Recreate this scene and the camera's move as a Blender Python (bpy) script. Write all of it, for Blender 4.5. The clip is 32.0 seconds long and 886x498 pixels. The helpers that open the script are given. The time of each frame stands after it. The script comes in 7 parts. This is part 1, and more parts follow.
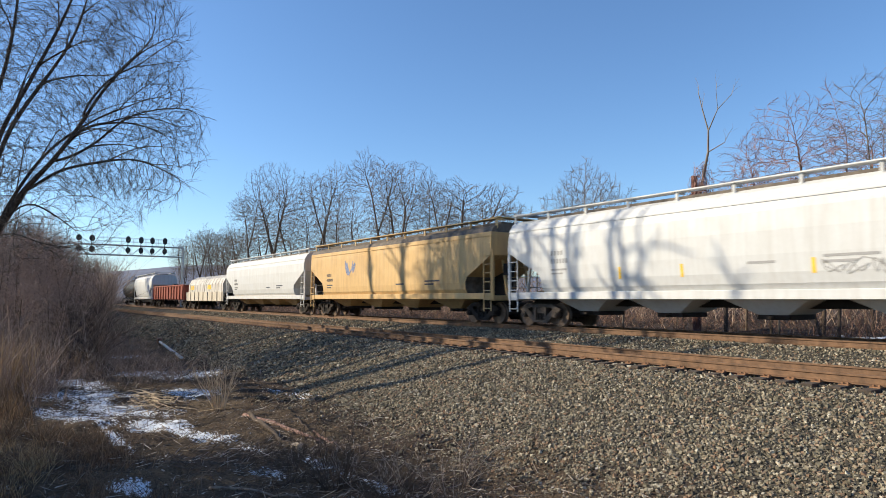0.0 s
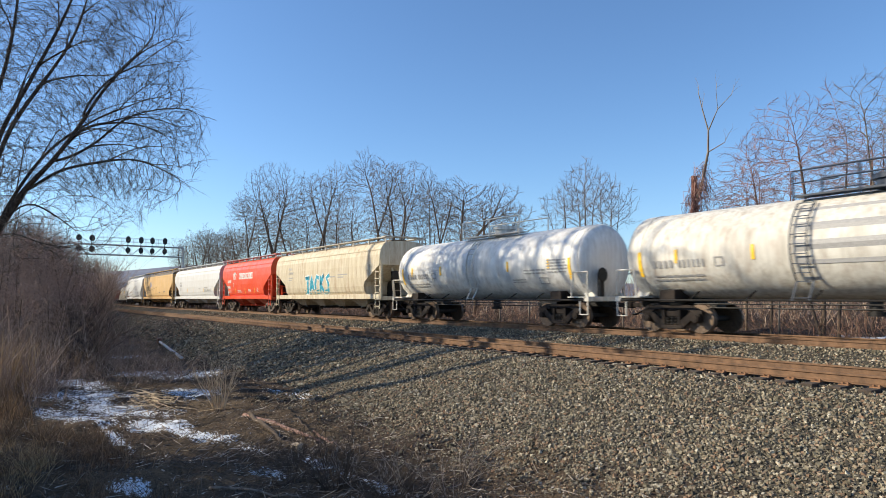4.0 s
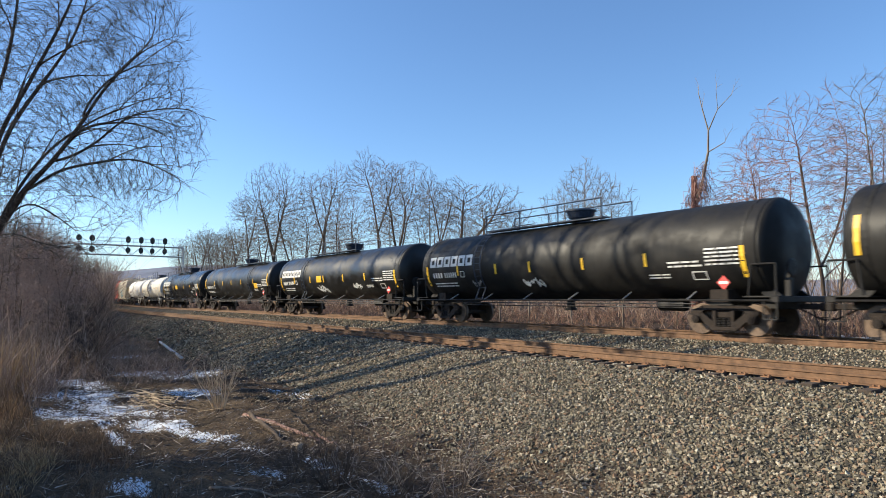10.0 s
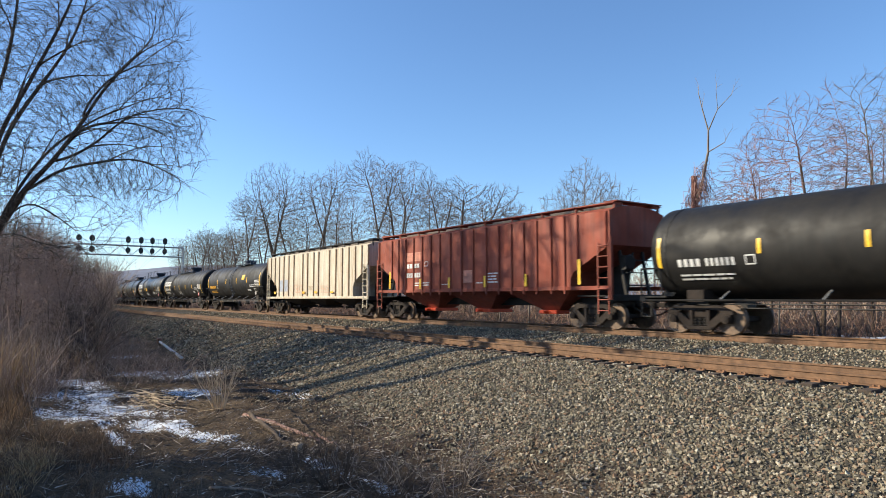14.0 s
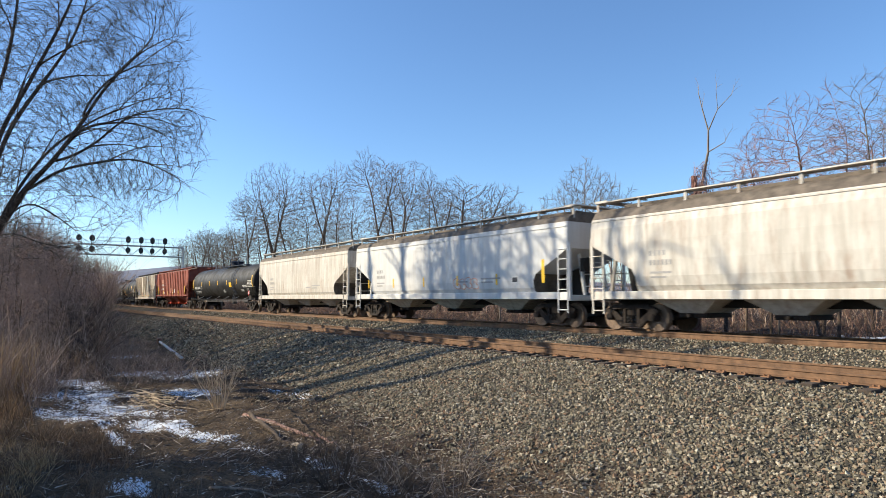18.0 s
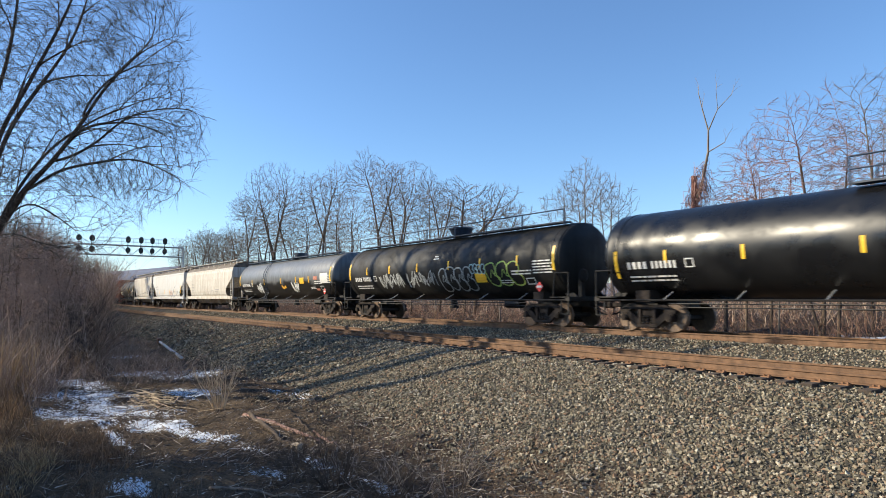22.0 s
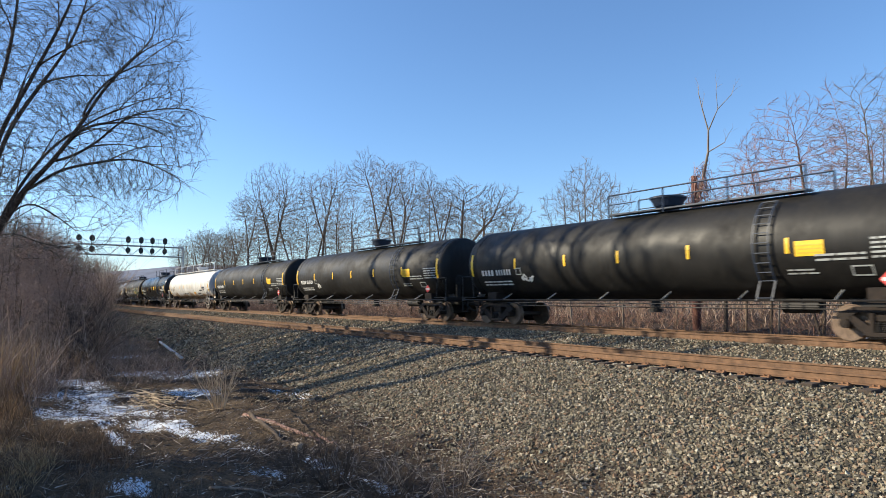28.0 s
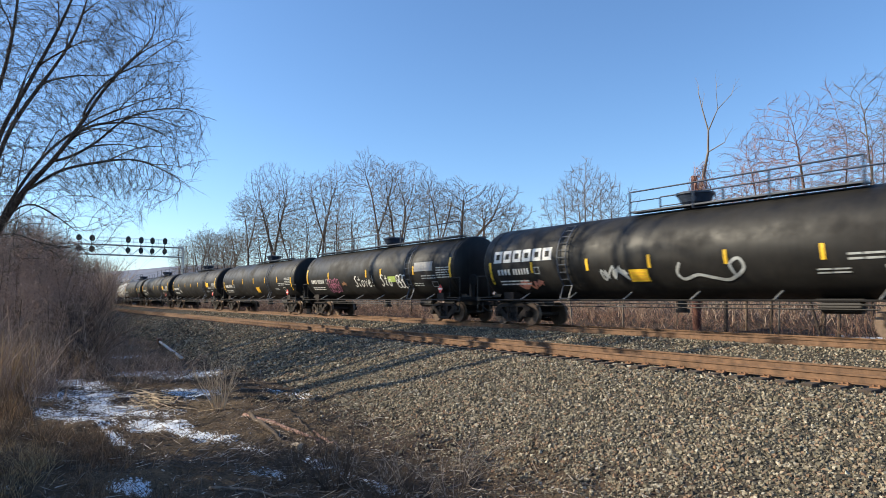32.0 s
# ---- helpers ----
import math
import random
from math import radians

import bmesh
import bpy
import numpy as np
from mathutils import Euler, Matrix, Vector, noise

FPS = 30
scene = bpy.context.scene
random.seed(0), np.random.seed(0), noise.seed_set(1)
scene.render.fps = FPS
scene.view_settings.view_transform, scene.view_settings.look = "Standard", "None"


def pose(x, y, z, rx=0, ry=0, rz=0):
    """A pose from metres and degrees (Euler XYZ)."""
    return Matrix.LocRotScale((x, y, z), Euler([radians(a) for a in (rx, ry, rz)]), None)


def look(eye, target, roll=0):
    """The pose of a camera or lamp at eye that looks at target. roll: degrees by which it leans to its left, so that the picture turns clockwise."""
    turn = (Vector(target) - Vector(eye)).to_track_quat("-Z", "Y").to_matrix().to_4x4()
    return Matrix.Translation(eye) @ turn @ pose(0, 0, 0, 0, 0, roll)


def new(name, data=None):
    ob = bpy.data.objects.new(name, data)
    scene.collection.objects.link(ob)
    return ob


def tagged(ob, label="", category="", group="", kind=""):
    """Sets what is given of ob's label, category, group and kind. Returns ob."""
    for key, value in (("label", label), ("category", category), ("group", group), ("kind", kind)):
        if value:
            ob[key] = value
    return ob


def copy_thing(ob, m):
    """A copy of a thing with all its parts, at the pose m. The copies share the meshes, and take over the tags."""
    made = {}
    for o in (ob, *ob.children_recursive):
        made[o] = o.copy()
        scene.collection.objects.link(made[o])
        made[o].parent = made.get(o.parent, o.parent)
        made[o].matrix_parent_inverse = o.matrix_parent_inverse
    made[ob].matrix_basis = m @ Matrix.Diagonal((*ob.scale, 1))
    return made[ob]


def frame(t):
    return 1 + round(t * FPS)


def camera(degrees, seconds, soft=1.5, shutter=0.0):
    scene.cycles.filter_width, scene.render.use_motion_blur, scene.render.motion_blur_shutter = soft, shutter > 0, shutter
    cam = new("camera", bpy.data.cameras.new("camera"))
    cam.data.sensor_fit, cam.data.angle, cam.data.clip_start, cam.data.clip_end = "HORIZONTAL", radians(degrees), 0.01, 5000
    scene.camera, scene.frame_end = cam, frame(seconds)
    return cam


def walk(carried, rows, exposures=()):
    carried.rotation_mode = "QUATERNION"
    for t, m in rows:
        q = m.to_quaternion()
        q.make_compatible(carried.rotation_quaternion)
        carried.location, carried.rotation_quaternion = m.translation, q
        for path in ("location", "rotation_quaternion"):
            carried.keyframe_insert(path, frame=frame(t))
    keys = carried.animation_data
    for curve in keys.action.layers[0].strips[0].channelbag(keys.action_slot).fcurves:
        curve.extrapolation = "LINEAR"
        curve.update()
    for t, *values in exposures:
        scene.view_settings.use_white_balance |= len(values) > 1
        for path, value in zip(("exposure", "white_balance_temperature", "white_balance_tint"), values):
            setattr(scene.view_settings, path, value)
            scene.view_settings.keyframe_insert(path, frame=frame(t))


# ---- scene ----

# Plan: x runs along the straight railway, y away from the camera across it, z = 0 is the top of the train's rails.
EYE = Vector((0.0, 0.0, 1.08))
YAW, PITCH = radians(55.13), radians(4.376)
cam = camera(68.57, 32.0, soft=0.9, shutter=0.2)
AXIS = Vector((-math.sin(YAW), math.cos(YAW), math.tan(PITCH)))
walk(cam, [(0, look(EYE, EYE + AXIS)), (32, look(EYE, EYE + AXIS))], exposures=[(0, 0.55, 5820, 8), (7, 0.57, 5820, 8), (10, 0.71, 5820, 8), (32, 0.71, 5820, 8)])

# ---- light ----
SUN_DIR = Vector((-0.565, -0.68, 0.47)).normalized()
world = bpy.data.worlds.new("sky")
world.use_nodes = True
scene.world = world
wn = world.node_tree.nodes
sky = wn.new("ShaderNodeTexSky")
sky.sky_type, sky.sun_disc = "NISHITA", False
sky.sun_elevation, sky.sun_rotation = math.asin(SUN_DIR.z), math.atan2(SUN_DIR.x, SUN_DIR.y)
sky.air_density, sky.dust_density, sky.ozone_density = 1.0, 0.3, 4.0
world.node_tree.links.new(sky.outputs[0], wn["Background"].inputs[0])
wn["Background"].inputs[1].default_value = 0.115
sun = new("sun", bpy.data.lights.new("sun", "SUN"))
sun.data.energy, sun.data.angle, sun.data.color = 4.9, radians(0.53), (1.0, 0.82, 0.56)
sun.matrix_world = look((0, 0, 60), Vector((0, 0, 60)) - SUN_DIR)

# ---- plan of the railway ----
LC = 19.0            # centre of the train's track
NEAR = -4.55         # centre of the nearer track, from that of the train's
NEAR_Z = -0.36       # its rail top
S1, BEND = -78.0, 678.0
SPEED, SLOWING = 14.435, -0.0107


def track(s, o=0.0):
    """Place and turn on the railway at s metres along it, o metres across."""
    q = max(S1 - s, 0.0)
    a = q / BEND
    x, y = (S1 - BEND * math.sin(a), LC + BEND * (1 - math.cos(a))) if q > 0 else (s, LC)
    return x + o * math.sin(a), y + o * math.cos(a), -math.degrees(a)


def across(x, y):
    """Metres along and across the railway of the places x, y (arrays)."""
    cy = LC + BEND
    a = np.arctan2(np.maximum(S1 - x, 0), cy - y)
    bent = (x < S1) & (y < cy - 20)
    r = np.hypot(S1 - x, cy - y)
    return np.where(bent, S1 - a * BEND, x), np.where(bent, BEND - r, y - LC)


def smooth(a, b, v):
    t = np.clip((v - a) / (b - a), 0, 1)
    return t * t * (3 - 2 * t)


def wave(x, y, size, seed=0):
    """A cheap smooth noise from sines, -1 to 1."""
    r = np.random.RandomState(seed)
    out = 0
    for _ in range(6):
        an, ph, k = r.uniform(0, 6.28), r.uniform(0, 6.28), r.uniform(0.6, 1.7) * 6.28 / size
        out = out + np.sin((x * np.cos(an) + y * np.sin(an)) * k + ph)
    return out / 4.0


def height(x, y):
    """Height of the ground."""
    x, y = np.asarray(x, float), np.asarray(y, float)
    s, u = across(x, y)
    # across the railway: ditch, ballast shoulder, near track, far track, verge
    z = np.interp(u, [-14, -10.3, -6.4, -5.9, -5.6, -3.4, -2.3, -1.5, 1.8, 3.2, 5.5, 12, 40],
                  [-2.3, -2.15, -0.73, -0.635, -0.63, -0.60, -0.43, -0.21, -0.21, -0.5, -0.8, -0.3, 0.6])
    rough = 0.07 * wave(x, y, 1.3, 3) + 0.12 * wave(x, y, 4.5, 4) + 0.03 * wave(x, y, 0.6, 13)
    off = np.clip(smooth(-9.2, -10.6, u) + smooth(4.0, 7.0, u), 0, 1)
    z = z + rough * off
    # the ballast slope is a little uneven
    z = z + 0.035 * wave(x, y, 2.5, 8) * smooth(-6.5, -7.5, u) * (1 - off)
    d = np.hypot(x, y)
    # bank on which the camera stands, and rising ground in the thicket
    bank = np.interp(d, [0, 3.0, 10.5], [-0.55, -0.62, -2.4]) + 0.05 * wave(x, y, 2.0, 9)
    near = (y < 9.5) & (d < 11)
    z = np.where(near, np.maximum(z, bank), z)
    rise = smooth(3.0, -6.0, y) * smooth(-12, -24, x) * 1.3
    z = z + rise * (u < -9)
    z = z + np.where(u < -10, smooth(-4, -30, y) * 1.2, 0)
    far = smooth(150, 900, d)
    return z * (1 - far) + far * (-1.0)


# ---- materials ----
def mat(name, rough=0.8, metal=0.0, spec=0.5):
    m = bpy.data.materials.new(name)
    m.use_nodes = True
    t = m.node_tree
    b = t.nodes["Principled BSDF"]
    b.inputs["Roughness"].default_value = rough
    b.inputs["Metallic"].default_value = metal
    b.inputs["Specular IOR Level"].default_value = spec
    return m, t, b


def ramp(t, fac, stops):
    r = t.nodes.new("ShaderNodeValToRGB")
    el = r.color_ramp.elements
    while len(el) < len(stops):
        el.new(0.5)
    for e, (p, c) in zip(el, stops):
        e.position = p
        e.color = (*c, 1) if len(c) == 3 else c
    t.links.new(fac, r.inputs[0])
    return r.outputs[0]


def noise_tex(t, coord, scale, detail=4, rough=0.6):
    n = t.nodes.new("ShaderNodeTexNoise")
    n.inputs["Scale"].default_value, n.inputs["Detail"].default_value, n.inputs["Roughness"].default_value = scale, detail, rough
    t.links.new(coord, n.inputs["Vector"])
    return n.outputs["Fac"]


def mixc(t, fac, a, b, mode="MIX"):
    m = t.nodes.new("ShaderNodeMix")
    m.data_type, m.blend_type = "RGBA", mode
    for v, i in ((fac, 0), (a, 6), (b, 7)):
        if isinstance(v, (int, float)):
            m.inputs[i].default_value = v
        elif isinstance(v, tuple):
            m.inputs[i].default_value = (*v, 1)
        else:
            t.links.new(v, m.inputs[i])
    return m.outputs[2]


def stretched(t, kind, sx, sy, sz, vary=True):
    """Coordinates of that kind, scaled, shifted from object to object."""
    c = t.nodes.new("ShaderNodeTexCoord")
    mp = t.nodes.new("ShaderNodeMapping")
    mp.inputs["Scale"].default_value = (sx, sy, sz)
    t.links.new(c.outputs[kind], mp.inputs["Vector"])
    if vary:
        o = t.nodes.new("ShaderNodeObjectInfo")
        k = t.nodes.new("ShaderNodeMath")
        k.operation = "MULTIPLY"
        k.inputs[1].default_value = 37.0
        t.links.new(o.outputs["Random"], k.inputs[0])
        t.links.new(k.outputs[0], mp.inputs["Location"])
    return mp.outputs["Vector"]


def bump(t, b, fac, strength, dist):
    n = t.nodes.new("ShaderNodeBump")
    n.inputs["Strength"].default_value, n.inputs["Distance"].default_value = strength, dist
    t.links.new(fac, n.inputs["Height"])
    t.links.new(n.outputs[0], b.inputs["Normal"])


def paint(name, colour, grime=(0.09, 0.07, 0.05), amount=0.35, rough=0.45, rust=0.0, streak=6.0, spec=0.5):
    """Weathered car paint: vertical dirt streaks, blotches, rust."""
    m, t, b = mat(name, rough, 0.0, spec)
    v = stretched(t, "Object", streak, streak, 0.35)
    w = stretched(t, "Object", 0.9, 0.9, 0.9)
    dirt = ramp(t, noise_tex(t, v, 1.0, 5, 0.65), [(0.42, (0, 0, 0)), (0.72, (1, 1, 1))])
    blot = ramp(t, noise_tex(t, w, 1.0, 5, 0.6), [(0.40, (0, 0, 0)), (0.70, (1, 1, 1))])
    fine = noise_tex(t, stretched(t, "Object", 9, 9, 9), 1.0, 3)
    c = mixc(t, ramp(t, fine, [(0.3, (0.0,) * 3), (0.7, (0.25,) * 3)]), colour, tuple(min(1, k * 0.8) for k in colour))
    k = t.nodes.new("ShaderNodeMath")
    k.operation = "MULTIPLY"
    k.inputs[1].default_value = amount
    t.links.new(dirt, k.inputs[0])
    c = mixc(t, k.outputs[0], c, grime)
    k2 = t.nodes.new("ShaderNodeMath")
    k2.operation = "MULTIPLY"
    k2.inputs[1].default_value = amount * 0.8
    t.links.new(blot, k2.inputs[0])
    c = mixc(t, k2.outputs[0], c, tuple(0.6 * a + 0.4 * g for a, g in zip(colour, grime)))
    if rust:
        rv = stretched(t, "Object", 3.5, 3.5, 0.6)
        r = ramp(t, noise_tex(t, rv, 1.0, 6, 0.7), [(0.50, (0, 0, 0)), (0.68, (rust,) * 3)])
        c = mixc(t, r, c, (0.24, 0.11, 0.045))
    t.links.new(c, b.inputs["Base Color"])
    t.links.new(ramp(t, blot, [(0.0, (rough,) * 3), (1.0, (min(1, rough + 0.3),) * 3)]), b.inputs["Roughness"])
    bump(t, b, noise_tex(t, stretched(t, "Object", 2.2, 2.2, 2.2), 1.0, 2), 0.12, 0.01)
    return m


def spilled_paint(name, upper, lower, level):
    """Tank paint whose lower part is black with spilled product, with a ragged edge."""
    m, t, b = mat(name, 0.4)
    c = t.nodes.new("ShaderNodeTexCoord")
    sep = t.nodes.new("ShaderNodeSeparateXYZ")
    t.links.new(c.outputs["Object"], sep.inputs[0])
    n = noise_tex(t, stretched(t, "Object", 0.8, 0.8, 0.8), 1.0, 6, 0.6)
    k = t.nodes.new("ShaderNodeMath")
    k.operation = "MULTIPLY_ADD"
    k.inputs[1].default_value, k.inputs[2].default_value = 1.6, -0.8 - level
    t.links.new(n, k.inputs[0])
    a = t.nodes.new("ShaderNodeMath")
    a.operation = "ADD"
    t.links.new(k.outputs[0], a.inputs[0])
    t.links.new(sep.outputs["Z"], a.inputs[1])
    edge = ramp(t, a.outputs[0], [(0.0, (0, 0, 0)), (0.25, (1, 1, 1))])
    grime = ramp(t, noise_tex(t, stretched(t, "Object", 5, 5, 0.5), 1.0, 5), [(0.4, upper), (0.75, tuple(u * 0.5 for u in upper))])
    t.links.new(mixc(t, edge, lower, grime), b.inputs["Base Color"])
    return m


def plain(name, colour, rough=0.7, metal=0.0, scale=8.0, vary=0.35, relief=0.0, coords="Object"):
    m, t, b = mat(name, rough, metal)
    v = stretched(t, coords, scale, scale, scale)
    n = noise_tex(t, v, 1.0, 5, 0.65)
    lo, hi = tuple(c * (1 - vary) for c in colour), tuple(min(1, c * (1 + vary)) for c in colour)
    t.links.new(ramp(t, n, [(0.3, lo), (0.7, hi)]), b.inputs["Base Color"])
    if relief:
        bump(t, b, n, 0.5, relief)
    return m


def bark(name, lo, hi, rough=0.9):
    m, t, b = mat(name, rough, 0.0, 0.2)
    n = noise_tex(t, stretched(t, "Object", 7, 7, 2), 1.0, 4)
    t.links.new(ramp(t, n, [(0.3, lo), (0.7, hi)]), b.inputs["Base Color"])
    return m


def island(name, stops, rough=0.9):
    """Colour that differs from piece to piece of a joined mesh."""
    m, t, b = mat(name, rough, 0.0, 0.3)
    g = t.nodes.new("ShaderNodeNewGeometry")
    c = ramp(t, g.outputs["Random Per Island"], stops)
    n = noise_tex(t, stretched(t, "Object", 25, 25, 25, False), 1.0, 3)
    c = mixc(t, ramp(t, n, [(0.3, (0,) * 3), (0.75, (0.5,) * 3)]), c, (0.07, 0.06, 0.05))
    t.links.new(c, b.inputs["Base Color"])
    return m


def leafy(name, stops):
    """Dry blades that let some light through."""
    m = island(name, stops, 0.8)
    t = m.node_tree
    out = [n for n in t.nodes if n.type == "OUTPUT_MATERIAL"][0]
    b = [n for n in t.nodes if n.type == "BSDF_PRINCIPLED"][0]
    through_ = t.nodes.new("ShaderNodeBsdfTranslucent")
    t.links.new(b.inputs["Base Color"].links[0].from_socket, through_.inputs["Color"])
    mix = t.nodes.new("ShaderNodeMixShader")
    mix.inputs[0].default_value = 0.35
    t.links.new(b.outputs[0], mix.inputs[1])
    t.links.new(through_.outputs[0], mix.inputs[2])
    t.links.new(mix.outputs[0], out.inputs["Surface"])
    return m


def ground_material():
    m, t, b = mat("earth", 0.95, 0.0, 0.2)
    a = t.nodes.new("ShaderNodeAttribute")
    a.attribute_name = "cover"
    sep = t.nodes.new("ShaderNodeSeparateColor")
    t.links.new(a.outputs["Color"], sep.inputs[0])
    fine = noise_tex(t, stretched(t, "Object", 14, 14, 14, False), 1.0, 6, 0.7)
    mid = noise_tex(t, stretched(t, "Object", 1.3, 1.3, 1.3, False), 1.0, 5, 0.65)
    grit = noise_tex(t, stretched(t, "Object", 26, 26, 26, False), 1.0, 4, 0.6)
    soil = mixc(t, ramp(t, mid, [(0.35, (0, 0, 0)), (0.65, (1, 1, 1))]),
                ramp(t, fine, [(0.35, (0.014, 0.010, 0.008)), (0.7, (0.080, 0.053, 0.038))]),
                ramp(t, fine, [(0.35, (0.026, 0.019, 0.013)), (0.7, (0.14, 0.095, 0.066))]))
    # bed under the loose stones, darkened for the shade in their gaps
    stone = ramp(t, grit, [(0.3, (0.015, 0.013, 0.010)), (0.5, (0.055, 0.048, 0.038)), (0.75, (0.20, 0.175, 0.14))])
    c = mixc(t, sep.outputs["Red"], soil, stone)
    grass = ramp(t, fine, [(0.3, (0.055, 0.040, 0.024)), (0.7, (0.20, 0.145, 0.088))])
    c = mixc(t, sep.outputs["Blue"], c, grass)
    snow_break = t.nodes.new("ShaderNodeMath")
    snow_break.operation = "ADD"
    t.links.new(sep.outputs["Green"], snow_break.inputs[0])
    patchy = noise_tex(t, stretched(t, "Object", 1.6, 3.4, 3.2, False), 1.0, 8, 0.72)
    specks = noise_tex(t, stretched(t, "Object", 9, 16, 12, False), 1.0, 5, 0.7)
    both = t.nodes.new("ShaderNodeMath")
    both.operation = "MULTIPLY_ADD"
    both.inputs[1].default_value = 1.1
    t.links.new(specks, both.inputs[0])
    less = t.nodes.new("ShaderNodeMath")
    less.operation = "SUBTRACT"
    less.inputs[1].default_value = 0.55
    t.links.new(patchy, less.inputs[0])
    t.links.new(less.outputs[0], both.inputs[2])
    t.links.new(both.outputs[0], snow_break.inputs[1])
    s = ramp(t, snow_break.outputs[0], [(0.90, (0, 0, 0)), (1.0, (1, 1, 1))])
    c = mixc(t, s, c, (0.82, 0.85, 0.9))
    t.links.new(c, b.inputs["Base Color"])
    bump(t, b, fine, 0.9, 0.05)
    return m


M = {}
M["earth"] = ground_material()
M["ballast"] = island("ballast_stone", [(0.0, (0.05, 0.043, 0.030)), (0.3, (0.16, 0.138, 0.092)), (0.65, (0.35, 0.302, 0.21)), (0.84, (0.27, 0.16, 0.095)), (0.92, (0.42, 0.365, 0.26)), (1.0, (0.58, 0.52, 0.40))])
M["rail"] = plain("rusty_rail", (0.145, 0.078, 0.038), 0.75, 0.0, 5.0, 0.45, 0.004)
M["rail_top"] = plain("worn_rail_head", (0.36, 0.33, 0.30), 0.4, 0.8, 6.0, 0.2)
M["tie"] = plain("weathered_tie_wood", (0.06, 0.044, 0.032), 0.9, 0.0, 6.0, 0.5, 0.01)
M["plate"] = plain("rusty_plate", (0.22, 0.11, 0.05), 0.8, 0.0, 12.0, 0.4)
M["steel"] = plain("dark_steel", (0.016, 0.014, 0.013), 0.6, 0.3, 6.0, 0.4)
M["truck"] = plain("rusty_cast_steel", (0.020, 0.013, 0.009), 0.9, 0.0, 6.0, 0.5, 0.006)
M["truck_gray"] = plain("dusty_cast_steel", (0.085, 0.064, 0.050), 0.75, 0.1, 6.0, 0.5, 0.006)
M["wheel"] = plain("rusty_wheel", (0.030, 0.019, 0.013), 0.75, 0.0, 9.0, 0.4)
M["wheel_rim"] = plain("worn_wheel_rim", (0.16, 0.11, 0.075), 0.5, 0.4, 9.0, 0.3)
M["yellow"] = plain("yellow_reflector", (0.85, 0.52, 0.03), 0.4, 0.0, 12.0, 0.15)
M["white_mark"] = plain("white_lettering", (0.64, 0.63, 0.60), 0.6, 0.0, 20.0, 0.15)
M["gray_mark"] = plain("gray_lettering", (0.32, 0.31, 0.30), 0.6, 0.0, 20.0, 0.2)
M["dark_mark"] = plain("dark_lettering", (0.05, 0.05, 0.06), 0.6, 0.0, 20.0, 0.2)
M["red_mark"] = plain("red_placard", (0.65, 0.06, 0.05), 0.5, 0.0, 20.0, 0.15)
M["blue_gray"] = plain("faded_blue_gray_paint", (0.33, 0.36, 0.42), 0.6, 0.0, 4.0, 0.3)
M["faded_red"] = plain("faded_red_paint", (0.50, 0.20, 0.13), 0.6, 0.0, 4.0, 0.35)
M["faint_orange"] = plain("faint_orange_spray_paint", (0.60, 0.34, 0.24), 0.6, 0.0, 4.0, 0.3)
M["gray_paint"] = plain("gray_spray_paint", (0.36, 0.37, 0.36), 0.6, 0.0, 6.0, 0.3)
M["teal_pale"] = plain("pale_teal_spray_paint", (0.30, 0.42, 0.43), 0.6, 0.0, 6.0, 0.3)
M["teal_paint"] = plain("teal_spray_paint", (0.04, 0.30, 0.42), 0.5, 0.0, 6.0, 0.3)
M["pink_paint"] = plain("pink_spray_paint", (0.62, 0.22, 0.36), 0.5, 0.0, 6.0, 0.3)
M["white_paint"] = plain("white_spray_paint", (0.66, 0.66, 0.63), 0.5, 0.0, 6.0, 0.25)
M["green_paint"] = plain("green_spray_paint", (0.35, 0.45, 0.10), 0.5, 0.0, 6.0, 0.25)
M["orange_mark"] = plain("orange_yellow_lettering", (0.80, 0.42, 0.04), 0.5, 0.0, 20.0, 0.15)
M["blue_paint"] = plain("blue_emblem_paint", (0.16, 0.20, 0.33), 0.6, 0.0, 6.0, 0.3)
M["black_tank"] = paint("black_tank_paint", (0.006, 0.006, 0.006), (0.020, 0.017, 0.014), 0.28, 0.30, spec=0.45)
M["dull_tank"] = paint("dull_black_tank_paint", (0.0095, 0.009, 0.0086), (0.030, 0.0255, 0.021), 0.42, 0.5, spec=0.32)
M["blue_tank"] = paint("glossy_black_tank_paint", (0.006, 0.0065, 0.008), (0.020, 0.017, 0.015), 0.2, 0.24, spec=0.45)
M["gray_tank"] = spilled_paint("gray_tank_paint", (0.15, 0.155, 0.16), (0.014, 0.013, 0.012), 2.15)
M["stained_tank"] = spilled_paint("stained_white_tank_paint", (0.74, 0.72, 0.68), (0.30, 0.19, 0.10), 1.42)
M["white_tank"] = paint("white_tank_paint", (0.78, 0.76, 0.72), (0.20, 0.16, 0.11), 0.50, 0.45, 0.15)
M["dirty_tank"] = paint("dirty_white_tank_paint", (0.70, 0.67, 0.60), (0.19, 0.145, 0.095), 0.66, 0.5, 0.3)
M["white_hopper"] = paint("white_hopper_paint", (0.60, 0.60, 0.59), (0.36, 0.32, 0.27), 0.35, 0.5, 0.05)
M["gray_hopper"] = paint("gray_hopper_paint", (0.62, 0.59, 0.53), (0.17, 0.13, 0.09), 0.62, 0.6, 0.4)
M["tan_hopper"] = paint("tan_hopper_paint", (0.64, 0.58, 0.46), (0.19, 0.135, 0.085), 0.66, 0.6, 0.4)
M["tan_rib"] = paint("rust_edged_tan_paint", (0.42, 0.31, 0.20), (0.13, 0.07, 0.035), 0.7, 0.7, 0.6)
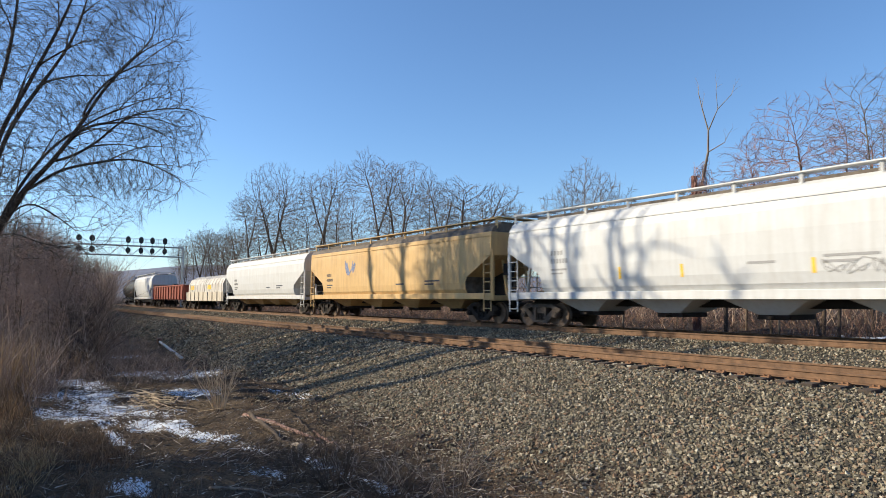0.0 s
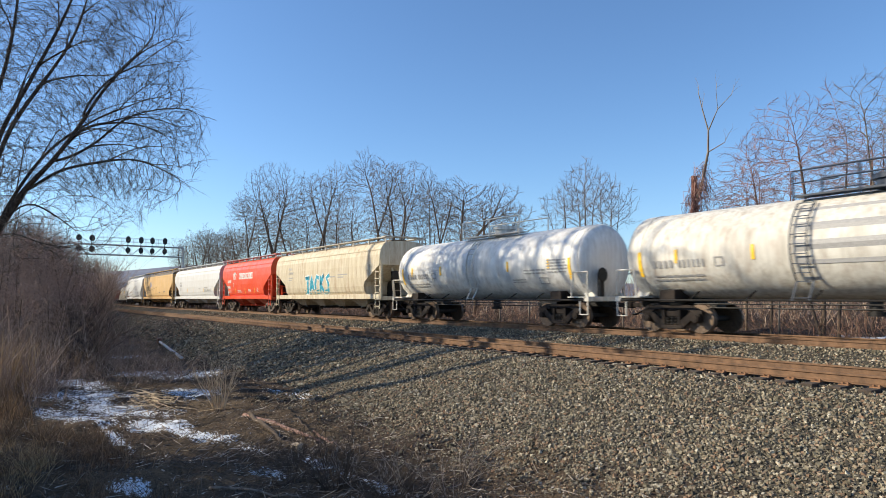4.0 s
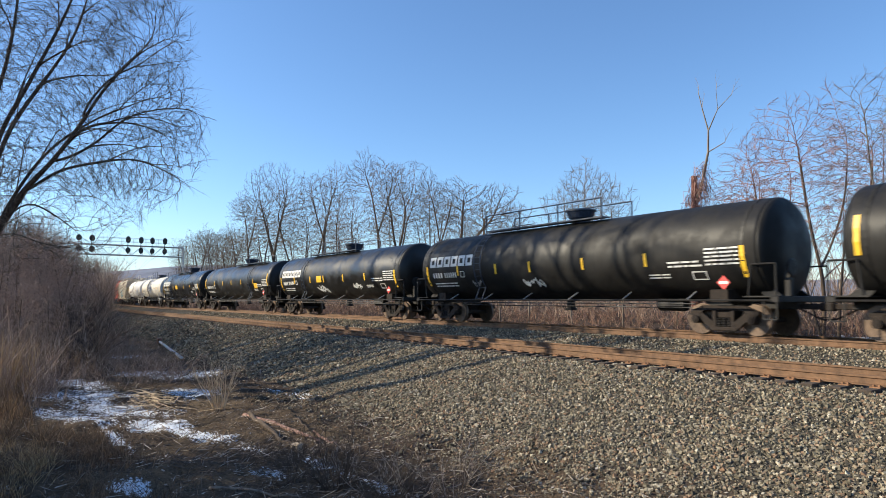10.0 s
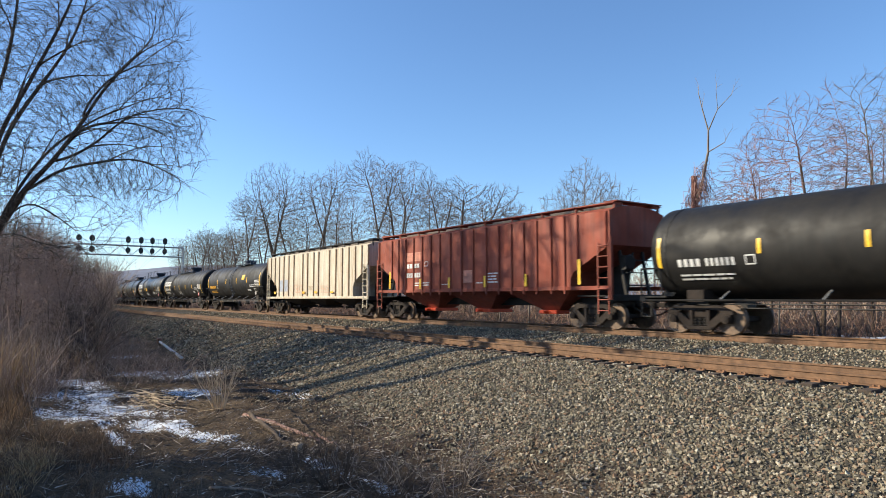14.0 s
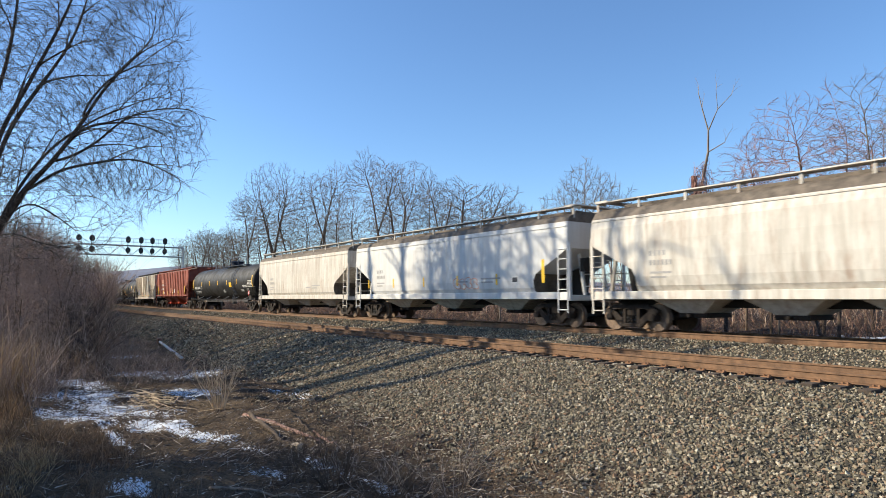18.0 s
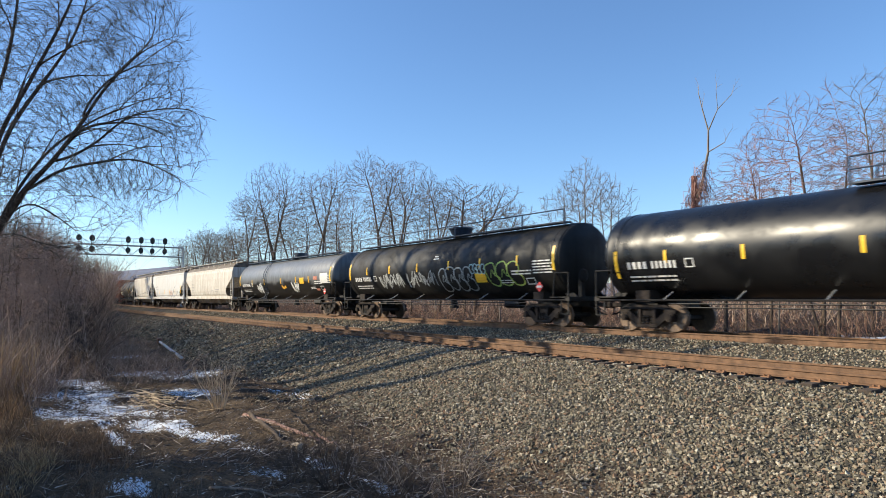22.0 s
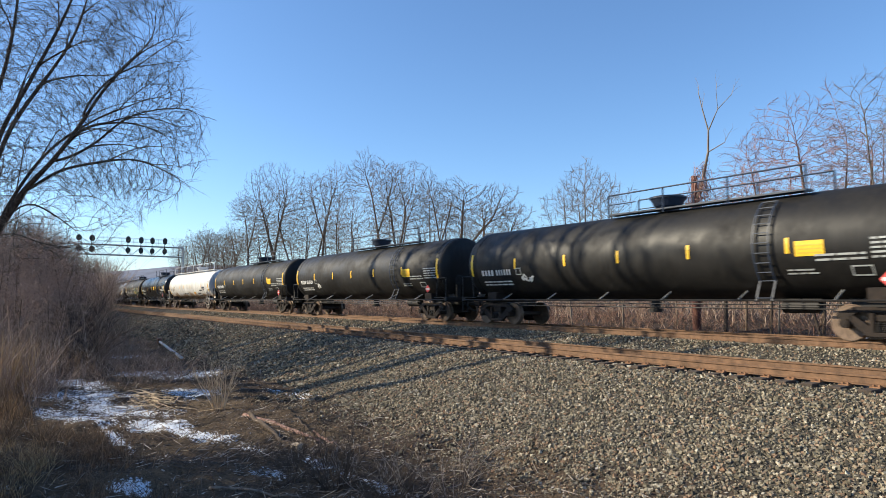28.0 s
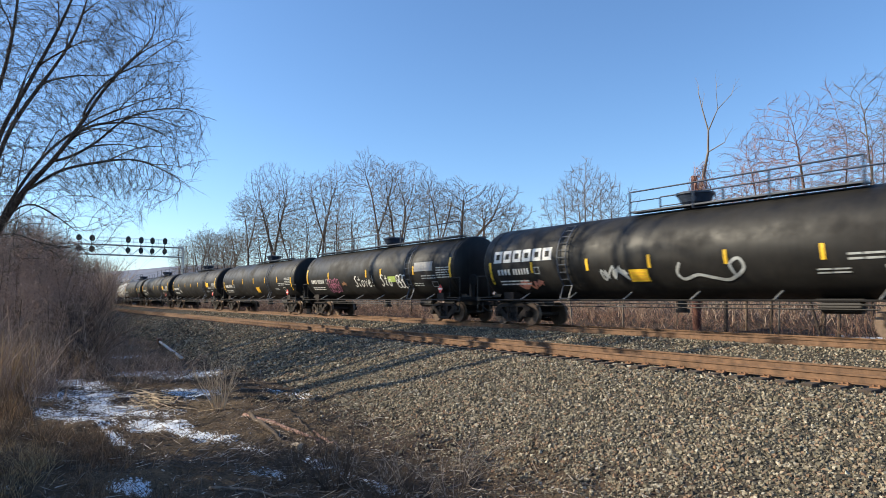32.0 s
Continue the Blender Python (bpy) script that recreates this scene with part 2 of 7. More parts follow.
M["cream_hopper"] = paint("cream_hopper_paint", (0.60, 0.54, 0.40), (0.26, 0.17, 0.09), 0.55, 0.55, 0.5)
M["yellow_hopper"] = paint("yellow_hopper_paint", (0.62, 0.41, 0.17), (0.30, 0.18, 0.09), 0.50, 0.55, 0.10)
M["red_hopper"] = paint("bright_red_hopper_paint", (0.72, 0.085, 0.028), (0.20, 0.05, 0.03), 0.18, 0.30, 0.0)
M["brown_hopper"] = paint("oxide_red_hopper_paint", (0.29, 0.060, 0.029), (0.07, 0.026, 0.018), 0.62, 0.65, 0.10)
M["rail_blue"] = plain("blue_black_railing", (0.022, 0.032, 0.055), 0.5)
# roof grime; also darkens the slope sheets where shade falls
M["gray_roof"] = plain("grimy_roof_shaded_slope_paint", (0.12, 0.097, 0.075), 0.8, 0.0, 3.0, 0.5)
M["galvanised"] = plain("galvanised_steel", (0.42, 0.42, 0.41), 0.5, 0.5, 10.0, 0.25)
M["signal_black"] = plain("black_signal_paint", (0.008, 0.012, 0.012), 0.6)
M["lens"] = plain("dark_signal_glass", (0.03, 0.03, 0.03), 0.2)
M["bark"] = bark("gray_brown_bark", (0.04, 0.031, 0.026), (0.12, 0.092, 0.07))
M["bark_far"] = bark("brown_bark", (0.055, 0.040, 0.030), (0.17, 0.125, 0.09))
M["bark_mid"] = bark("gray_twigs", (0.085, 0.065, 0.05), (0.22, 0.18, 0.14))
M["twig_tan"] = bark("brown_gray_twigs", (0.11, 0.08, 0.058), (0.28, 0.215, 0.165))
# lighter than the other twigs: sunlight on the thicket is put into this colour
M["twig_young"] = bark("light_brown_twigs", (0.24, 0.165, 0.13), (0.52, 0.39, 0.32))
M["dry_stem"] = bark("pale_dry_stem", (0.30, 0.23, 0.15), (0.58, 0.47, 0.34))
M["pole"] = plain("pale_pole_paint", (0.42, 0.45, 0.50), 0.6, 0.0, 3.0, 0.25)
M["cane"] = bark("pale_gray_cane", (0.18, 0.145, 0.115), (0.42, 0.36, 0.30))
M["bark_pale"] = bark("pale_bark", (0.12, 0.095, 0.075), (0.30, 0.25, 0.20))
M["twig_red"] = bark("reddish_twigs", (0.21, 0.11, 0.088), (0.42, 0.26, 0.21))
M["brush"] = island("brown_brush", [(0.0, (0.14, 0.096, 0.075)), (0.5, (0.34, 0.235, 0.18)), (0.85, (0.52, 0.385, 0.295)), (1.0, (0.66, 0.53, 0.41))])
M["trunk_red"] = bark("red_brown_bark", (0.07, 0.033, 0.025), (0.22, 0.105, 0.08))
M["rotten"] = bark("reddish_rotten_wood", (0.045, 0.026, 0.022), (0.36, 0.23, 0.19))
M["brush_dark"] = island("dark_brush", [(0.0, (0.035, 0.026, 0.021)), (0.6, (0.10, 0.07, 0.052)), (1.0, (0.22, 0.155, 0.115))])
M["brush_red"] = island("reddish_brush", [(0.0, (0.07, 0.045, 0.035)), (0.4, (0.22, 0.13, 0.09)), (0.75, (0.36, 0.19, 0.13)), (1.0, (0.52, 0.38, 0.28))])
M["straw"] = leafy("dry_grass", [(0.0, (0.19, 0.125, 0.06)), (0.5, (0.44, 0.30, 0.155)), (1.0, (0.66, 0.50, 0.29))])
M["straw_dark"] = leafy("brown_dry_grass", [(0.0, (0.055, 0.038, 0.026)), (0.5, (0.14, 0.092, 0.06)), (1.0, (0.32, 0.225, 0.145))])
M["litter"] = island("leaf_litter", [(0.0, (0.035, 0.026, 0.02)), (0.5, (0.10, 0.074, 0.054)), (0.78, (0.22, 0.165, 0.12)), (0.92, (0.42, 0.35, 0.28)), (1.0, (0.58, 0.52, 0.45))])
# blue-gray cast puts the distance haze into the hill's colour
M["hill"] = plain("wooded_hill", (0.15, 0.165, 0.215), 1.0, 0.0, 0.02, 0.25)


# ---- mesh helpers ----
def link(name, bm, material, parent=None, label="", flat=True):
    me = bpy.data.meshes.new(name)
    if not flat:
        for f in bm.faces:
            f.smooth = True
    bm.to_mesh(me)
    bm.free()
    for k in material if isinstance(material, (list, tuple)) else [material]:
        me.materials.append(k)
    ob = new(name, me)
    ob.parent = parent
    if label:
        ob["label"] = label
    return ob


def part(name, bm, material, parent, label="", flat=True):
    return link(name, bm, material, parent, label, flat)


def thing(name, label, category, group="", kind="", m=None):
    ob = new(name)
    if m is not None:
        ob.matrix_basis = m
    return tagged(ob, label, category, group, kind)


def box(bm, x0, x1, y0, y1, z0, z1, bevel=0.0, m=None):
    vs = [bm.verts.new((x, y, z)) for x in (x0, x1) for y in (y0, y1) for z in (z0, z1)]
    fs = [bm.faces.new([vs[i] for i in f]) for f in ((0, 1, 3, 2), (4, 6, 7, 5), (0, 4, 5, 1), (2, 3, 7, 6), (0, 2, 6, 4), (1, 5, 7, 3))]
    if bevel:
        bmesh.ops.bevel(bm, geom=list({e for f in fs for e in f.edges}), offset=bevel, segments=1, affect="EDGES")
    return vs


def rod(bm, p, q, r, seg=6, r2=None, caps=True):
    p, q = Vector(p), Vector(q)
    d = (q - p).normalized()
    a = d.orthogonal().normalized()
    b = d.cross(a)
    r2 = r if r2 is None else r2
    ra, rb = [], []
    for i in range(seg):
        c, s = math.cos(6.28318 * i / seg), math.sin(6.28318 * i / seg)
        ra.append(bm.verts.new(p + (a * c + b * s) * r))
        rb.append(bm.verts.new(q + (a * c + b * s) * r2))
    for i in range(seg):
        j = (i + 1) % seg
        bm.faces.new((ra[i], ra[j], rb[j], rb[i]))
    if caps:
        bm.faces.new(ra[::-1])
        bm.faces.new(rb)


def rings(bm, loops, close=True, caps=True):
    """Skin over rings of points (lists of equal length)."""
    vv = [[bm.verts.new(p) for p in ring] for ring in loops]
    n = len(vv[0])
    for a, b in zip(vv, vv[1:]):
        for i in range(n if close else n - 1):
            j = (i + 1) % n
            bm.faces.new((a[i], a[j], b[j], b[i]))
    if caps and close:
        bm.faces.new(vv[0][::-1])
        bm.faces.new(vv[-1])
    return vv


def revolve(bm, profile, axis="X", seg=32, centre=(0, 0, 0)):
    """profile: (along, radius) pairs turned round the axis."""
    loops = []
    for a, r in profile:
        ring = []
        for i in range(seg):
            c, s = r * math.cos(6.28318 * i / seg), r * math.sin(6.28318 * i / seg)
            p = {"X": (a, c, s), "Y": (c, a, s), "Z": (c, s, a)}[axis]
            ring.append(Vector(p) + Vector(centre))
        loops.append(ring)
    rings(bm, loops)


def fast_mesh(name, verts, faces, material, smooth_faces=False):
    """A mesh object from arrays; faces all with the same number of corners."""
    me = bpy.data.meshes.new(name)
    verts = np.asarray(verts, np.float32)
    faces = np.asarray(faces, np.int32)
    n, k = faces.shape
    me.vertices.add(len(verts))
    me.vertices.foreach_set("co", verts.ravel())
    me.loops.add(n * k)
    me.loops.foreach_set("vertex_index", faces.ravel())
    me.polygons.add(n)
    me.polygons.foreach_set("loop_start", np.arange(0, n * k, k, dtype=np.int32))
    me.polygons.foreach_set("loop_total", np.full(n, k, np.int32))
    me.polygons.foreach_set("use_smooth", np.full(n, smooth_faces))
    me.update(calc_edges=True)
    me.validate()
    me.materials.append(material)
    return new(name, me)


def tubes(segs, sides):
    """Vertices and faces of tapered tubes: rows of p (3), q (3), r0, r1."""
    a = np.asarray(segs, float).reshape(-1, 8)
    p, q, r0, r1 = a[:, 0:3], a[:, 3:6], a[:, 6], a[:, 7]
    d = q - p
    d /= np.linalg.norm(d, axis=1)[:, None] + 1e-9
    ref = np.where(np.abs(d[:, 2:3]) > 0.9, np.array([[1.0, 0, 0]]), np.array([[0, 0, 1.0]]))
    u = np.cross(d, ref)
    u /= np.linalg.norm(u, axis=1)[:, None] + 1e-9
    v = np.cross(d, u)
    ang = np.arange(sides) * 2 * np.pi / sides
    ring = u[:, None, :] * np.cos(ang)[None, :, None] + v[:, None, :] * np.sin(ang)[None, :, None]
    lo = p[:, None, :] + ring * r0[:, None, None]
    hi = q[:, None, :] + ring * r1[:, None, None]
    verts = np.concatenate([lo, hi], axis=1).reshape(-1, 3)
    base = (np.arange(len(a)) * 2 * sides)[:, None, None]
    i = np.arange(sides)
    j = (i + 1) % sides
    f = np.stack([i, j, j + sides, i + sides], axis=1)[None] + base
    return verts, f.reshape(-1, 4)


# ---- ground ----
def steps(*runs):
    out = []
    for a, b, d in runs:
        n = max(1, int(round(abs(b - a) / d)))
        out += list(np.linspace(a, b, n, endpoint=False))
    return np.array(out + [runs[-1][1]])


def snow_cover(x, y):
    """Where thin snow lies in the ditch."""
    g = np.zeros_like(x)
    for cx, cy, rx, ry, turn in SNOW:
        c, s = math.cos(turn), math.sin(turn)
        dx, dy = (x - cx) * c + (y - cy) * s, -(x - cx) * s + (y - cy) * c
        r = np.sqrt((dx / rx / 1.15) ** 2 + (dy / ry / 1.25) ** 2)
        g = np.maximum(g, np.clip(1.25 - r * 0.9, 0, 1))
    return np.clip(g, 0, 1) * 0.63


SNOW = [(-25.94, 2.65, 2.58, 1.71, 0.45), (-29.11, 3.14, 2.26, 0.72, 0.33), (-22.17, 3.48, 2.81, 1.33, 0.37), (-21.06, 2.11, 2.19, 0.79, 0.37), (-17.87, 2.73, 1.65, 0.18, 0.11), (-18.64, 3.78, 1.0, 0.64, 1.01),
        (-16.94, 4.52, 2.01, 0.38, 0.31), (-31.92, 5.91, 1.53, 1.24, 0.83), (-30.15, 7.26, 2.2, 1.63, 0.36), (-24.52, 6.0, 1.95, 0.77, 0.22), (-12.46, 4.6, 0.53, 0.27, 0.27), (-12.34, 5.67, 0.76, 0.26, 0.11),
        (-10.05, 5.91, 0.55, 0.18, 0.29), (-12.91, 2.2, 0.53, 0.33, 0.65), (-12.99, 2.4, 0.36, 0.18, 0.36), (-15.83, 1.08, 0.28, 0.18, 1.94), (-13.79, 0.36, 0.25, 0.18, 0.3), (-41.03, 6.54, 1.45, 0.82, 0.32),
        (-21.22, 8.6, 1.43, 0.25, 0.36), (-14.92, 5.09, 0.72, 0.28, 0.2), (-11.03, 5.7, 0.98, 0.2, 0.11),
        (-11.5, 28.5, 2.2, 1.6, 0.0)]


def build_ground():
    xs = steps((-3200, -400, 200), (-400, -160, 12), (-160, -60, 1.0), (-60, -34, 0.45), (-34, 2, 0.2), (2, 30, 1.2), (30, 400, 25), (400, 3200, 200))
    ys = steps((-3000, -100, 200), (-100, -12, 4.0), (-12, 0, 0.5), (0, 14, 0.2), (14, 24, 0.3), (24, 60, 1.0), (60, 240, 12), (240, 3200, 200))
    gx, gy = np.meshgrid(xs, ys)
    gz = height(gx, gy)
    v = np.stack([gx, gy, gz], -1).reshape(-1, 3)
    nx, ny = len(xs), len(ys)
    i = (np.arange(ny - 1)[:, None] * nx + np.arange(nx - 1)[None]).ravel()
    ob = fast_mesh("ground", v, np.stack([i, i + 1, i + nx + 1, i + nx], 1), M["earth"], True)
    s, u = across(v[:, 0], v[:, 1])
    edge = 0.35 * wave(v[:, 0], v[:, 1], 3.0, 21)
    red = smooth(-10.2 + edge, -9.2 + edge, u) * smooth(5.0, 3.5, u)
    blue = np.clip(0.5 + 0.6 * wave(v[:, 0], v[:, 1], 5, 5), 0, 1) * (1 - red) * smooth(-9, -11.5, u)
    col = np.stack([red, snow_cover(v[:, 0], v[:, 1]), blue, np.ones_like(red)], 1)
    at = ob.data.attributes.new("cover", "FLOAT_COLOR", "POINT")
    at.data.foreach_set("color", col.astype(np.float32).ravel())
    tagged(ob, "brown winter soil, ballast bed and thin snow beside a railway", "ground", kind="structure")


build_ground()


def hills():
    n = 90
    az = np.linspace(radians(-100), radians(40), n)
    top = 78 + 16 * np.sin(az * 5 + 1.0) + 9 * np.sin(az * 13) + 3 * np.sin(az * 37)
    top = top + 30 * smooth(radians(-92), radians(-76), az) * smooth(radians(-60), radians(-72), az)
    verts, faces = [], []
    for k, (d, f) in enumerate(((1900, 0.0), (2150, 0.55), (2400, 0.9), (2600, 1.0), (3000, 0.3))):
        verts += [(d * math.sin(a), d * math.cos(a), -3 + f * h) for a, h in zip(az, top)]
    for k in range(4):
        faces += [(k * n + i, k * n + i + 1, (k + 1) * n + i + 1, (k + 1) * n + i) for i in range(n - 1)]
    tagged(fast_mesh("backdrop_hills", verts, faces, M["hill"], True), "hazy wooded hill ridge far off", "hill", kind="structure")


hills()


# ---- railway ----
def rail_run(name, offset, top, s0, s1, label):
    """One rail with head, web and foot, and a worn running surface."""
    ss = list(np.arange(s0, S1, 6.0)) + list(np.arange(S1, s1 + 1, 20.0))
    prof = [(-0.075, 0.0), (-0.075, 0.018), (-0.012, 0.035), (-0.012, 0.135), (-0.037, 0.148), (-0.037, 0.182), (-0.028, 0.188),
            (0.028, 0.188), (0.037, 0.182), (0.037, 0.148), (0.012, 0.135), (0.012, 0.035), (0.075, 0.018), (0.075, 0.0)]
    bm = bmesh.new()
    loops = []
    for s in ss:
        loops.append([Vector((*track(s, offset + a)[:2], top - 0.188 + z)) for a, z in prof])
    rings(bm, loops)
    for f in bm.faces:
        if f.normal.z > 0.8 and f.calc_center_median().z > top - 0.01:
            f.material_index = 1
    bm.normal_update()
    for f in bm.faces:
        if f.normal.z > 0.8 and f.calc_center_median().z > top - 0.004:
            f.material_index = 1
    return tagged(link(name, bm, [M["rail"], M["rail_top"]]), label, "rail", "rails", "structure")


for off, top in ((NEAR - 0.755, NEAR_Z), (NEAR + 0.755, NEAR_Z), (-0.755, 0.0), (0.755, 0.0)):
    rail_run("rail", off, top, -620, 480, "rust-brown steel rail on wooden ties")


def ties():
    bm = bmesh.new()
    box(bm, -0.115, 0.115, -1.3, 1.3, -0.17, 0.0, 0.012)
    tie_mesh = bpy.data.meshes.new("tie")
    bm.to_mesh(tie_mesh)
    bm.free()
    tie_mesh.materials.append(M["tie"])
    bm = bmesh.new()
    box(bm, -0.09, 0.09, -0.19, 0.19, 0.0, 0.022)
    for a, b in ((-0.05, -0.11), (0.05, 0.11), (0.05, -0.11), (-0.05, 0.11)):
        box(bm, a - 0.012, a + 0.012, b - 0.015, b + 0.015, 0.02, 0.055)
    plate_mesh = bpy.data.meshes.new("tie_plate")
    bm.to_mesh(plate_mesh)
    bm.free()
    plate_mesh.materials.append(M["plate"])
    rng = random.Random(5)
    bed = thing("near_track", "row of weathered wooden ties in stone ballast", "railway track", kind="structure")
    rest = bmesh.new()
    for o, z in ((NEAR, NEAR_Z - 0.205), (0.0, -0.205)):
        s = -260.0
        while s < 40:
            x, y, turn = track(s, o)
            j, dz = rng.uniform(-0.05, 0.05), rng.uniform(-0.012, 0.004)
            if o == NEAR and -58 < s < -2:
                t = new("tie", tie_mesh)
                t.parent = bed
                t.matrix_basis = pose(x, y + j, z + dz, 0, 0, turn + rng.uniform(-1, 1))
                pl = new("tie_plate", plate_mesh)
                pl.parent = t
                pl.matrix_basis = pose(0, -0.755 - j, 0)
            else:
                vs = box(rest, -0.115, 0.115, -1.3, 1.3, -0.17, 0.0)
                m = pose(x, y + j, z + dz, 0, 0, turn)
                for v in vs:
                    v.co = m @ v.co
            s += 0.52 + rng.uniform(-0.015, 0.015)
    tagged(link("tie_rows", rest, M["tie"]), "rows of weathered wooden ties under the rails", "railway ties", kind="stuff")


ties()


# ---- signal bridge ----
def signal_bridge():
    x = -101.8
    y0, y1, lo, hi = 6.6, 23.5, 7.25, 8.65
    b = thing("signal_bridge", "galvanised steel lattice signal bridge spanning the railway", "signal bridge")
    for yy in (y0, y1):
        bm = bmesh.new()
        zb = float(height(x, yy))
        for dx in (-0.45, 0.45):
            rod(bm, (x + dx, yy, zb), (x + dx, yy, hi), 0.09, 6)
        for k in range(7):
            za, zc = zb + (hi - zb) * k / 7, zb + (hi - zb) * (k + 1) / 7
            e = 0.45 if k % 2 else -0.45
            rod(bm, (x + e, yy, za), (x - e, yy, zc), 0.035, 4)
        part("post", bm, M["galvanised"], b)
    for dx in (-0.45, 0.45):
        for z in (lo, hi):
            bm = bmesh.new()
            rod(bm, (x + dx, y0, z), (x + dx, y1, z), 0.085, 6)
            part("chord", bm, M["galvanised"], b)
        bm = bmesh.new()
        n = 12
        for k in range(n):
            ya, yb = y0 + (y1 - y0) * k / n, y0 + (y1 - y0) * (k + 1) / n
            za, zb = (lo, hi) if k % 2 else (hi, lo)
            rod(bm, (x + dx, ya, za), (x + dx, yb, zb), 0.035, 4)
            rod(bm, (x + dx, ya, lo), (x + dx, ya, hi), 0.03, 4)
        part("lattice", bm, M["galvanised"], b)
    bm = bmesh.new()
    for z in (hi + 0.55, hi + 1.05):
        for dx in (-0.6, 0.6):
            rod(bm, (x + dx, y0 + 5.5, z), (x + dx, y1 - 2, z), 0.025, 4)
    for k in range(7):
        yy = y0 + 5.5 + (y1 - 2 - y0 - 5.5) * k / 6
        for dx in (-0.6, 0.6):
            rod(bm, (x + dx, yy, hi), (x + dx, yy, hi + 1.05), 0.025, 4)
    part("railing", bm, M["galvanised"], b)
    for yy in (9.75, 11.35, 15.9, 17.6, 19.1, 20.8):
        bm = bmesh.new()
        rod(bm, (x + 0.55, yy, lo + 0.2), (x + 0.55, yy, hi + 1.1), 0.05, 6)
        part("signal_mast", bm, M["signal_black"], b)
        for z in (9.45, 7.95):
            bm = bmesh.new()
            revolve(bm, [(0.66, 0.46), (0.74, 0.5), (0.78, 0.5), (0.79, 0.4)], "X", 20)
            wide, tall = (0.72, 0.86) if yy < 12 else (0.64, 1.0 if z > 9 else 0.84)
            for v in bm.verts:
                v.co = Vector((v.co.x + x, v.co.y * wide + yy, v.co.z * tall + z))
            box(bm, x + 0.35, x + 0.68, yy - 0.18, yy + 0.18, z - 0.25, z + 0.25)
            head = part("signal_head", bm, M["signal_black"], b, "round black signal target")
            for k in range(3):
                a = radians(90 + 120 * k)
                bm = bmesh.new()
                c = Vector((x + 0.79, yy + 0.14 * math.cos(a), z + 0.2 * math.sin(a)))
                rod(bm, c, c + Vector((0.16, 0, 0)), 0.09, 10)
                part("lamp_hood", bm, M["lens"], head)


signal_bridge()


# ---- train ----
def prism(bm, pts, y0, y1):
    a = [bm.verts.new((x, y0, z)) for x, z in pts]
    b = [bm.verts.new((x, y1, z)) for x, z in pts]
    bm.faces.new(a)
    bm.faces.new(b[::-1])
    n = len(pts)
    for i in range(n):
        j = (i + 1) % n
        bm.faces.new((a[j], a[i], b[i], b[j]))


def keep(name, bm, mats, smooth_faces=False):
    bmesh.ops.recalc_face_normals(bm, faces=bm.faces)
    me = bpy.data.meshes.new(name)
    for f in bm.faces:
        f.smooth = smooth_faces
    bm.to_mesh(me)
    bm.free()
    for k in mats:
        me.materials.append(k)
    return me


def set_on(name, mesh, parent, m=None, label=""):
    ob = new(name, mesh)
    ob.parent = parent
    if m is not None:
        ob.matrix_basis = m
    if label:
        ob["label"] = label
    return ob


def truck_meshes(tone):
    bm = bmesh.new()
    box(bm, -0.22, 0.22, -1.02, 1.02, 0.5, 0.78, 0.03)
    box(bm, -0.30, 0.30, -0.35, 0.35, 0.70, 0.84, 0.02)
    for e in (-1, 1):
        box(bm, e * 0.45 - 0.06, e * 0.45 + 0.06, -0.8, 0.8, 0.42, 0.56, 0.01)
    bolster = keep("truck", bm, [tone])
    bm = bmesh.new()
    prism(bm, [(-1.10, 0.60), (-1.10, 0.70), (-0.66, 0.88), (0.66, 0.88), (1.10, 0.70), (1.10, 0.60), (0.74, 0.66), (0.60, 0.74), (-0.60, 0.74), (-0.74, 0.66)], -0.08, 0.08)
    for e in (-1, 1):
        prism(bm, [(e * 0.98, 0.64), (e * 0.74, 0.70), (e * 0.26, 0.33), (e * 0.26, 0.15), (e * 0.40, 0.15)], -0.07, 0.07)
        box(bm, e * 0.29 - 0.05, e * 0.29 + 0.05, -0.08, 0.08, 0.26, 0.76)
        box(bm, e * 0.889 - 0.14, e * 0.889 + 0.14, -0.09, 0.09, 0.50, 0.66, 0.02)
        rod(bm, (e * 0.889, -0.17, 0.457), (e * 0.889, 0.1, 0.457), 0.12, 12)
        rod(bm, (e * 0.889, -0.19, 0.457), (e * 0.889, -0.16, 0.457), 0.07, 8)
    box(bm, -0.42, 0.42, -0.09, 0.09, 0.13, 0.25, 0.02)
    frame_mesh = keep("side_frame", bm, [tone])
    bm = bmesh.new()
    for a in (-0.16, 0.0, 0.16):
        revolve(bm, [(0.25, 0.0)] + [(0.255 + 0.024 * k, 0.072 if k % 2 else 0.05) for k in range(11)] + [(0.50, 0.0)], "Z", 8, (a, 0, 0))
    spring = keep("spring_pack", bm, [M["steel"]])
    return bolster, frame_mesh, spring


def wheelset_mesh():
    bm = bmesh.new()
    for e in (-1, 1):
        revolve(bm, [(e * 0.84, 0.36), (e * 0.84, 0.452), (e * 0.74, 0.460), (e * 0.72, 0.488), (e * 0.69, 0.485), (e * 0.69, 0.36)], "Y", 28)
    for f in bm.faces:
        f.material_index = 1
    for e in (-1, 1):
        revolve(bm, [(e * 0.83, 0.365), (e * 0.77, 0.34), (e * 0.765, 0.16), (e * 0.85, 0.13), (e * 0.85, 0.08), (e * 0.69, 0.08), (e * 0.71, 0.36)], "Y", 28)
    rod(bm, (0, -0.95, 0), (0, 0.95, 0), 0.085, 10)
    return keep("wheelset", bm, [M["wheel"], M["wheel_rim"]], False)


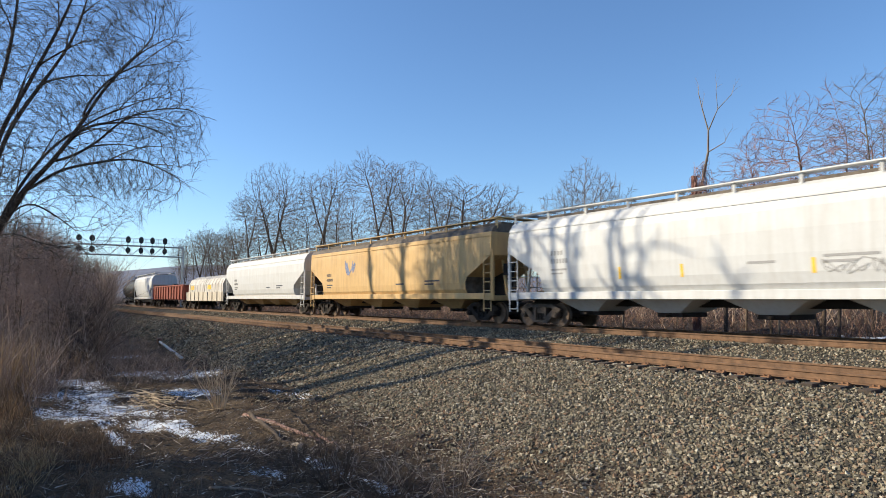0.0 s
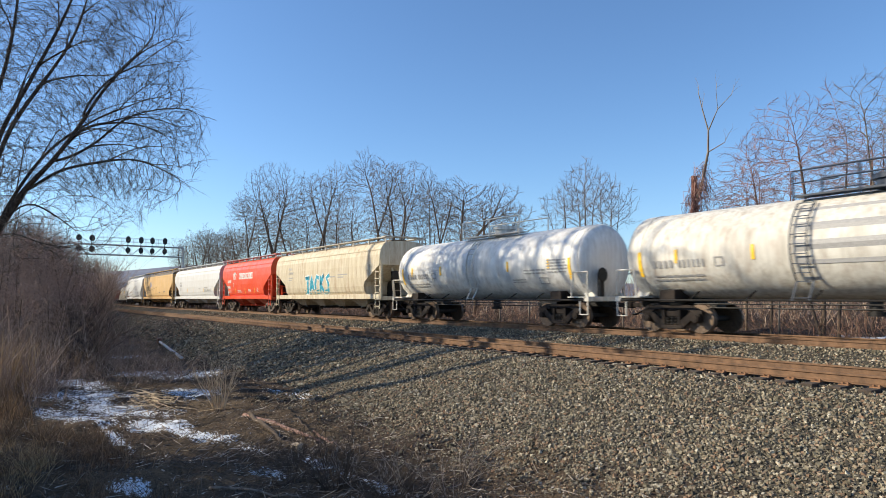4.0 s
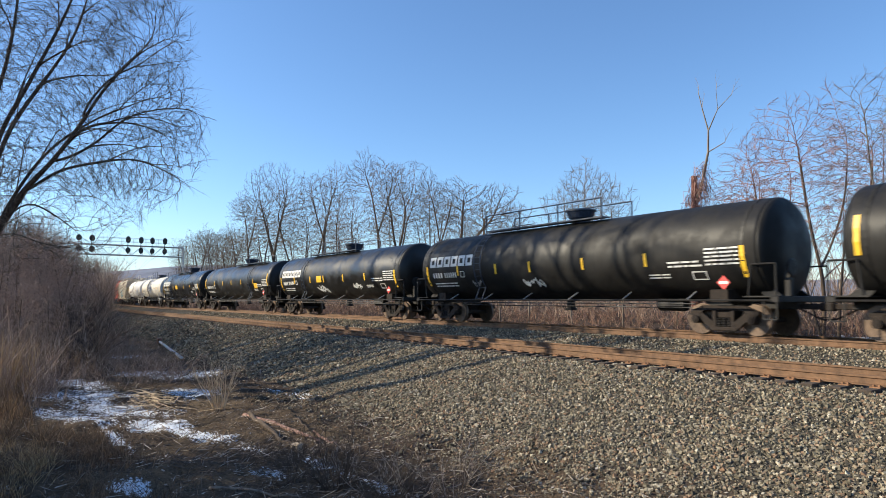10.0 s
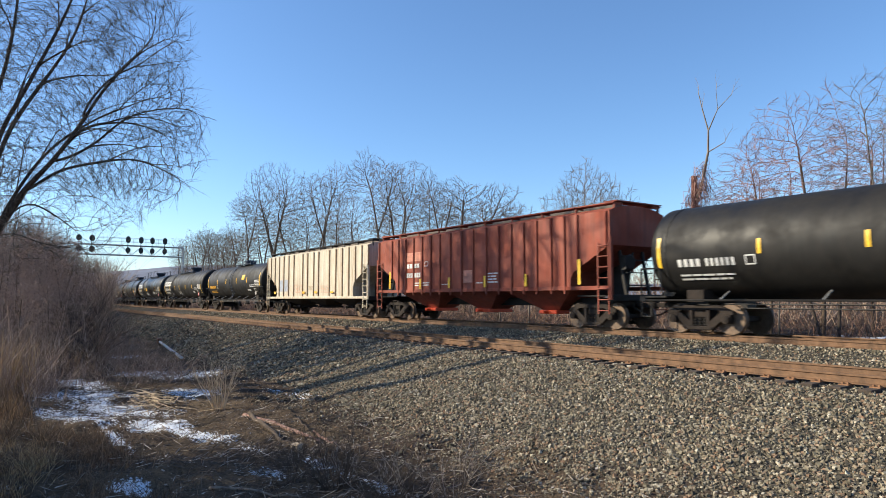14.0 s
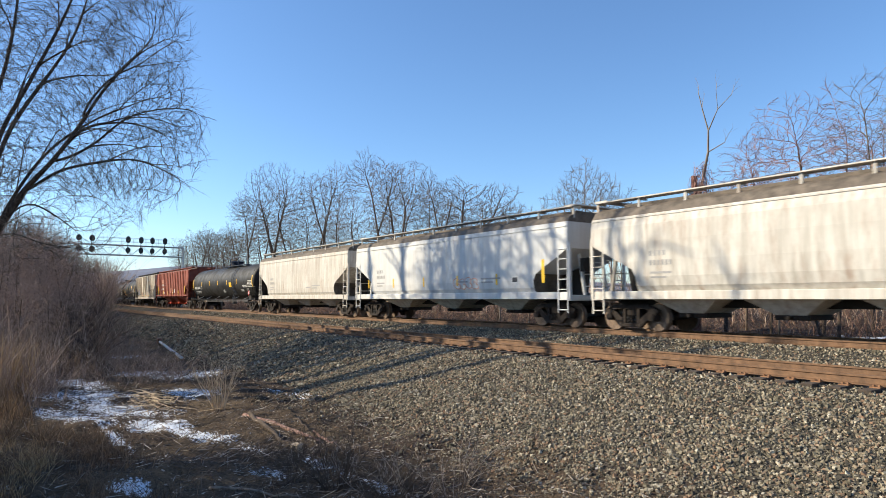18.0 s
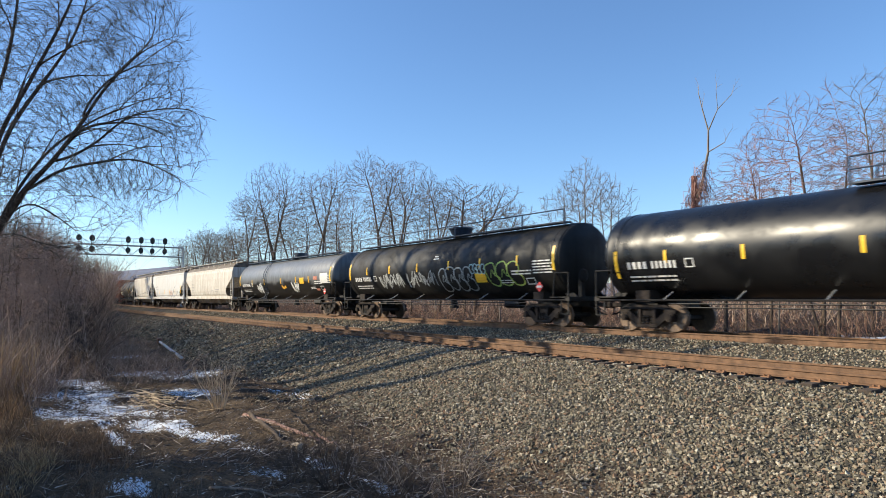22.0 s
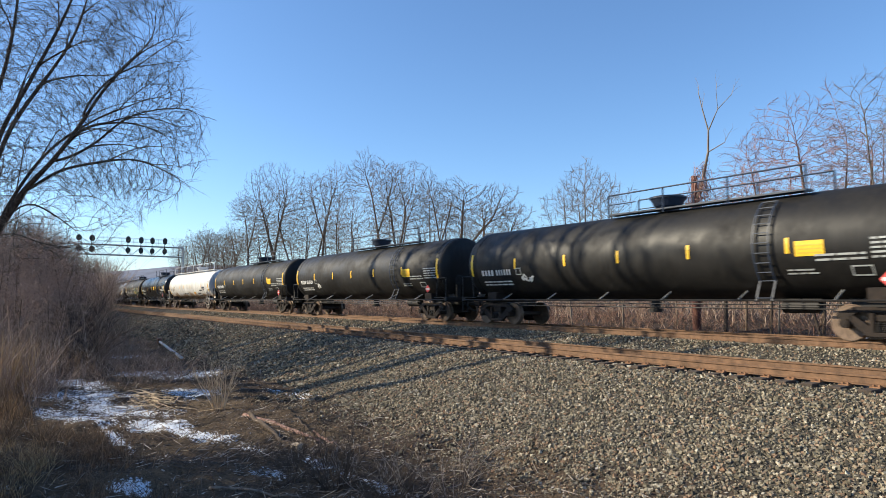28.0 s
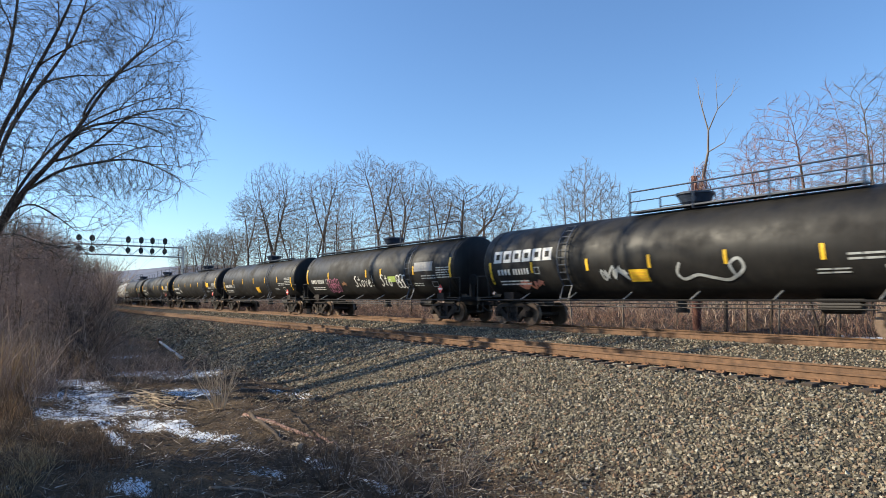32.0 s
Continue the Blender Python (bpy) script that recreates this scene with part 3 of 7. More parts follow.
TRUCK = {"rust": truck_meshes(M["truck"]), "gray": truck_meshes(M["truck_gray"])}
WHEELSET = wheelset_mesh()


def coupler_mesh():
    bm = bmesh.new()
    box(bm, -0.75, -0.18, -0.09, 0.09, 0.78, 0.94, 0.02)
    box(bm, -0.20, 0.02, -0.15, 0.17, 0.74, 0.98, 0.04)
    rod(bm, (-0.62, -0.32, 0.80), (-0.10, -0.26, 0.52), 0.03, 6)
    rod(bm, (-0.10, -0.26, 0.52), (0.05, -0.2, 0.50), 0.03, 6)
    return keep("coupler", bm, [M["truck"]])


COUPLER = coupler_mesh()


def ladder_mesh(tone, z0, z1, width, n, r=0.02):
    bm = bmesh.new()
    for e in (-1, 1):
        box(bm, e * width / 2 - 0.025, e * width / 2 + 0.025, -0.012, 0.012, z0, z1)
    for k in range(n):
        z = z0 + 0.12 + (z1 - z0 - 0.24) * k / max(1, n - 1)
        rod(bm, (-width / 2, -0.02, z), (width / 2, -0.02, z), r, 5)
    return keep("ladder", bm, [tone])


def running_gear(car, pitch, inset, tone):
    """Two trucks with their wheelsets, and the couplers."""
    bolster, side, spring = TRUCK[tone]
    sets = []
    for e in (-1, 1):
        t = set_on("truck", bolster, car, pose(e * (pitch / 2 - inset), 0, 0))
        for f in (-1, 1):
            set_on("side_frame", side, t, pose(0, f * 1.0, 0, 0, 0, 0 if f < 0 else 180))
            set_on("spring_pack", spring, t, pose(0, f * 1.0, 0))
            w = set_on("wheelset", WHEELSET, t, pose(f * 0.889, 0, 0.457))
            sets.append((w, f * 0.889))
        set_on("coupler", COUPLER, car, pose(e * (pitch / 2), 0, 0, 0, 0, 0 if e > 0 else 180))
    return sets


def bars(rows, put):
    """Unreadable or withheld lettering as bars: rows of (x0, x1, z0, z1) put on the surface by put(x, z)."""
    out = []
    for x0, x1, z0, z1 in rows:
        bm = bmesh.new()
        nz = 3
        lo = [bm.verts.new(put(x0, z0 + (z1 - z0) * k / nz)) for k in range(nz + 1)]
        hi = [bm.verts.new(put(x1, z0 + (z1 - z0) * k / nz)) for k in range(nz + 1)]
        for k in range(nz):
            bm.faces.new((lo[k], hi[k], hi[k + 1], lo[k + 1]))
        out.append(bm)
    return out


def words(x, z, widths, h, gap):
    """Letter-sized bars in a row from x."""
    out = []
    for w in widths:
        out.append((x, x + w, z, z + h))
        x += w + gap
    return out


def stroke(bm, pts, width, put):
    """A painted stroke of that width through points (x, z) on the surface."""
    pts = [Vector(p) for p in pts]
    fine = []
    for a, b in zip(pts, pts[1:]):
        n = max(1, int((b - a).length / 0.25))
        fine += [a.lerp(b, i / n) for i in range(n)]
    fine.append(pts[-1])
    rows = []
    for i, c in enumerate(fine):
        d = (fine[min(i + 1, len(fine) - 1)] - fine[max(i - 1, 0)])
        d = d.normalized() if d.length > 1e-6 else Vector((1, 0))
        n = Vector((-d.y, d.x)) * width / 2
        rows.append((bm.verts.new(put(c.x + n.x, c.y + n.y)), bm.verts.new(put(c.x - n.x, c.y - n.y))))
    for p, q in zip(rows, rows[1:]):
        bm.faces.new((p[0], p[1], q[1], q[0]))


def curve(pts, n=4):
    """Points on a smooth line through pts."""
    out = []
    for i in range(len(pts) - 1):
        p = [Vector(pts[max(0, min(len(pts) - 1, i + k))]) for k in (-1, 0, 1, 2)]
        for j in range(n):
            t = j / n
            out.append(0.5 * (2 * p[1] + (p[2] - p[0]) * t + (2 * p[0] - 5 * p[1] + 4 * p[2] - p[3]) * t * t + (3 * p[1] - p[0] - 3 * p[2] + p[3]) * t ** 3))
    return out + [Vector(pts[-1])]


def scrawl(seed, x, z, w, h, n, put, width=0.06):
    """Illegible spray-can handwriting: one running looped line."""
    r = random.Random(seed)
    pts = [(x, z + h * 0.5)]
    for k in range(n):
        x0, ww = x + w * k / n, w / n
        for i in range(5):
            high = (i + k) % 2
            pts.append((x0 + ww * (r.uniform(-0.35, 0.9) if i % 2 else r.uniform(0.1, 1.25)), z + h * (r.uniform(0.55, 1.05) if high else r.uniform(-0.05, 0.4))))
    bm = bmesh.new()
    stroke(bm, curve(pts, 4), width, put)
    return bm


def bubbles(seed, x, z, w, h, n, put, width=0.05):
    """Outlined balloon letters that overlap, none of them legible."""
    r = random.Random(seed)
    out = []
    base = [(0.2, 0.05), (-0.05, 0.4), (-0.1, 0.8), (0.3, 1.0), (0.75, 0.95), (0.85, 0.6), (0.65, 0.45), (1.05, 0.35), (1.0, 0.05), (0.6, -0.05), (0.2, 0.05)]
    for k in range(n):
        x0, ww, lift = x + w * k / n, w / n, r.uniform(-0.06, 0.06)
        pts = [(x0 + ww * (a + r.uniform(-0.08, 0.08)), z + h * (b + lift + r.uniform(-0.04, 0.04))) for a, b in base]
        bm = bmesh.new()
        stroke(bm, curve(pts, 3), width, put)
        out.append(bm)
        if r.random() < 0.6:
            bm = bmesh.new()
            stroke(bm, curve([(x0 + ww * 0.3, z + h * 0.35), (x0 + ww * 0.5, z + h * 0.7), (x0 + ww * 0.62, z + h * 0.5)], 3), width * 0.8, put)
            out.append(bm)
    return out


SHAPES = {
    "round": [(1.30, 1.36), (1.50, 1.50), (1.80, 1.565), (2.30, 1.60), (2.95, 1.61), (3.50, 1.585), (3.85, 1.50), (4.10, 1.34), (4.22, 1.12), (4.30, 0.60)],
    "flat": [(1.30, 1.50), (1.50, 1.50), (1.90, 1.50), (2.30, 1.50), (2.95, 1.50), (3.50, 1.50), (3.95, 1.50), (4.15, 1.49), (4.28, 1.15), (4.38, 0.55)],
    "tight": [(1.30, 1.40), (1.50, 1.52), (1.80, 1.55), (2.30, 1.56), (2.95, 1.56), (3.50, 1.56), (3.95, 1.54), (4.15, 1.42), (4.28, 1.10), (4.36, 0.55)],
}


def hopper(label, pitch, tone, shape="round", bays=4, ribs=(), gear="rust", end_tone=None, gate_tone=None, walk_tone=None, top=1.0, cut=1.9, low=1.30, cutz=2.95, deck=0.16, slide="truck", grimy=False):
    """A covered hopper car: body, sills, end platforms, ladders, roof walk, outlets."""
    car = thing("hopper_car", label, "hopper car", "cars of the freight train")
    h = pitch / 2 - 0.55
    paintwork = M[tone]
    end_tone, gate_tone, walk_tone = M[end_tone or tone], M[gate_tone or tone], M[walk_tone or tone]
    prof = [(1.30 + (z - 1.30) * top if z > 1.3 else z, w) for z, w in SHAPES[shape]]
    prof = [(low, prof[0][1])] + [q for q in prof if q[0] > low + 0.05]
    zc = 1.30 + (cutz - 1.30) * top
    zs, ws = [p[0] for p in prof], [p[1] for p in prof]

    def half(z):
        return h - float(np.interp(z, [low, zc - 1.15, zc - 0.9, zc, 9], [cut, cut, cut * 0.93, 0.03, 0.03]))

    zz = sorted(set(zs + [zc - 1.15, zc - 0.9, zc + 0.01]))
    bm = bmesh.new()
    loops = []
    for z in zz:
        w, k = float(np.interp(z, zs, ws)), half(z)
        xs_ = [-k, -k * 0.66, -k * 0.33, 0, k * 0.33, k * 0.66, k]
        ring = [(x, -w, z) for x in xs_] + [(x, w, z) for x in xs_[::-1]]
        loops.append([Vector(p) for p in ring])
    rings(bm, loops)
    bmesh.ops.recalc_face_normals(bm, faces=bm.faces)
    bm.normal_update()
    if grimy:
        # dirt-covered roof; slope sheets get the same dark tone, shade put into colour
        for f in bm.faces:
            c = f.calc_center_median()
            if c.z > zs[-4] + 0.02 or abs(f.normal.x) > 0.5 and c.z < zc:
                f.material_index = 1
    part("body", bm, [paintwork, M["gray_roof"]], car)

    def put(x, z):
        return Vector((x, -float(np.interp(z, zs, ws)) - (0.075 if ribs else 0.008), z))

    # side wings that carry the corner posts: the sheet runs on past the slope sheet
    if not ribs:
        zq = 1.3 + (3.78 - 1.3) * top
        for f in (-1, 1):
            bm = bmesh.new()
            wq = float(np.interp(zq, zs, ws))
            box(bm, -h + 0.04, h - 0.04, f * wq - 0.03, f * wq + 0.02, zq - 0.02, zq + 0.02)
            part("seam", bm, paintwork, car)
    for e in (-1, 1):
        for f in (-1, 1):
            bm = bmesh.new()
            box(bm, e * h - 0.05, e * h + 0.05, f * 1.50 - 0.05, f * 1.50 + 0.05, 1.05, zc + 0.25)
            part("corner_post", bm, paintwork, car)
            lad = ladder_mesh(paintwork, 0.55, zc + 0.1, 0.48, 7)
            set_on("ladder", lad, car, pose(e * (h - 0.30), f * 1.56, 0, 0, 0, 0 if f < 0 else 180))
        bm = bmesh.new()
        box(bm, e * (h - 0.04) - 0.12, e * (h - 0.04) + 0.12, -1.5, 1.5, 1.0, 1.22, 0.02)
        box(bm, e * (h - 0.9) - 0.8, e * (h - 0.9) + 0.8, -1.35, 1.35, 1.16, 1.20)
        part("end_platform", bm, end_tone, car)
        bm = bmesh.new()
        prism(bm, [(e * (h - cut - 0.1), 1.2), (e * (h - 0.55), 1.2), (e * (h - 0.25), zc - 0.2), (e * (h - 0.6), zc - 0.55), (e * (h - cut - 0.1), zc - 1.0)], -0.04, 0.04)
        part("shear_plate", bm, M["steel"], car)
        for f in (-1, 1):
            bm = bmesh.new()
            prism(bm, [(e * (h - 0.12), 1.2), (e * (h - 0.02), 1.2), (e * (h - 0.35), zc), (e * (h - 0.45), zc)], f * 0.62 - 0.05, f * 0.62 + 0.05)
            part("end_strut", bm, end_tone, car)
        for z in (1.55, 2.0, 2.45):
            bm = bmesh.new()
            rod(bm, (e * h, -0.7, z), (e * h, 0.7, z), 0.02, 5)
            part("grab_iron", bm, end_tone, car)
    bm = bmesh.new()
    revolve(bm, [(h + 0.10, 0.24), (h + 0.13, 0.28), (h + 0.16, 0.24)], "X", 16, (0, -0.65, 2.35))
    rod(bm, (h + 0.12, -0.93, 2.35), (h + 0.12, -0.37, 2.35), 0.015, 4)
    rod(bm, (h + 0.12, -0.65, 2.07), (h + 0.12, -0.65, 2.63), 0.015, 4)
    box(bm, h - 0.15, h + 0.1, -0.8, -0.5, 2.1, 2.6)
    part("brake_wheel", bm, M["steel"], car)
    for f in (-1, 1):
        bm = bmesh.new()
        box(bm, -h, h, f * 1.48 - 0.06, f * 1.48 + 0.06, low - (0.12 if ribs else 0.24), low + 0.03, 0.015)
        part("side_sill", bm, paintwork, car)
        bm = bmesh.new()
        y = 1.08
        box(bm, -h, h, f * y - 0.22, f * y + 0.22, zs[-1] + deck, zs[-1] + deck + 0.04)
        part("running_board", bm, M["galvanised"] if tone == "red_hopper" else walk_tone, car)
        n = max(6, int(2 * h / 1.75))
        for k in range(n + 1):
            x = -h + 0.06 + (2 * h - 0.12) * k / n
            bm = bmesh.new()
            box(bm, x - 0.04, x + 0.04, f * 1.2 - 0.03, f * 1.2 + 0.03, zs[-3] - 0.05, zs[-1] + deck + 0.005)
            box(bm, x - 0.03, x + 0.03, min(f * 0.8, f * 1.2), max(f * 0.8, f * 1.2), zs[-1] + deck - 0.06, zs[-1] + deck)
            part("walk_bracket", bm, walk_tone, car)
    bm = bmesh.new()
    box(bm, -h + 0.6, h - 0.6, -0.5, 0.5, zs[-1] - 0.02, zs[-1] + 0.13, 0.03)
    part("hatch_cover", bm, M["gray_roof"], car)
    for e in (-1, 1):
        bm = bmesh.new()
        box(bm, e * (h - 0.2) - 0.28, e * (h - 0.2) + 0.28, -1.25, 1.25, zs[-1] + deck + 0.05, zs[-1] + deck + 0.09)
        part("crossover_platform", bm, walk_tone, car)
    if ribs:
        for f in (-1, 1):
            for x in ribs:
                dist = min(x + h, h - x)
                zlow = 1.25 if dist > cut else zc - (dist / cut) * (zc - 1.9)
                bm = bmesh.new()
                box(bm, x - 0.038, x + 0.038, min(f * 1.49, f * 1.565), max(f * 1.49, f * 1.565), zlow, 4.14 * top if top < 1 else 4.14, 0.01)
                part("rib", bm, M["tan_rib"] if tone == "tan_hopper" else paintwork, car)
    bm = bmesh.new()
    box(bm, -pitch / 2 + 0.6, pitch / 2 - 0.6, -0.22, 0.22, 0.80, 1.12)
    part("centre_sill", bm, M["steel"], car)
    inner = h - cut + 0.05
    bw = 2 * inner / bays
    for k in range(bays):
        cx = -inner + bw * (k + 0.5)
        bm = bmesh.new()
        z0 = 0.62
        tp = [Vector((cx + a * bw / 2, b * 1.44, low + 0.02)) for a, b in ((-1, -1), (1, -1), (1, 1), (-1, 1))]
        lo = [Vector((cx + a * min(0.42, bw * 0.2), b * (0.5 if ribs else 0.72), z0)) for a, b in ((-1, -1), (1, -1), (1, 1), (-1, 1))]
        rings(bm, [lo, tp])
        bay = part("outlet_bay", bm, gate_tone, car)
        bm = bmesh.new()
        box(bm, cx - 0.5, cx + 0.5, -0.7, 0.7, 0.48, 0.63, 0.02)
        rod(bm, (cx, -0.95, 0.55), (cx, -0.6, 0.55), 0.05, 8)
        part("outlet_gate", bm, M[slide], bay)
    sets = running_gear(car, pitch, 1.85, gear)
    return car, put, h, sets


def tank(label, pitch, tone, radius=1.5, dome="bonnet", walk_x=(-4.3, 2.4), ladder_x=-4.05, gear="rust", rail_tone="rail_blue", full_rail=False, frame_tone="steel", rail_h=0.70):
    """A tank car: shell with dished heads, bands, stub sills, walkway, ladder, dome."""
    car = thing("tank_car", label, "tank car", "cars of the freight train")
    h = pitch / 2 - 0.62
    half = h - 0.63
    zc = 1.06 + radius
    bm = bmesh.new()
    prof = [(-half - 0.08, radius - 0.01)]
    seams = np.linspace(-half, half, 8)
    for k, x in enumerate(seams):
        r = radius + (0.004 if k % 2 else 0.0)
        prof += [(x + 0.02, r), (float(seams[k + 1]) - 0.02, r)] if k < 7 else []
    prof.append((half + 0.08, radius - 0.01))
    revolve(bm, prof, "X", 48, (0, 0, zc))
    bmesh.ops.recalc_face_normals(bm, faces=bm.faces)
    part("shell", bm, M[tone], car, flat=False)
    for e in (-1, 1):
        bm = bmesh.new()
        dome_line = ((0.075, 0.995), (0.13, 0.975), (0.20, 0.93), (0.28, 0.84), (0.36, 0.69), (0.42, 0.48), (0.45, 0.25), (0.46, 0.04))
        revolve(bm, [(e * (half + a), radius * b) for a, b in dome_line], "X", 48, (0, 0, zc))
        bmesh.ops.recalc_face_normals(bm, faces=bm.faces)
        part("head", bm, M[tone], car, flat=False)
    for x in (-half + 0.35, half - 0.35):
        bm = bmesh.new()
        revolve(bm, [(x - 0.05, radius), (x - 0.05, radius + 0.012), (x + 0.05, radius + 0.012), (x + 0.05, radius)], "X", 48, (0, 0, zc))
        part("band", bm, M[tone], car)

    def put(x, z):
        d = max(-1.0, min(1.0, (z - zc) / radius))
        a = math.asin(d)
        return Vector((x, -(radius + 0.019) * math.cos(a), zc + (radius + 0.019) * math.sin(a)))

    ft = M[frame_tone]
    for e in (-1, 1):
        tx = pitch / 2 - 2.5
        bm = bmesh.new()
        box(bm, min(e * (h - 0.1), e * (tx - 1.1)), max(e * (h - 0.1), e * (tx - 1.1)), -0.27, 0.27, 0.78, 1.14, 0.02)
        part("stub_sill", bm, M["steel"], car)
        bm = bmesh.new()
        prism_pts = [(-1.25, 0.98), (1.25, 0.98), (1.25, 1.35), (0.9, zc - math.sqrt(radius ** 2 - 0.81)), (0, 1.04), (-0.9, zc - math.sqrt(radius ** 2 - 0.81)), (-1.25, 1.35)]
        a = [bm.verts.new((e * tx - 0.28, y, z)) for y, z in prism_pts]
        b2 = [bm.verts.new((e * tx + 0.28, y, z)) for y, z in prism_pts]
        bm.faces.new(a)
        bm.faces.new(b2[::-1])
        for i in range(7):
            bm.faces.new((a[(i + 1) % 7], a[i], b2[i], b2[(i + 1) % 7]))
        bmesh.ops.recalc_face_normals(bm, faces=bm.faces)
        part("saddle", bm, M["truck"], car)
        bm = bmesh.new()
        box(bm, e * (h - 0.1) - 0.12, e * (h - 0.1) + 0.12, -1.48, 1.48, 0.98, 1.16, 0.02)
        box(bm, e * (h - 0.55) - 0.45, e * (h - 0.55) + 0.45, -1.48, 1.48, 1.12, 1.16)
        part("end_platform", bm, ft, car)
        for f in (-1, 1):
            bm = bmesh.new()
            for a, b2 in (((h - 0.05, 1.16), (h - 0.05, 2.05)), ((h - 0.05, 2.05), (h - 0.75, 2.05)), ((h - 0.75, 2.05), (h - 0.85, 1.16))):
                rod(bm, (e * a[0], f * 1.45, a[1]), (e * b2[0], f * 1.45, b2[1]), 0.028, 6)
            part("end_handrail", bm, ft, car)
            bm = bmesh.new()
            for q in (0.05, 0.42):
                box(bm, e * (h - q) - 0.02, e * (h - q) + 0.02, f * 1.46 - 0.015, f * 1.46 + 0.015, 0.52, 1.0)
            box(bm, e * (h - 0.235) - 0.2, e * (h - 0.235) + 0.2, f * 1.46 - 0.04, f * 1.46 + 0.04, 0.50, 0.53)
            part("sill_step", bm, ft, car)
        for f in (-1, 1):
            bm = bmesh.new()
            prism(bm, [(e * (h - 0.2), 1.14), (e * (h - 0.75), 1.14), (e * (h - 1.3), 1.9), (e * (h - 1.2), 1.9)], f * 0.75 - 0.04, f * 0.75 + 0.04)
            part("head_brace", bm, ft, car)
    bm = bmesh.new()
    revolve(bm, [(h + 0.02, 0.22), (h + 0.04, 0.27), (h + 0.06, 0.22)], "X", 16, (0, -0.75, 1.95))
    rod(bm, (h + 0.04, -1.0, 1.95), (h + 0.04, -0.5, 1.95), 0.015, 4)
    rod(bm, (h + 0.04, -0.75, 1.7), (h + 0.04, -0.75, 2.2), 0.015, 4)
    box(bm, h - 0.12, h + 0.02, -0.85, -0.65, 1.16, 2.0)
    part("brake_wheel", bm, M["steel"], car)
    for f in (-1, 1):
        bm = bmesh.new()
        rod(bm, (-h + 0.2, f * 1.47, 1.03), (h - 0.2, f * 1.47, 1.03), 0.03, 6)
        part("side_rail", bm, M["steel"], car)
        for x in np.linspace(-half + 2.2, half - 2.2, 6):
            bm = bmesh.new()
            rod(bm, (x, f * 1.47, 1.03), (x, f * 0.95, 1.30), 0.025, 5)
            part("rail_bracket", bm, M["galvanised"] if frame_tone == "steel" else M["steel"], car)
    for yy, zz in ((-1.1, 0.92), (-0.8, 0.80)):
        bm = bmesh.new()
        rod(bm, (-pitch / 2 + 3.4, yy, zz), (pitch / 2 - 3.4, yy, zz), 0.02, 5)
        part("brake_pipe", bm, M["steel"], car)
    bm = bmesh.new()
    rod(bm, (0, 0, 0.72), (0, 0, 1.15), 0.17, 12)
    rod(bm, (0, 0, 0.62), (0, 0, 0.73), 0.24, 12)
    part("bottom_outlet", bm, M["steel"], car)
    # brake gear under the middle
    bm = bmesh.new()
    rod(bm, (pitch * 0.24, -0.6, 0.88), (pitch * 0.24 + 1.0, -0.6, 0.88), 0.2, 10)
    box(bm, pitch * 0.24 - 0.1, pitch * 0.24 + 1.1, -0.8, 0.3, 1.0, 1.08)
    part("brake_cylinder", bm, M["steel"], car)
    zt = zc + radius
    rt = M[rail_tone]
    x0, x1 = (-half + 0.2, half - 0.2) if full_rail else walk_x
    y = 0.62
    for f in (-1, 1):
        bm = bmesh.new()
        box(bm, x0, x1, f * y - 0.22, f * y + 0.22, zt - 0.02, zt + 0.03)
        part("walkway", bm, rt, car)
    n = max(3, int((x1 - x0) / (2.4 if full_rail else 1.9)) + 1)
    for f in (-1,) if full_rail else (-1, 1):
        bm = bmesh.new()
        for k in range(n):
            x = x0 + (x1 - x0) * k / (n - 1)
            rod(bm, (x, f * 0.84, zt - 0.12), (x, f * 0.84, zt + rail_h), 0.032, 5)
        rod(bm, (x0, f * 0.84, zt + rail_h), (x1, f * 0.84, zt + rail_h), 0.026, 5)
        if not full_rail:
            rod(bm, (x0, f * 0.84, zt + 0.36), (x0 + 1.2, f * 0.84, zt + 0.36), 0.02, 5)
        part("railing", bm, rt, car)
    bm = bmesh.new()
    if dome == "bonnet":
        revolve(bm, [(zt - 0.1, 0.36), (zt + 0.10, 0.38), (zt + 0.18, 0.47), (zt + 0.42, 0.58), (zt + 0.43, 0.62), (zt + 0.49, 0.62), (zt + 0.51, 0.54), (zt + 0.53, 0.05)], "Z", 20, (0.6, 0, 0))
        part("dome_cover", bm, rt, car)
    else:
        revolve(bm, [(zt - 0.1, 0.46), (zt + 0.26, 0.46), (zt + 0.27, 0.53), (zt + 0.40, 0.53), (zt + 0.44, 0.0)], "Z", 18, (0.6, 0, 0))
        part("manway", bm, rt, car)
        bm = bmesh.new()
        revolve(bm, [(zt - 0.1, 0.13), (zt + 0.24, 0.13), (zt + 0.26, 0.17), (zt + 0.32, 0.0)], "Z", 10, (1.5, 0.1, 0))
        part("valve", bm, rt, car)
    # ladder bent over the shell
    for f in (-1, 1) if ladder_x is not None else ():
        bm = bmesh.new()
        angs = [radians(k) for k in range(-38, 62, 10)]
        rr = radius + 0.10
        pts = [(f * (-1) * -1 * rr * math.cos(a), zc + rr * math.sin(a)) for a in angs]
        pp = [(f * 1.49, 1.03)] + pts
        for e in (-1, 1):
            rings(bm, [[Vector((ladder_x + e * 0.22 + 0.02 * a, ya + 0.02 * b2 * f, za)) for a, b2 in ((-1, -1), (1, -1), (1, 1), (-1, 1))] for ya, za in pp])
        lad = part("ladder", bm, rt, car)
        for ya, za in [(f * 1.49, 1.1)] + pts:
            bm = bmesh.new()
            rod(bm, (ladder_x - 0.22, ya, za), (ladder_x + 0.22, ya, za), 0.017, 4)
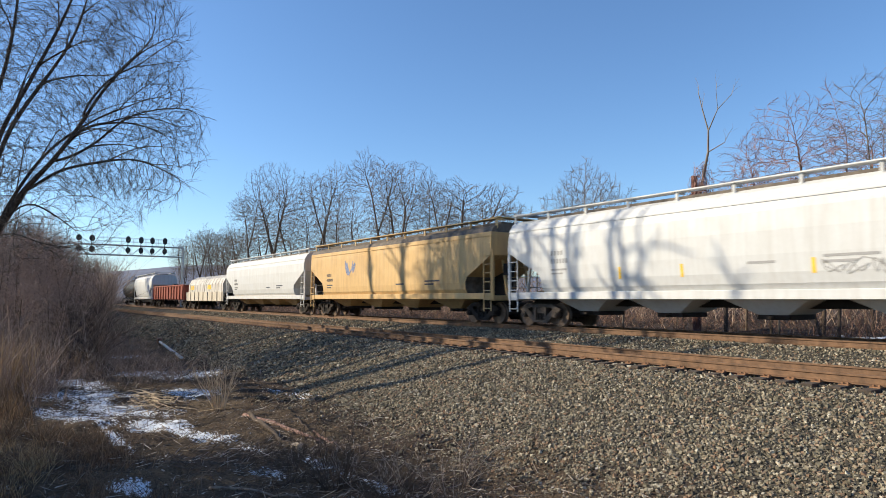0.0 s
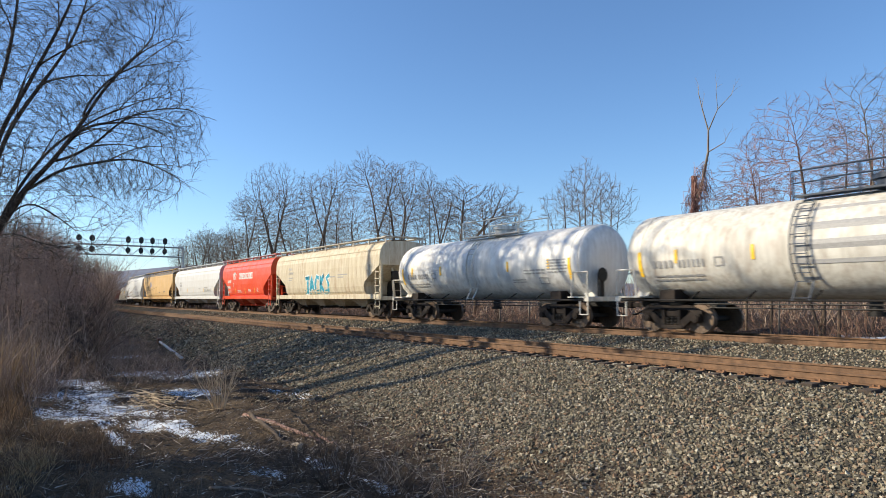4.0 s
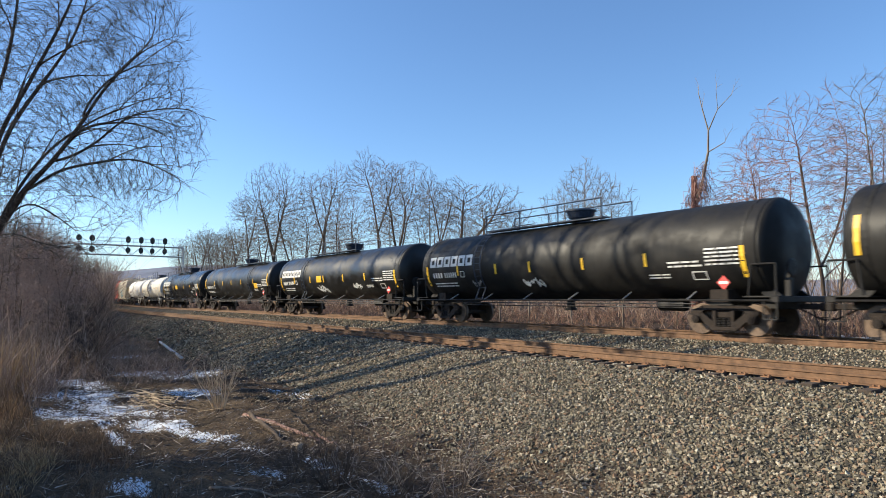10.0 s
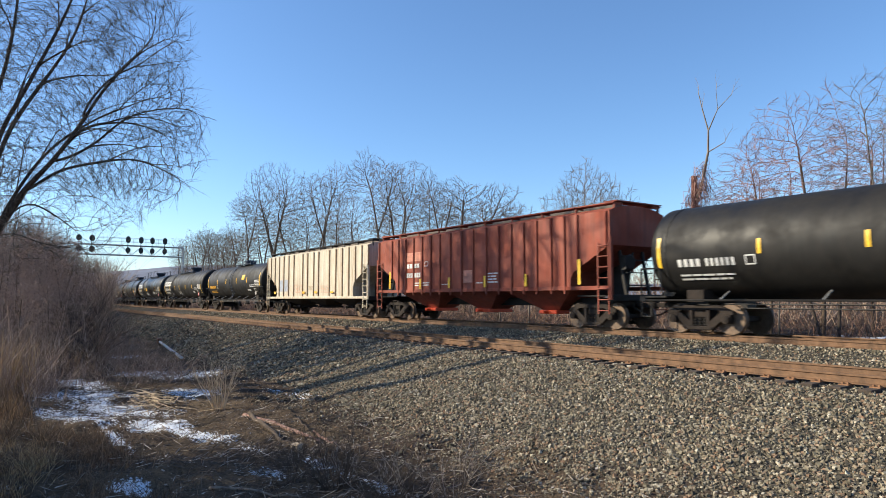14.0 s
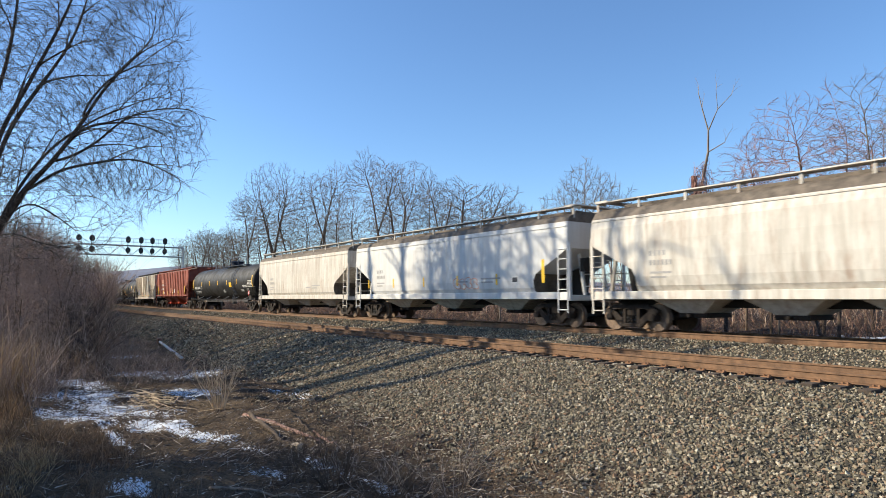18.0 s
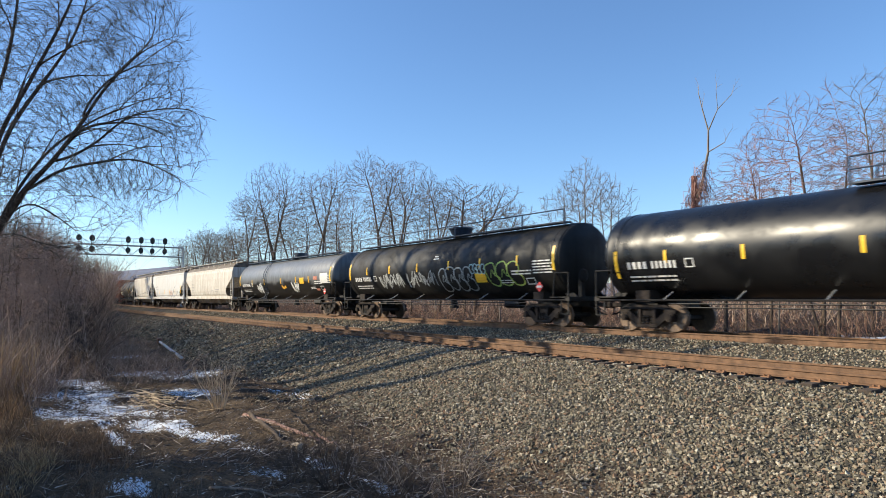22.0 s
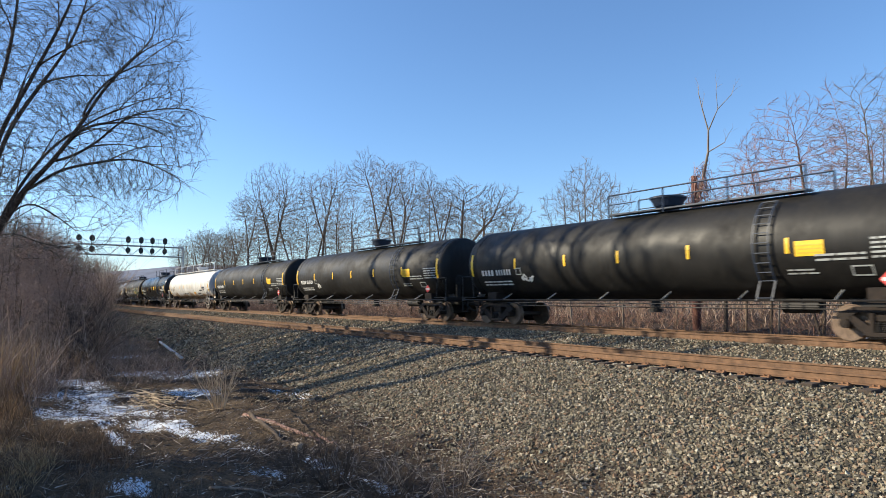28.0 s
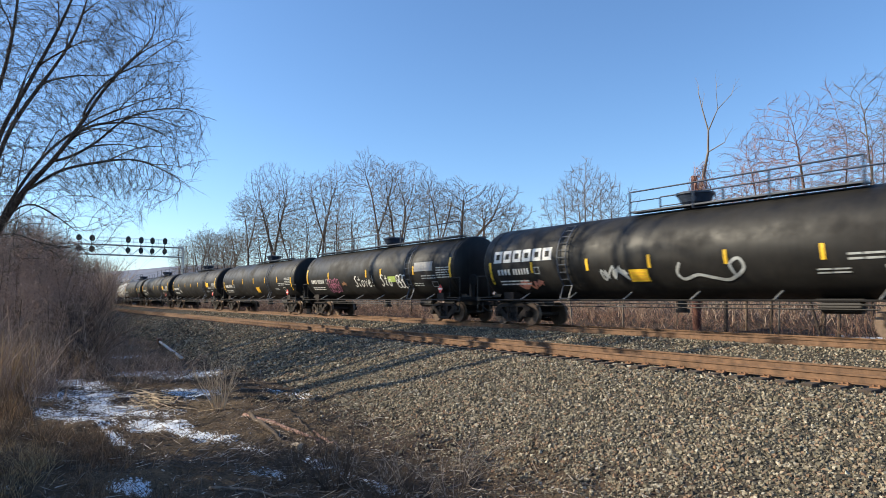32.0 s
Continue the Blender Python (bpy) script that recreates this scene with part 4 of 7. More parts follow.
            part("rung", bm, rt, lad)
    sets = running_gear(car, pitch, 2.5, gear)
    return car, put, h, sets


def mark(car, shape, tone, name="lettering", label=""):
    """Paint on the side: a stroke mesh, or bars each of which is a part."""
    for bm in shape if isinstance(shape, list) else [shape]:
        part(name, bm, M[tone], car, label)


def stripes(car, put, h, xs, z0=2.35, z1=2.85, w=0.11, tone="yellow"):
    for x in xs:
        mark(car, bars([(x - w / 2, x + w / 2, z0, z1)], put), tone, "reflector_stripe", "yellow reflective stripe")


def flush(put):
    """On the sheet between the ribs instead of over them."""
    return lambda x, z: put(x, z) + Vector((0, 0.067, 0))


def frame_box(x0, x1, z0, z1, w=0.035):
    return [(x0, x1, z0, z0 + w), (x0, x1, z1 - w, z1), (x0, x0 + w, z0 + w, z1 - w), (x1 - w, x1, z0 + w, z1 - w)]


def lines(r, x0, x1, z0, z1, n):
    """Rows of small print: broken bars."""
    out = []
    for k in range(n):
        za = z0 + (z1 - z0) * k / n
        zb = za + (z1 - z0) / n * 0.46
        x = x0
        while x < x1 - 0.08:
            w = min(r.uniform(0.12, 0.5), x1 - x)
            out.append((x, x + w, za, zb))
            x += w + 0.045
    return out


def tank_marks(car, put, h, tone="white_mark", name_w=0, panel=None, seed=0, placard=True, stripe=(-5.6, -2.9, -0.4, 2.3, 5.4), sz=2.5, ends=(2.05, 3.0), number=True, faint="white_mark"):
    """Usual markings: end stripes, name and number at one end, data blocks at the other."""
    r = random.Random(seed)
    half = h - 0.63
    inset = 0.15 if ends[0] > 1.9 else 0.35
    stripes(car, put, h, (-half + inset, half - inset), ends[0], ends[1], 0.14)
    stripes(car, put, h, stripe, sz - 0.21, sz + 0.21, 0.11)
    x = -half + 0.72
    if name_w:
        for a0, a1, b0, b1 in words(x - 0.1, 2.56, [name_w / 6 * 0.84] * 6, 0.48, name_w / 6 * 0.16):
            mark(car, bars(frame_box(a0, a1, b0, b1, 0.13), put), tone, "emblem")
    if number:
        mark(car, bars(words(x + 0.1, 2.06, [0.13] * 4, 0.23, 0.08) + words(x + 1.05, 2.06, [0.09] * 6, 0.23, 0.075), put), tone)
        mark(car, bars(lines(r, x + 0.1, x + 1.9, 1.66, 1.90, 2), put), tone)
        mark(car, bars(frame_box(x + 2.3, x + 2.6, 2.05, 2.33), put), faint)
    b = half - 0.22 - (inset - 0.15) * 1.2
    mark(car, bars(lines(r, b - 1.08, b, 2.08, 2.64, 5), put), faint)
    mark(car, bars(lines(r, b - 2.4, b - 1.2, 2.06, 2.30, 2), put), faint)
    mark(car, bars(lines(r, b - 3.2, b - 2.4, 1.74, 1.92, 2), put), faint)
    mark(car, bars(frame_box(b - 1.6, b - 1.1, 1.66, 1.92), put), faint)
    if panel is not None:
        px, pz = panel if isinstance(panel, tuple) else (panel, 2.2)
        mark(car, bars([(px, px + 0.74, pz, pz + 0.40)], put), "yellow", "yellow_panel", "yellow reflective panel")
        mark(car, bars([(px + 0.06, px + 0.68, pz + 0.07 + 0.1 * k, pz + 0.10 + 0.1 * k) for k in range(3)], lambda a, z: put(a, z) + Vector((0, -0.004, 0))), "orange_mark")
    if placard:
        c = Vector((half - 0.95, -1.47, 1.55))
        for k, (name, tint, size, label) in enumerate((("placard", "red_mark", 0.21, "red diamond placard"), ("placard_field", "white_mark", 0.0, "white band of the placard"))):
            bm = bmesh.new()
            shape = ((0, -1), (1, 0), (0, 1), (-1, 0)) if k == 0 else ((-0.7, -0.2), (0.7, -0.2), (0.7, 0.2), (-0.7, 0.2))
            bm.faces.new([bm.verts.new(c + Vector((a * 0.21, -0.006 * k, b2 * 0.21))) for a, b2 in shape])
            mark(car, bm, tint, name, label)


def hopper_marks(car, put, h, tone="dark_mark", z=2.3):
    x = -h + 2.5
    mark(car, bars(words(x, z + 0.25, [0.10] * 4, 0.17, 0.07) + words(x, z - 0.05, [0.09] * 6, 0.17, 0.06), put), tone)
    mark(car, bars([(x, x + 0.8, z - 0.32, z - 0.25), (x, x + 0.6, z - 0.46, z - 0.40)], put), tone)
    mark(car, bars([(h - 5.2, h - 3.9, z - 0.3, z - 0.23), (h - 5.2, h - 4.4, z - 0.45, z - 0.38), (1.5, 2.3, z - 0.4, z - 0.33)], put), tone)


LETTERS = {"S": ([(0.8, 0.9), (0.45, 1.0), (0.15, 0.8), (0.5, 0.52), (0.8, 0.25), (0.45, 0.0), (0.1, 0.15)],), "t": ([(0.4, 0.95), (0.38, 0.15), (0.65, 0.05)], [(0.1, 0.65), (0.75, 0.65)]),
           "o": ([(0.5, 0.6), (0.15, 0.35), (0.4, 0.0), (0.8, 0.2), (0.75, 0.5), (0.5, 0.6)],), "v": ([(0.1, 0.6), (0.4, 0.0), (0.8, 0.65)],),
           "e": ([(0.15, 0.3), (0.75, 0.38), (0.5, 0.62), (0.15, 0.35), (0.35, 0.0), (0.8, 0.1)],), "!": ([(0.4, 1.0), (0.38, 0.35)], [(0.38, 0.12), (0.4, 0.0)])}


def hand(car, put, x, z, text, size=0.6, step=0.40):
    """Legible spray-can handwriting."""
    for k, ch in enumerate(text):
        for pts in LETTERS[ch]:
            bm = bmesh.new()
            line = [(x + step * (k + a * 0.9), z + size * b) for a, b in pts]
            stroke(bm, curve(line, 3) if len(line) > 3 else line, 0.06, put)
            mark(car, bm, "white_paint", "graffiti", "white handwritten letter")


CARS = []


def add(made, s_mid):
    CARS.append((made[0], s_mid, made[3]))
    return made


# boundaries between the cars, metres along the railway at 16 s
EDGES = [-358.0, -340.5, -324.0, -306.5, -291.9, -273.2, -253.2, -234.6, -221.15, -204.45, -189.46, -173.49, -154.27, -134.24, -114.85, -95.47, -78.05, -60.8, -43.35, -22.1,
         -5.56, 12.45, 29.68, 50.27, 70.01, 89.17, 108.3, 128.24, 148.19, 168.04, 187.12, 206.41, 226.2]
PITCH_OF = [b - a for a, b in zip(EDGES, EDGES[1:])]
MID = [(a + b) / 2 for a, b in zip(EDGES, EDGES[1:])]


def coil_car(label, pitch):
    """A coil car: low cradle with two rounded hoods."""
    car = thing("coil_car", label, "coil car", "cars of the freight train")
    h = pitch / 2 - 0.6
    for f in (-1, 1):
        bm = bmesh.new()
        box(bm, -h, h, f * 1.45 - 0.06, f * 1.45 + 0.06, 0.85, 1.75, 0.02)
        part("side_sill", bm, M["tan_hopper"], car)
        for k in range(9):
            x = -h + 0.3 + (2 * h - 0.6) * k / 8
            bm = bmesh.new()
            box(bm, x - 0.05, x + 0.05, min(f * 1.5, f * 1.58), max(f * 1.5, f * 1.58), 0.9, 1.75)
            part("stake", bm, M["tan_hopper"], car)
    bm = bmesh.new()
    box(bm, -h, h, -1.4, 1.4, 0.95, 1.15)
    part("deck", bm, M["steel"], car)
    for e in (-1, 1):
        bm = bmesh.new()
        prof = [(-1.4, 1.6), (-1.38, 2.5), (-1.1, 3.05), (-0.5, 3.35), (0.5, 3.35), (1.1, 3.05), (1.38, 2.5), (1.4, 1.6)]
        xa, xb = (0.1, h - 0.5) if e > 0 else (-h + 0.5, -0.1)
        rings(bm, [[Vector((x, y, z)) for y, z in prof] for x in (xa, xb)])
        bmesh.ops.recalc_face_normals(bm, faces=bm.faces)
        hood = part("hood", bm, M["gray_hopper"], car, "dirty gray rounded hood")
        for k in range(6):
            x = xa + (xb - xa) * (k + 0.5) / 6
            bm = bmesh.new()
            rings(bm, [[Vector((x + d, y * 1.02, 1.6 + (z - 1.6) * 1.015)) for y, z in prof] for d in (-0.05, 0.05)])
            part("hood_rib", bm, M["gray_hopper"], hood)
        bm = bmesh.new()
        box(bm, xa + 1.0, xa + 2.2, -1.405, -1.395, 2.0, 2.4)
        part("yellow_panel", bm, M["yellow"], hood, "yellow panel")
        bm = bmesh.new()
        box(bm, e * h - 0.12, e * h + 0.12, -1.45, 1.45, 0.95, 1.2)
        part("end_sill", bm, M["steel"], car)
    return car, None, h, running_gear(car, pitch, 1.85, "rust")


def gondola(label, pitch):
    """An open gondola with ribbed sides."""
    car = thing("gondola_car", label, "gondola car", "cars of the freight train")
    h = pitch / 2 - 0.6
    for f in (-1, 1):
        bm = bmesh.new()
        box(bm, -h, h, f * 1.45 - 0.04, f * 1.45 + 0.04, 1.0, 2.55, 0.02)
        box(bm, -h, h, f * 1.45 - 0.09, f * 1.45 + 0.09, 2.5, 2.65, 0.02)
        part("side_wall", bm, M["brown_hopper"], car)
        for k in range(12):
            x = -h + 0.2 + (2 * h - 0.4) * k / 11
            bm = bmesh.new()
            box(bm, x - 0.06, x + 0.06, min(f * 1.48, f * 1.6), max(f * 1.48, f * 1.6), 0.95, 2.5)
            part("rib", bm, M["brown_hopper"], car)
    for e in (-1, 1):
        bm = bmesh.new()
        box(bm, e * h - 0.06, e * h + 0.06, -1.45, 1.45, 0.95, 2.6, 0.02)
        part("end_wall", bm, M["brown_hopper"], car)
    bm = bmesh.new()
    box(bm, -h, h, -1.4, 1.4, 0.95, 1.1)
    part("floor", bm, M["steel"], car)
    bm = bmesh.new()
    r = random.Random(4)
    for k in range(14):
        x, y = r.uniform(-h + 1, h - 1), r.uniform(-1, 1)
        box(bm, x - r.uniform(0.3, 0.9), x + r.uniform(0.3, 0.9), y - 0.3, y + 0.3, 1.1, 2.2 + r.uniform(0, 0.7), 0.05)
    part("scrap_load", bm, M["truck"], car, "rusty scrap load")
    return car, None, h, running_gear(car, pitch, 1.85, "rust")


def build_train():
    P, Z = PITCH_OF, MID
    c = add(tank("black tank car with dull weathered shell", P[0], "dull_tank"), Z[0])
    c = add(hopper("white rounded covered hopper car on the railway", P[1], "white_hopper"), Z[1])
    add(gondola("oxide red gondola car loaded with scrap", P[2]), Z[2])
    add(coil_car("gray coil car with two rounded hoods", P[3]), Z[3])
    c = add(hopper("white rounded four-bay covered hopper car", P[4], "white_hopper", gate_tone="yellow_hopper"), Z[4])
    hopper_marks(c[0], c[1], c[2])
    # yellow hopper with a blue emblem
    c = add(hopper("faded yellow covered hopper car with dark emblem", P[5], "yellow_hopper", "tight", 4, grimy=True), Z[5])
    hopper_marks(c[0], c[1], c[2], "dark_mark", 2.2)
    mark(c[0], scrawl(3, -c[2] + 5.2, 2.45, 1.0, 0.9, 2, c[1], 0.10), "blue_paint", "emblem", "worn blue emblem")
    # large white hopper
    c = add(hopper("clean white four-bay covered hopper car", P[6], "white_hopper", "round", 4, gear="gray"), Z[6])
    hopper_marks(c[0], c[1], c[2], "gray_mark", 2.45)
    for x in (-3.0, -0.6, 3.3, 7.0):
        stripes(c[0], c[1], c[2], [x], 1.75, 2.15, 0.1)
    mark(c[0], scrawl(9, 3.6, 1.7, 2.6, 0.4, 5, c[1], 0.03), "gray_mark", "scrawl", "faint gray scrawl")
    # bright red hopper with white name
    c = add(hopper("bright red three-bay covered hopper car with white lettering", P[7], "red_hopper", "round", 3, gear="gray", slide="red_hopper", walk_tone="red_hopper", cut=1.7), Z[7])
    put = c[1]
    for a0, a1, b0, b1 in words(-1.44, 2.72, [0.36, 0.32, 0.24, 0.30, 0.30, 0.30, 0.38, 0.32, 0.22, 0.34], 0.5, 0.042):
        mark(c[0], bars(frame_box(a0, a1, b0, b1, 0.10), put), "white_mark", "name_lettering", "white name lettering")
    bm = bmesh.new()
    for k in range(4):
        stroke(bm, curve([(-2.2 - 0.06 * k, 3.12 + 0.03 * k), (-2.55 - 0.06 * k, 3.30 - 0.02 * k), (-2.95 + 0.10 * k, 3.2), (-2.9 + 0.22 * k, 2.72)], 3), 0.09, put)
    mark(c[0], bm, "white_mark", "emblem", "white leaf-like emblem")
    mark(c[0], bars(words(-4.58, 2.45, [0.18] * 4, 0.24, 0.08) + words(-4.58, 1.97, [0.14] * 4, 0.23, 0.06) + lines(random.Random(1), -4.6, -3.7, 1.64, 1.84, 2) + frame_box(-3.09, -2.85, 2.15, 2.43)
                    + lines(random.Random(2), -1.92, -0.78, 1.62, 1.85, 3) + lines(random.Random(3), 0.9, 1.55, 1.62, 1.91, 3) + lines(random.Random(4), 2.97, 3.33, 1.64, 1.97, 5), put), "white_mark")
    stripes(c[0], put, c[2], (-2.44, 0.08, 2.42), 1.52, 1.95, 0.08, "orange_mark")
    # cream hopper with teal scrawl
    c = add(hopper("rust-streaked cream covered hopper car with teal graffiti", P[8], "cream_hopper", "round", 4, walk_tone="gray_hopper"), Z[8])
    put = c[1]
    hopper_marks(c[0], put, c[2], "gray_mark", 2.8)
    glyphs = ([(0.0, 1.55), (0.25, 1.4), (0.5, 1.55), (0.62, 2.45), (0.2, 2.4), (0.85, 2.45)], [(0.8, 1.42), (1.25, 2.5), (1.5, 1.42), (1.35, 1.85), (1.0, 1.8)],
              [(2.35, 2.4), (2.0, 2.5), (1.75, 2.0), (1.85, 1.5), (2.25, 1.55)], [(2.65, 2.55), (2.5, 1.4), (2.55, 1.95), (3.1, 2.6), (2.62, 2.0), (3.1, 1.4)],
              [(3.95, 2.55), (3.5, 2.4), (3.75, 2.05), (3.7, 1.6), (3.2, 1.5)])
    for tone, wide, out in (("white_paint", 0.42, 0.0), ("teal_paint", 0.25, 0.006)):
        for pts in glyphs:
            bm = bmesh.new()
            stroke(bm, [(x - 2.5, z) for x, z in pts], wide, lambda x, z: put(x, z) + Vector((0, -out, 0)))
            mark(c[0], bm, tone, "graffiti", "teal spray-painted letter with white outline" if out else "white outline of a spray-painted letter")
    # two white tanks
    c = add(tank("white tank car with rusty streaks", P[9], "white_tank", 1.42, "general", (-1.5, 2.5), -0.1, frame_tone="dirty_tank", rail_tone="dirty_tank"), Z[9])
    tank_marks(c[0], c[1], c[2], "gray_mark", 0, None, 21, False, (-5.0, -2.5, 2.4, 4.8), 2.4, (1.8, 2.6), True, "gray_mark")
    c = add(tank("dirty white tank car with gray patch", P[10], "dirty_tank", 1.42, "general", (-1.6, 1.8), -1.2, frame_tone="dirty_tank"), Z[10])
    tank_marks(c[0], c[1], c[2], "gray_mark", 0, None, 22, False, (-5.0, -2.5, 2.4, 4.8), 2.4, (1.8, 2.6), True, "gray_mark")
    mark(c[0], bars([(-1.3, 0.9, 2.0, 3.5)], c[1]), "gray_mark", "patch", "gray paint patch")
    # black pressure tanks
    c = add(tank("glossy black tank car with white name", P[11], "blue_tank", rail_tone="rail_blue"), Z[11])
    tank_marks(c[0], c[1], c[2], "white_mark", 3.4, (-1.72, 2.17), 1, stripe=(-5.6, -2.9, -0.8, 2.0, 4.75), sz=2.34, ends=(1.7, 2.6))
    c = add(tank("black tank car with yellow panel and stripes", P[12], "black_tank", walk_x=(-1.5, 6.3), ladder_x=4.42), Z[12])
    tank_marks(c[0], c[1], c[2], "white_mark", 0, (5.52, 1.93), 2)
    c = add(tank("black tank car with white name and scrawls", P[13], "black_tank", rail_tone="rail_blue"), Z[13])
    tank_marks(c[0], c[1], c[2], "white_mark", 3.4, (-1.86, 2.15), 3, stripe=(-5.6, -2.9, -0.8, 2.0, 4.75), sz=2.34, ends=(1.7, 2.6))
    mark(c[0], scrawl(5, -1.86, 1.5, 1.4, 0.42, 3, c[1]), "white_paint", "graffiti", "white scrawl")
    mark(c[0], scrawl(6, 3.16, 1.63, 1.0, 0.38, 3, c[1]), "white_paint", "graffiti", "white scrawl")
    c = add(tank("dull black tank car with white name", P[14], "dull_tank", rail_tone="rail_blue"), Z[14])
    tank_marks(c[0], c[1], c[2], "white_mark", 3.4, None, 4, stripe=(-5.6, -2.9, -0.8, 2.0, 4.75), sz=2.34, ends=(1.7, 2.6))
    mark(c[0], scrawl(7, -1.24, 1.58, 0.97, 0.36, 3, c[1], 0.05), "white_paint", "graffiti", "white scrawl")
    mark(c[0], scrawl(8, -4.6, 1.62, 0.7, 0.3, 2, c[1], 0.04), "gray_mark", "graffiti", "faint gray scrawl")
    c = add(tank("dull black tank car with orange lettering", P[15], "dull_tank", 1.5, "general", (-1.1, 3.2), 0.05), Z[15])
    tank_marks(c[0], c[1], c[2], "orange_mark", 0, (2.9, 2.68), 5, False, stripe=(-4.2, -1.54, 1.47, 4.23), sz=2.62, ends=(2.15, 3.15))
    bm = bmesh.new()
    bm.faces.new([bm.verts.new(Vector((c[2] - 1.6 + 0.22 * a, -1.48, 1.55 + 0.22 * b))) for a, b in ((0, -1), (1, 0), (0, 1), (-1, 0))])
    mark(c[0], bm, "gray_mark", "placard", "pale gray diamond placard")
    # ribbed hoppers
    c = add(hopper("grimy tan ribbed covered hopper car", P[16], "tan_hopper", "flat", 3, (-8.1, -7.3, -6.49, -5.63, -4.74, -3.79, -2.85, -1.28, -0.46, 0.56, 1.33, 2.97, 3.89, 4.78, 5.65, 6.5, 7.3, 8.1), end_tone="steel", walk_tone="steel", gate_tone="truck", low=1.2, deck=0.05), Z[16])
    mark(c[0], bars([(-6.5, -6.1, 1.43, 1.60), (-1.25, -0.8, 1.43, 1.58), (0.8, 1.25, 1.43, 1.57), (3.2, 3.65, 1.43, 1.55)], c[1]), "orange_mark", "reflector_stripe", "worn yellow reflective stripe")
    mark(c[0], bars([(-5.5, -4.85, 1.6, 2.42), (-4.62, -4.0, 1.6, 2.42)], flush(c[1])), "blue_gray", "patch", "faded blue-gray paint patch")
    mark(c[0], bars(lines(random.Random(2), -0.25, 0.35, 1.65, 1.95, 5), flush(c[1])), "tan_rib")
    mark(c[0], bubbles(52, -2.7, 1.5, 1.3, 0.5, 3, flush(c[1]), 0.03), "faint_orange", "graffiti", "faint reddish scrawl")
    mark(c[0], bubbles(53, 1.5, 1.5, 1.3, 0.4, 4, flush(c[1]), 0.025), "faint_orange", "graffiti", "faint reddish scrawl")
    c = add(hopper("oxide red ribbed covered hopper car with yellow stripes", P[17], "brown_hopper", "flat", 3, (-8.0, -6.63, -5.96, -5.25, -4.49, -3.7, -2.93, -2.16, -1.3, -0.42, 0.44, 1.36, 2.2, 3.0, 3.75, 4.5, 5.3, 6.0, 6.65, 8.0), slide="red_hopper", walk_tone="brown_hopper", end_tone="steel", low=1.5, deck=0.05), Z[17])
    stripes(c[0], c[1], c[2], (-3.8, -1.35, 1.3, 3.9), 1.57, 2.06, 0.15)
    stripes(c[0], c[1], c[2], (-6.75, 6.75), 1.59, 2.5, 0.14)
    mark(c[0], bars(words(-5.12, 2.61, [0.2, 0.2], 0.22, 0.07) + words(-4.45, 2.61, [0.2, 0.2], 0.22, 0.05) + words(-5.15, 2.14, [0.16] * 3, 0.23, 0.05) + words(-4.42, 2.14, [0.14] * 3, 0.23, 0.05), flush(c[1])), "white_mark")
    mark(c[0], bars(lines(random.Random(5), -4.4, -3.1, 1.72, 1.94, 2) + lines(random.Random(6), 1.45, 2.1, 1.76, 2.25, 4) + lines(random.Random(7), 0.62, 1.19, 1.75, 1.85, 1) + lines(random.Random(8), -2.05, -1.48, 1.74, 1.81, 1)
                    + frame_box(-3.5, -3.2, 2.66, 2.9), flush(c[1])), "white_mark")
    mark(c[0], bars([(-5.15, -4.55, 2.96, 3.40), (-4.4, -3.85, 2.96, 3.40), (-0.33, 0.33, 1.8, 2.35)], flush(c[1])), "faded_red", "patch", "faded patch of paint")
    c = add(tank("dull gray-black tank car with white lettering", P[18], "dull_tank", 1.5, "bonnet", (-1.1, 5.8), 4.3), Z[18])
    tank_marks(c[0], c[1], c[2], "white_mark", 0, (3.05, 2.12), 6, stripe=(-5.92, -3.18, -0.4, 2.4, 5.2), sz=2.55)
    mark(c[0], scrawl(61, 0.85, 1.62, 0.7, 0.3, 3, c[1], 0.07), "gray_paint", "graffiti", "gray smudged scrawl")
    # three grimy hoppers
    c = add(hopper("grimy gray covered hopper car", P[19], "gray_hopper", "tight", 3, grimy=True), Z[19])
    hopper_marks(c[0], c[1], c[2], "gray_mark", 2.2)
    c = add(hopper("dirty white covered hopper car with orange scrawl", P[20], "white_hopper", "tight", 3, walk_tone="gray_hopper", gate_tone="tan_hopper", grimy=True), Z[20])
    hopper_marks(c[0], c[1], c[2], "gray_mark", 2.2)
    mark(c[0], bubbles(12, 1.25, 1.55, 1.75, 0.44, 4, c[1], 0.045), "faint_orange", "graffiti", "faint orange-red scrawl")
    stripes(c[0], c[1], c[2], (-6.9, -4.2, -1.3, 1.5, 4.3), 1.66, 2.12, 0.11)
    stripes(c[0], c[1], c[2], (7.1,), 1.69, 2.59, 0.16)
    mark(c[0], bars([(5.25, 5.68, 1.70, 1.99)], c[1]), "white_mark", "patch", "white square")
    mark(c[0], bars([(5.3, 5.62, 1.75, 1.94)], lambda x, z: c[1](x, z) + Vector((0, -0.004, 0))), "dark_mark", "patch", "dark square print")
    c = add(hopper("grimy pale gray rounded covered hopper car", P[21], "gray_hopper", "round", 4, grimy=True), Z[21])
    hopper_marks(c[0], c[1], c[2], "gray_mark", 2.2)
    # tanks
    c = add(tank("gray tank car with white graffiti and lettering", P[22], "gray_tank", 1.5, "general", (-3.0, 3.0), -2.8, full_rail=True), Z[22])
    tank_marks(c[0], c[1], c[2], "white_mark", 0, (3.98, 2.12), 7, stripe=(-5.8, -3.0, 0.46, 3.33, 5.54), sz=2.38, ends=(2.18, 3.1))
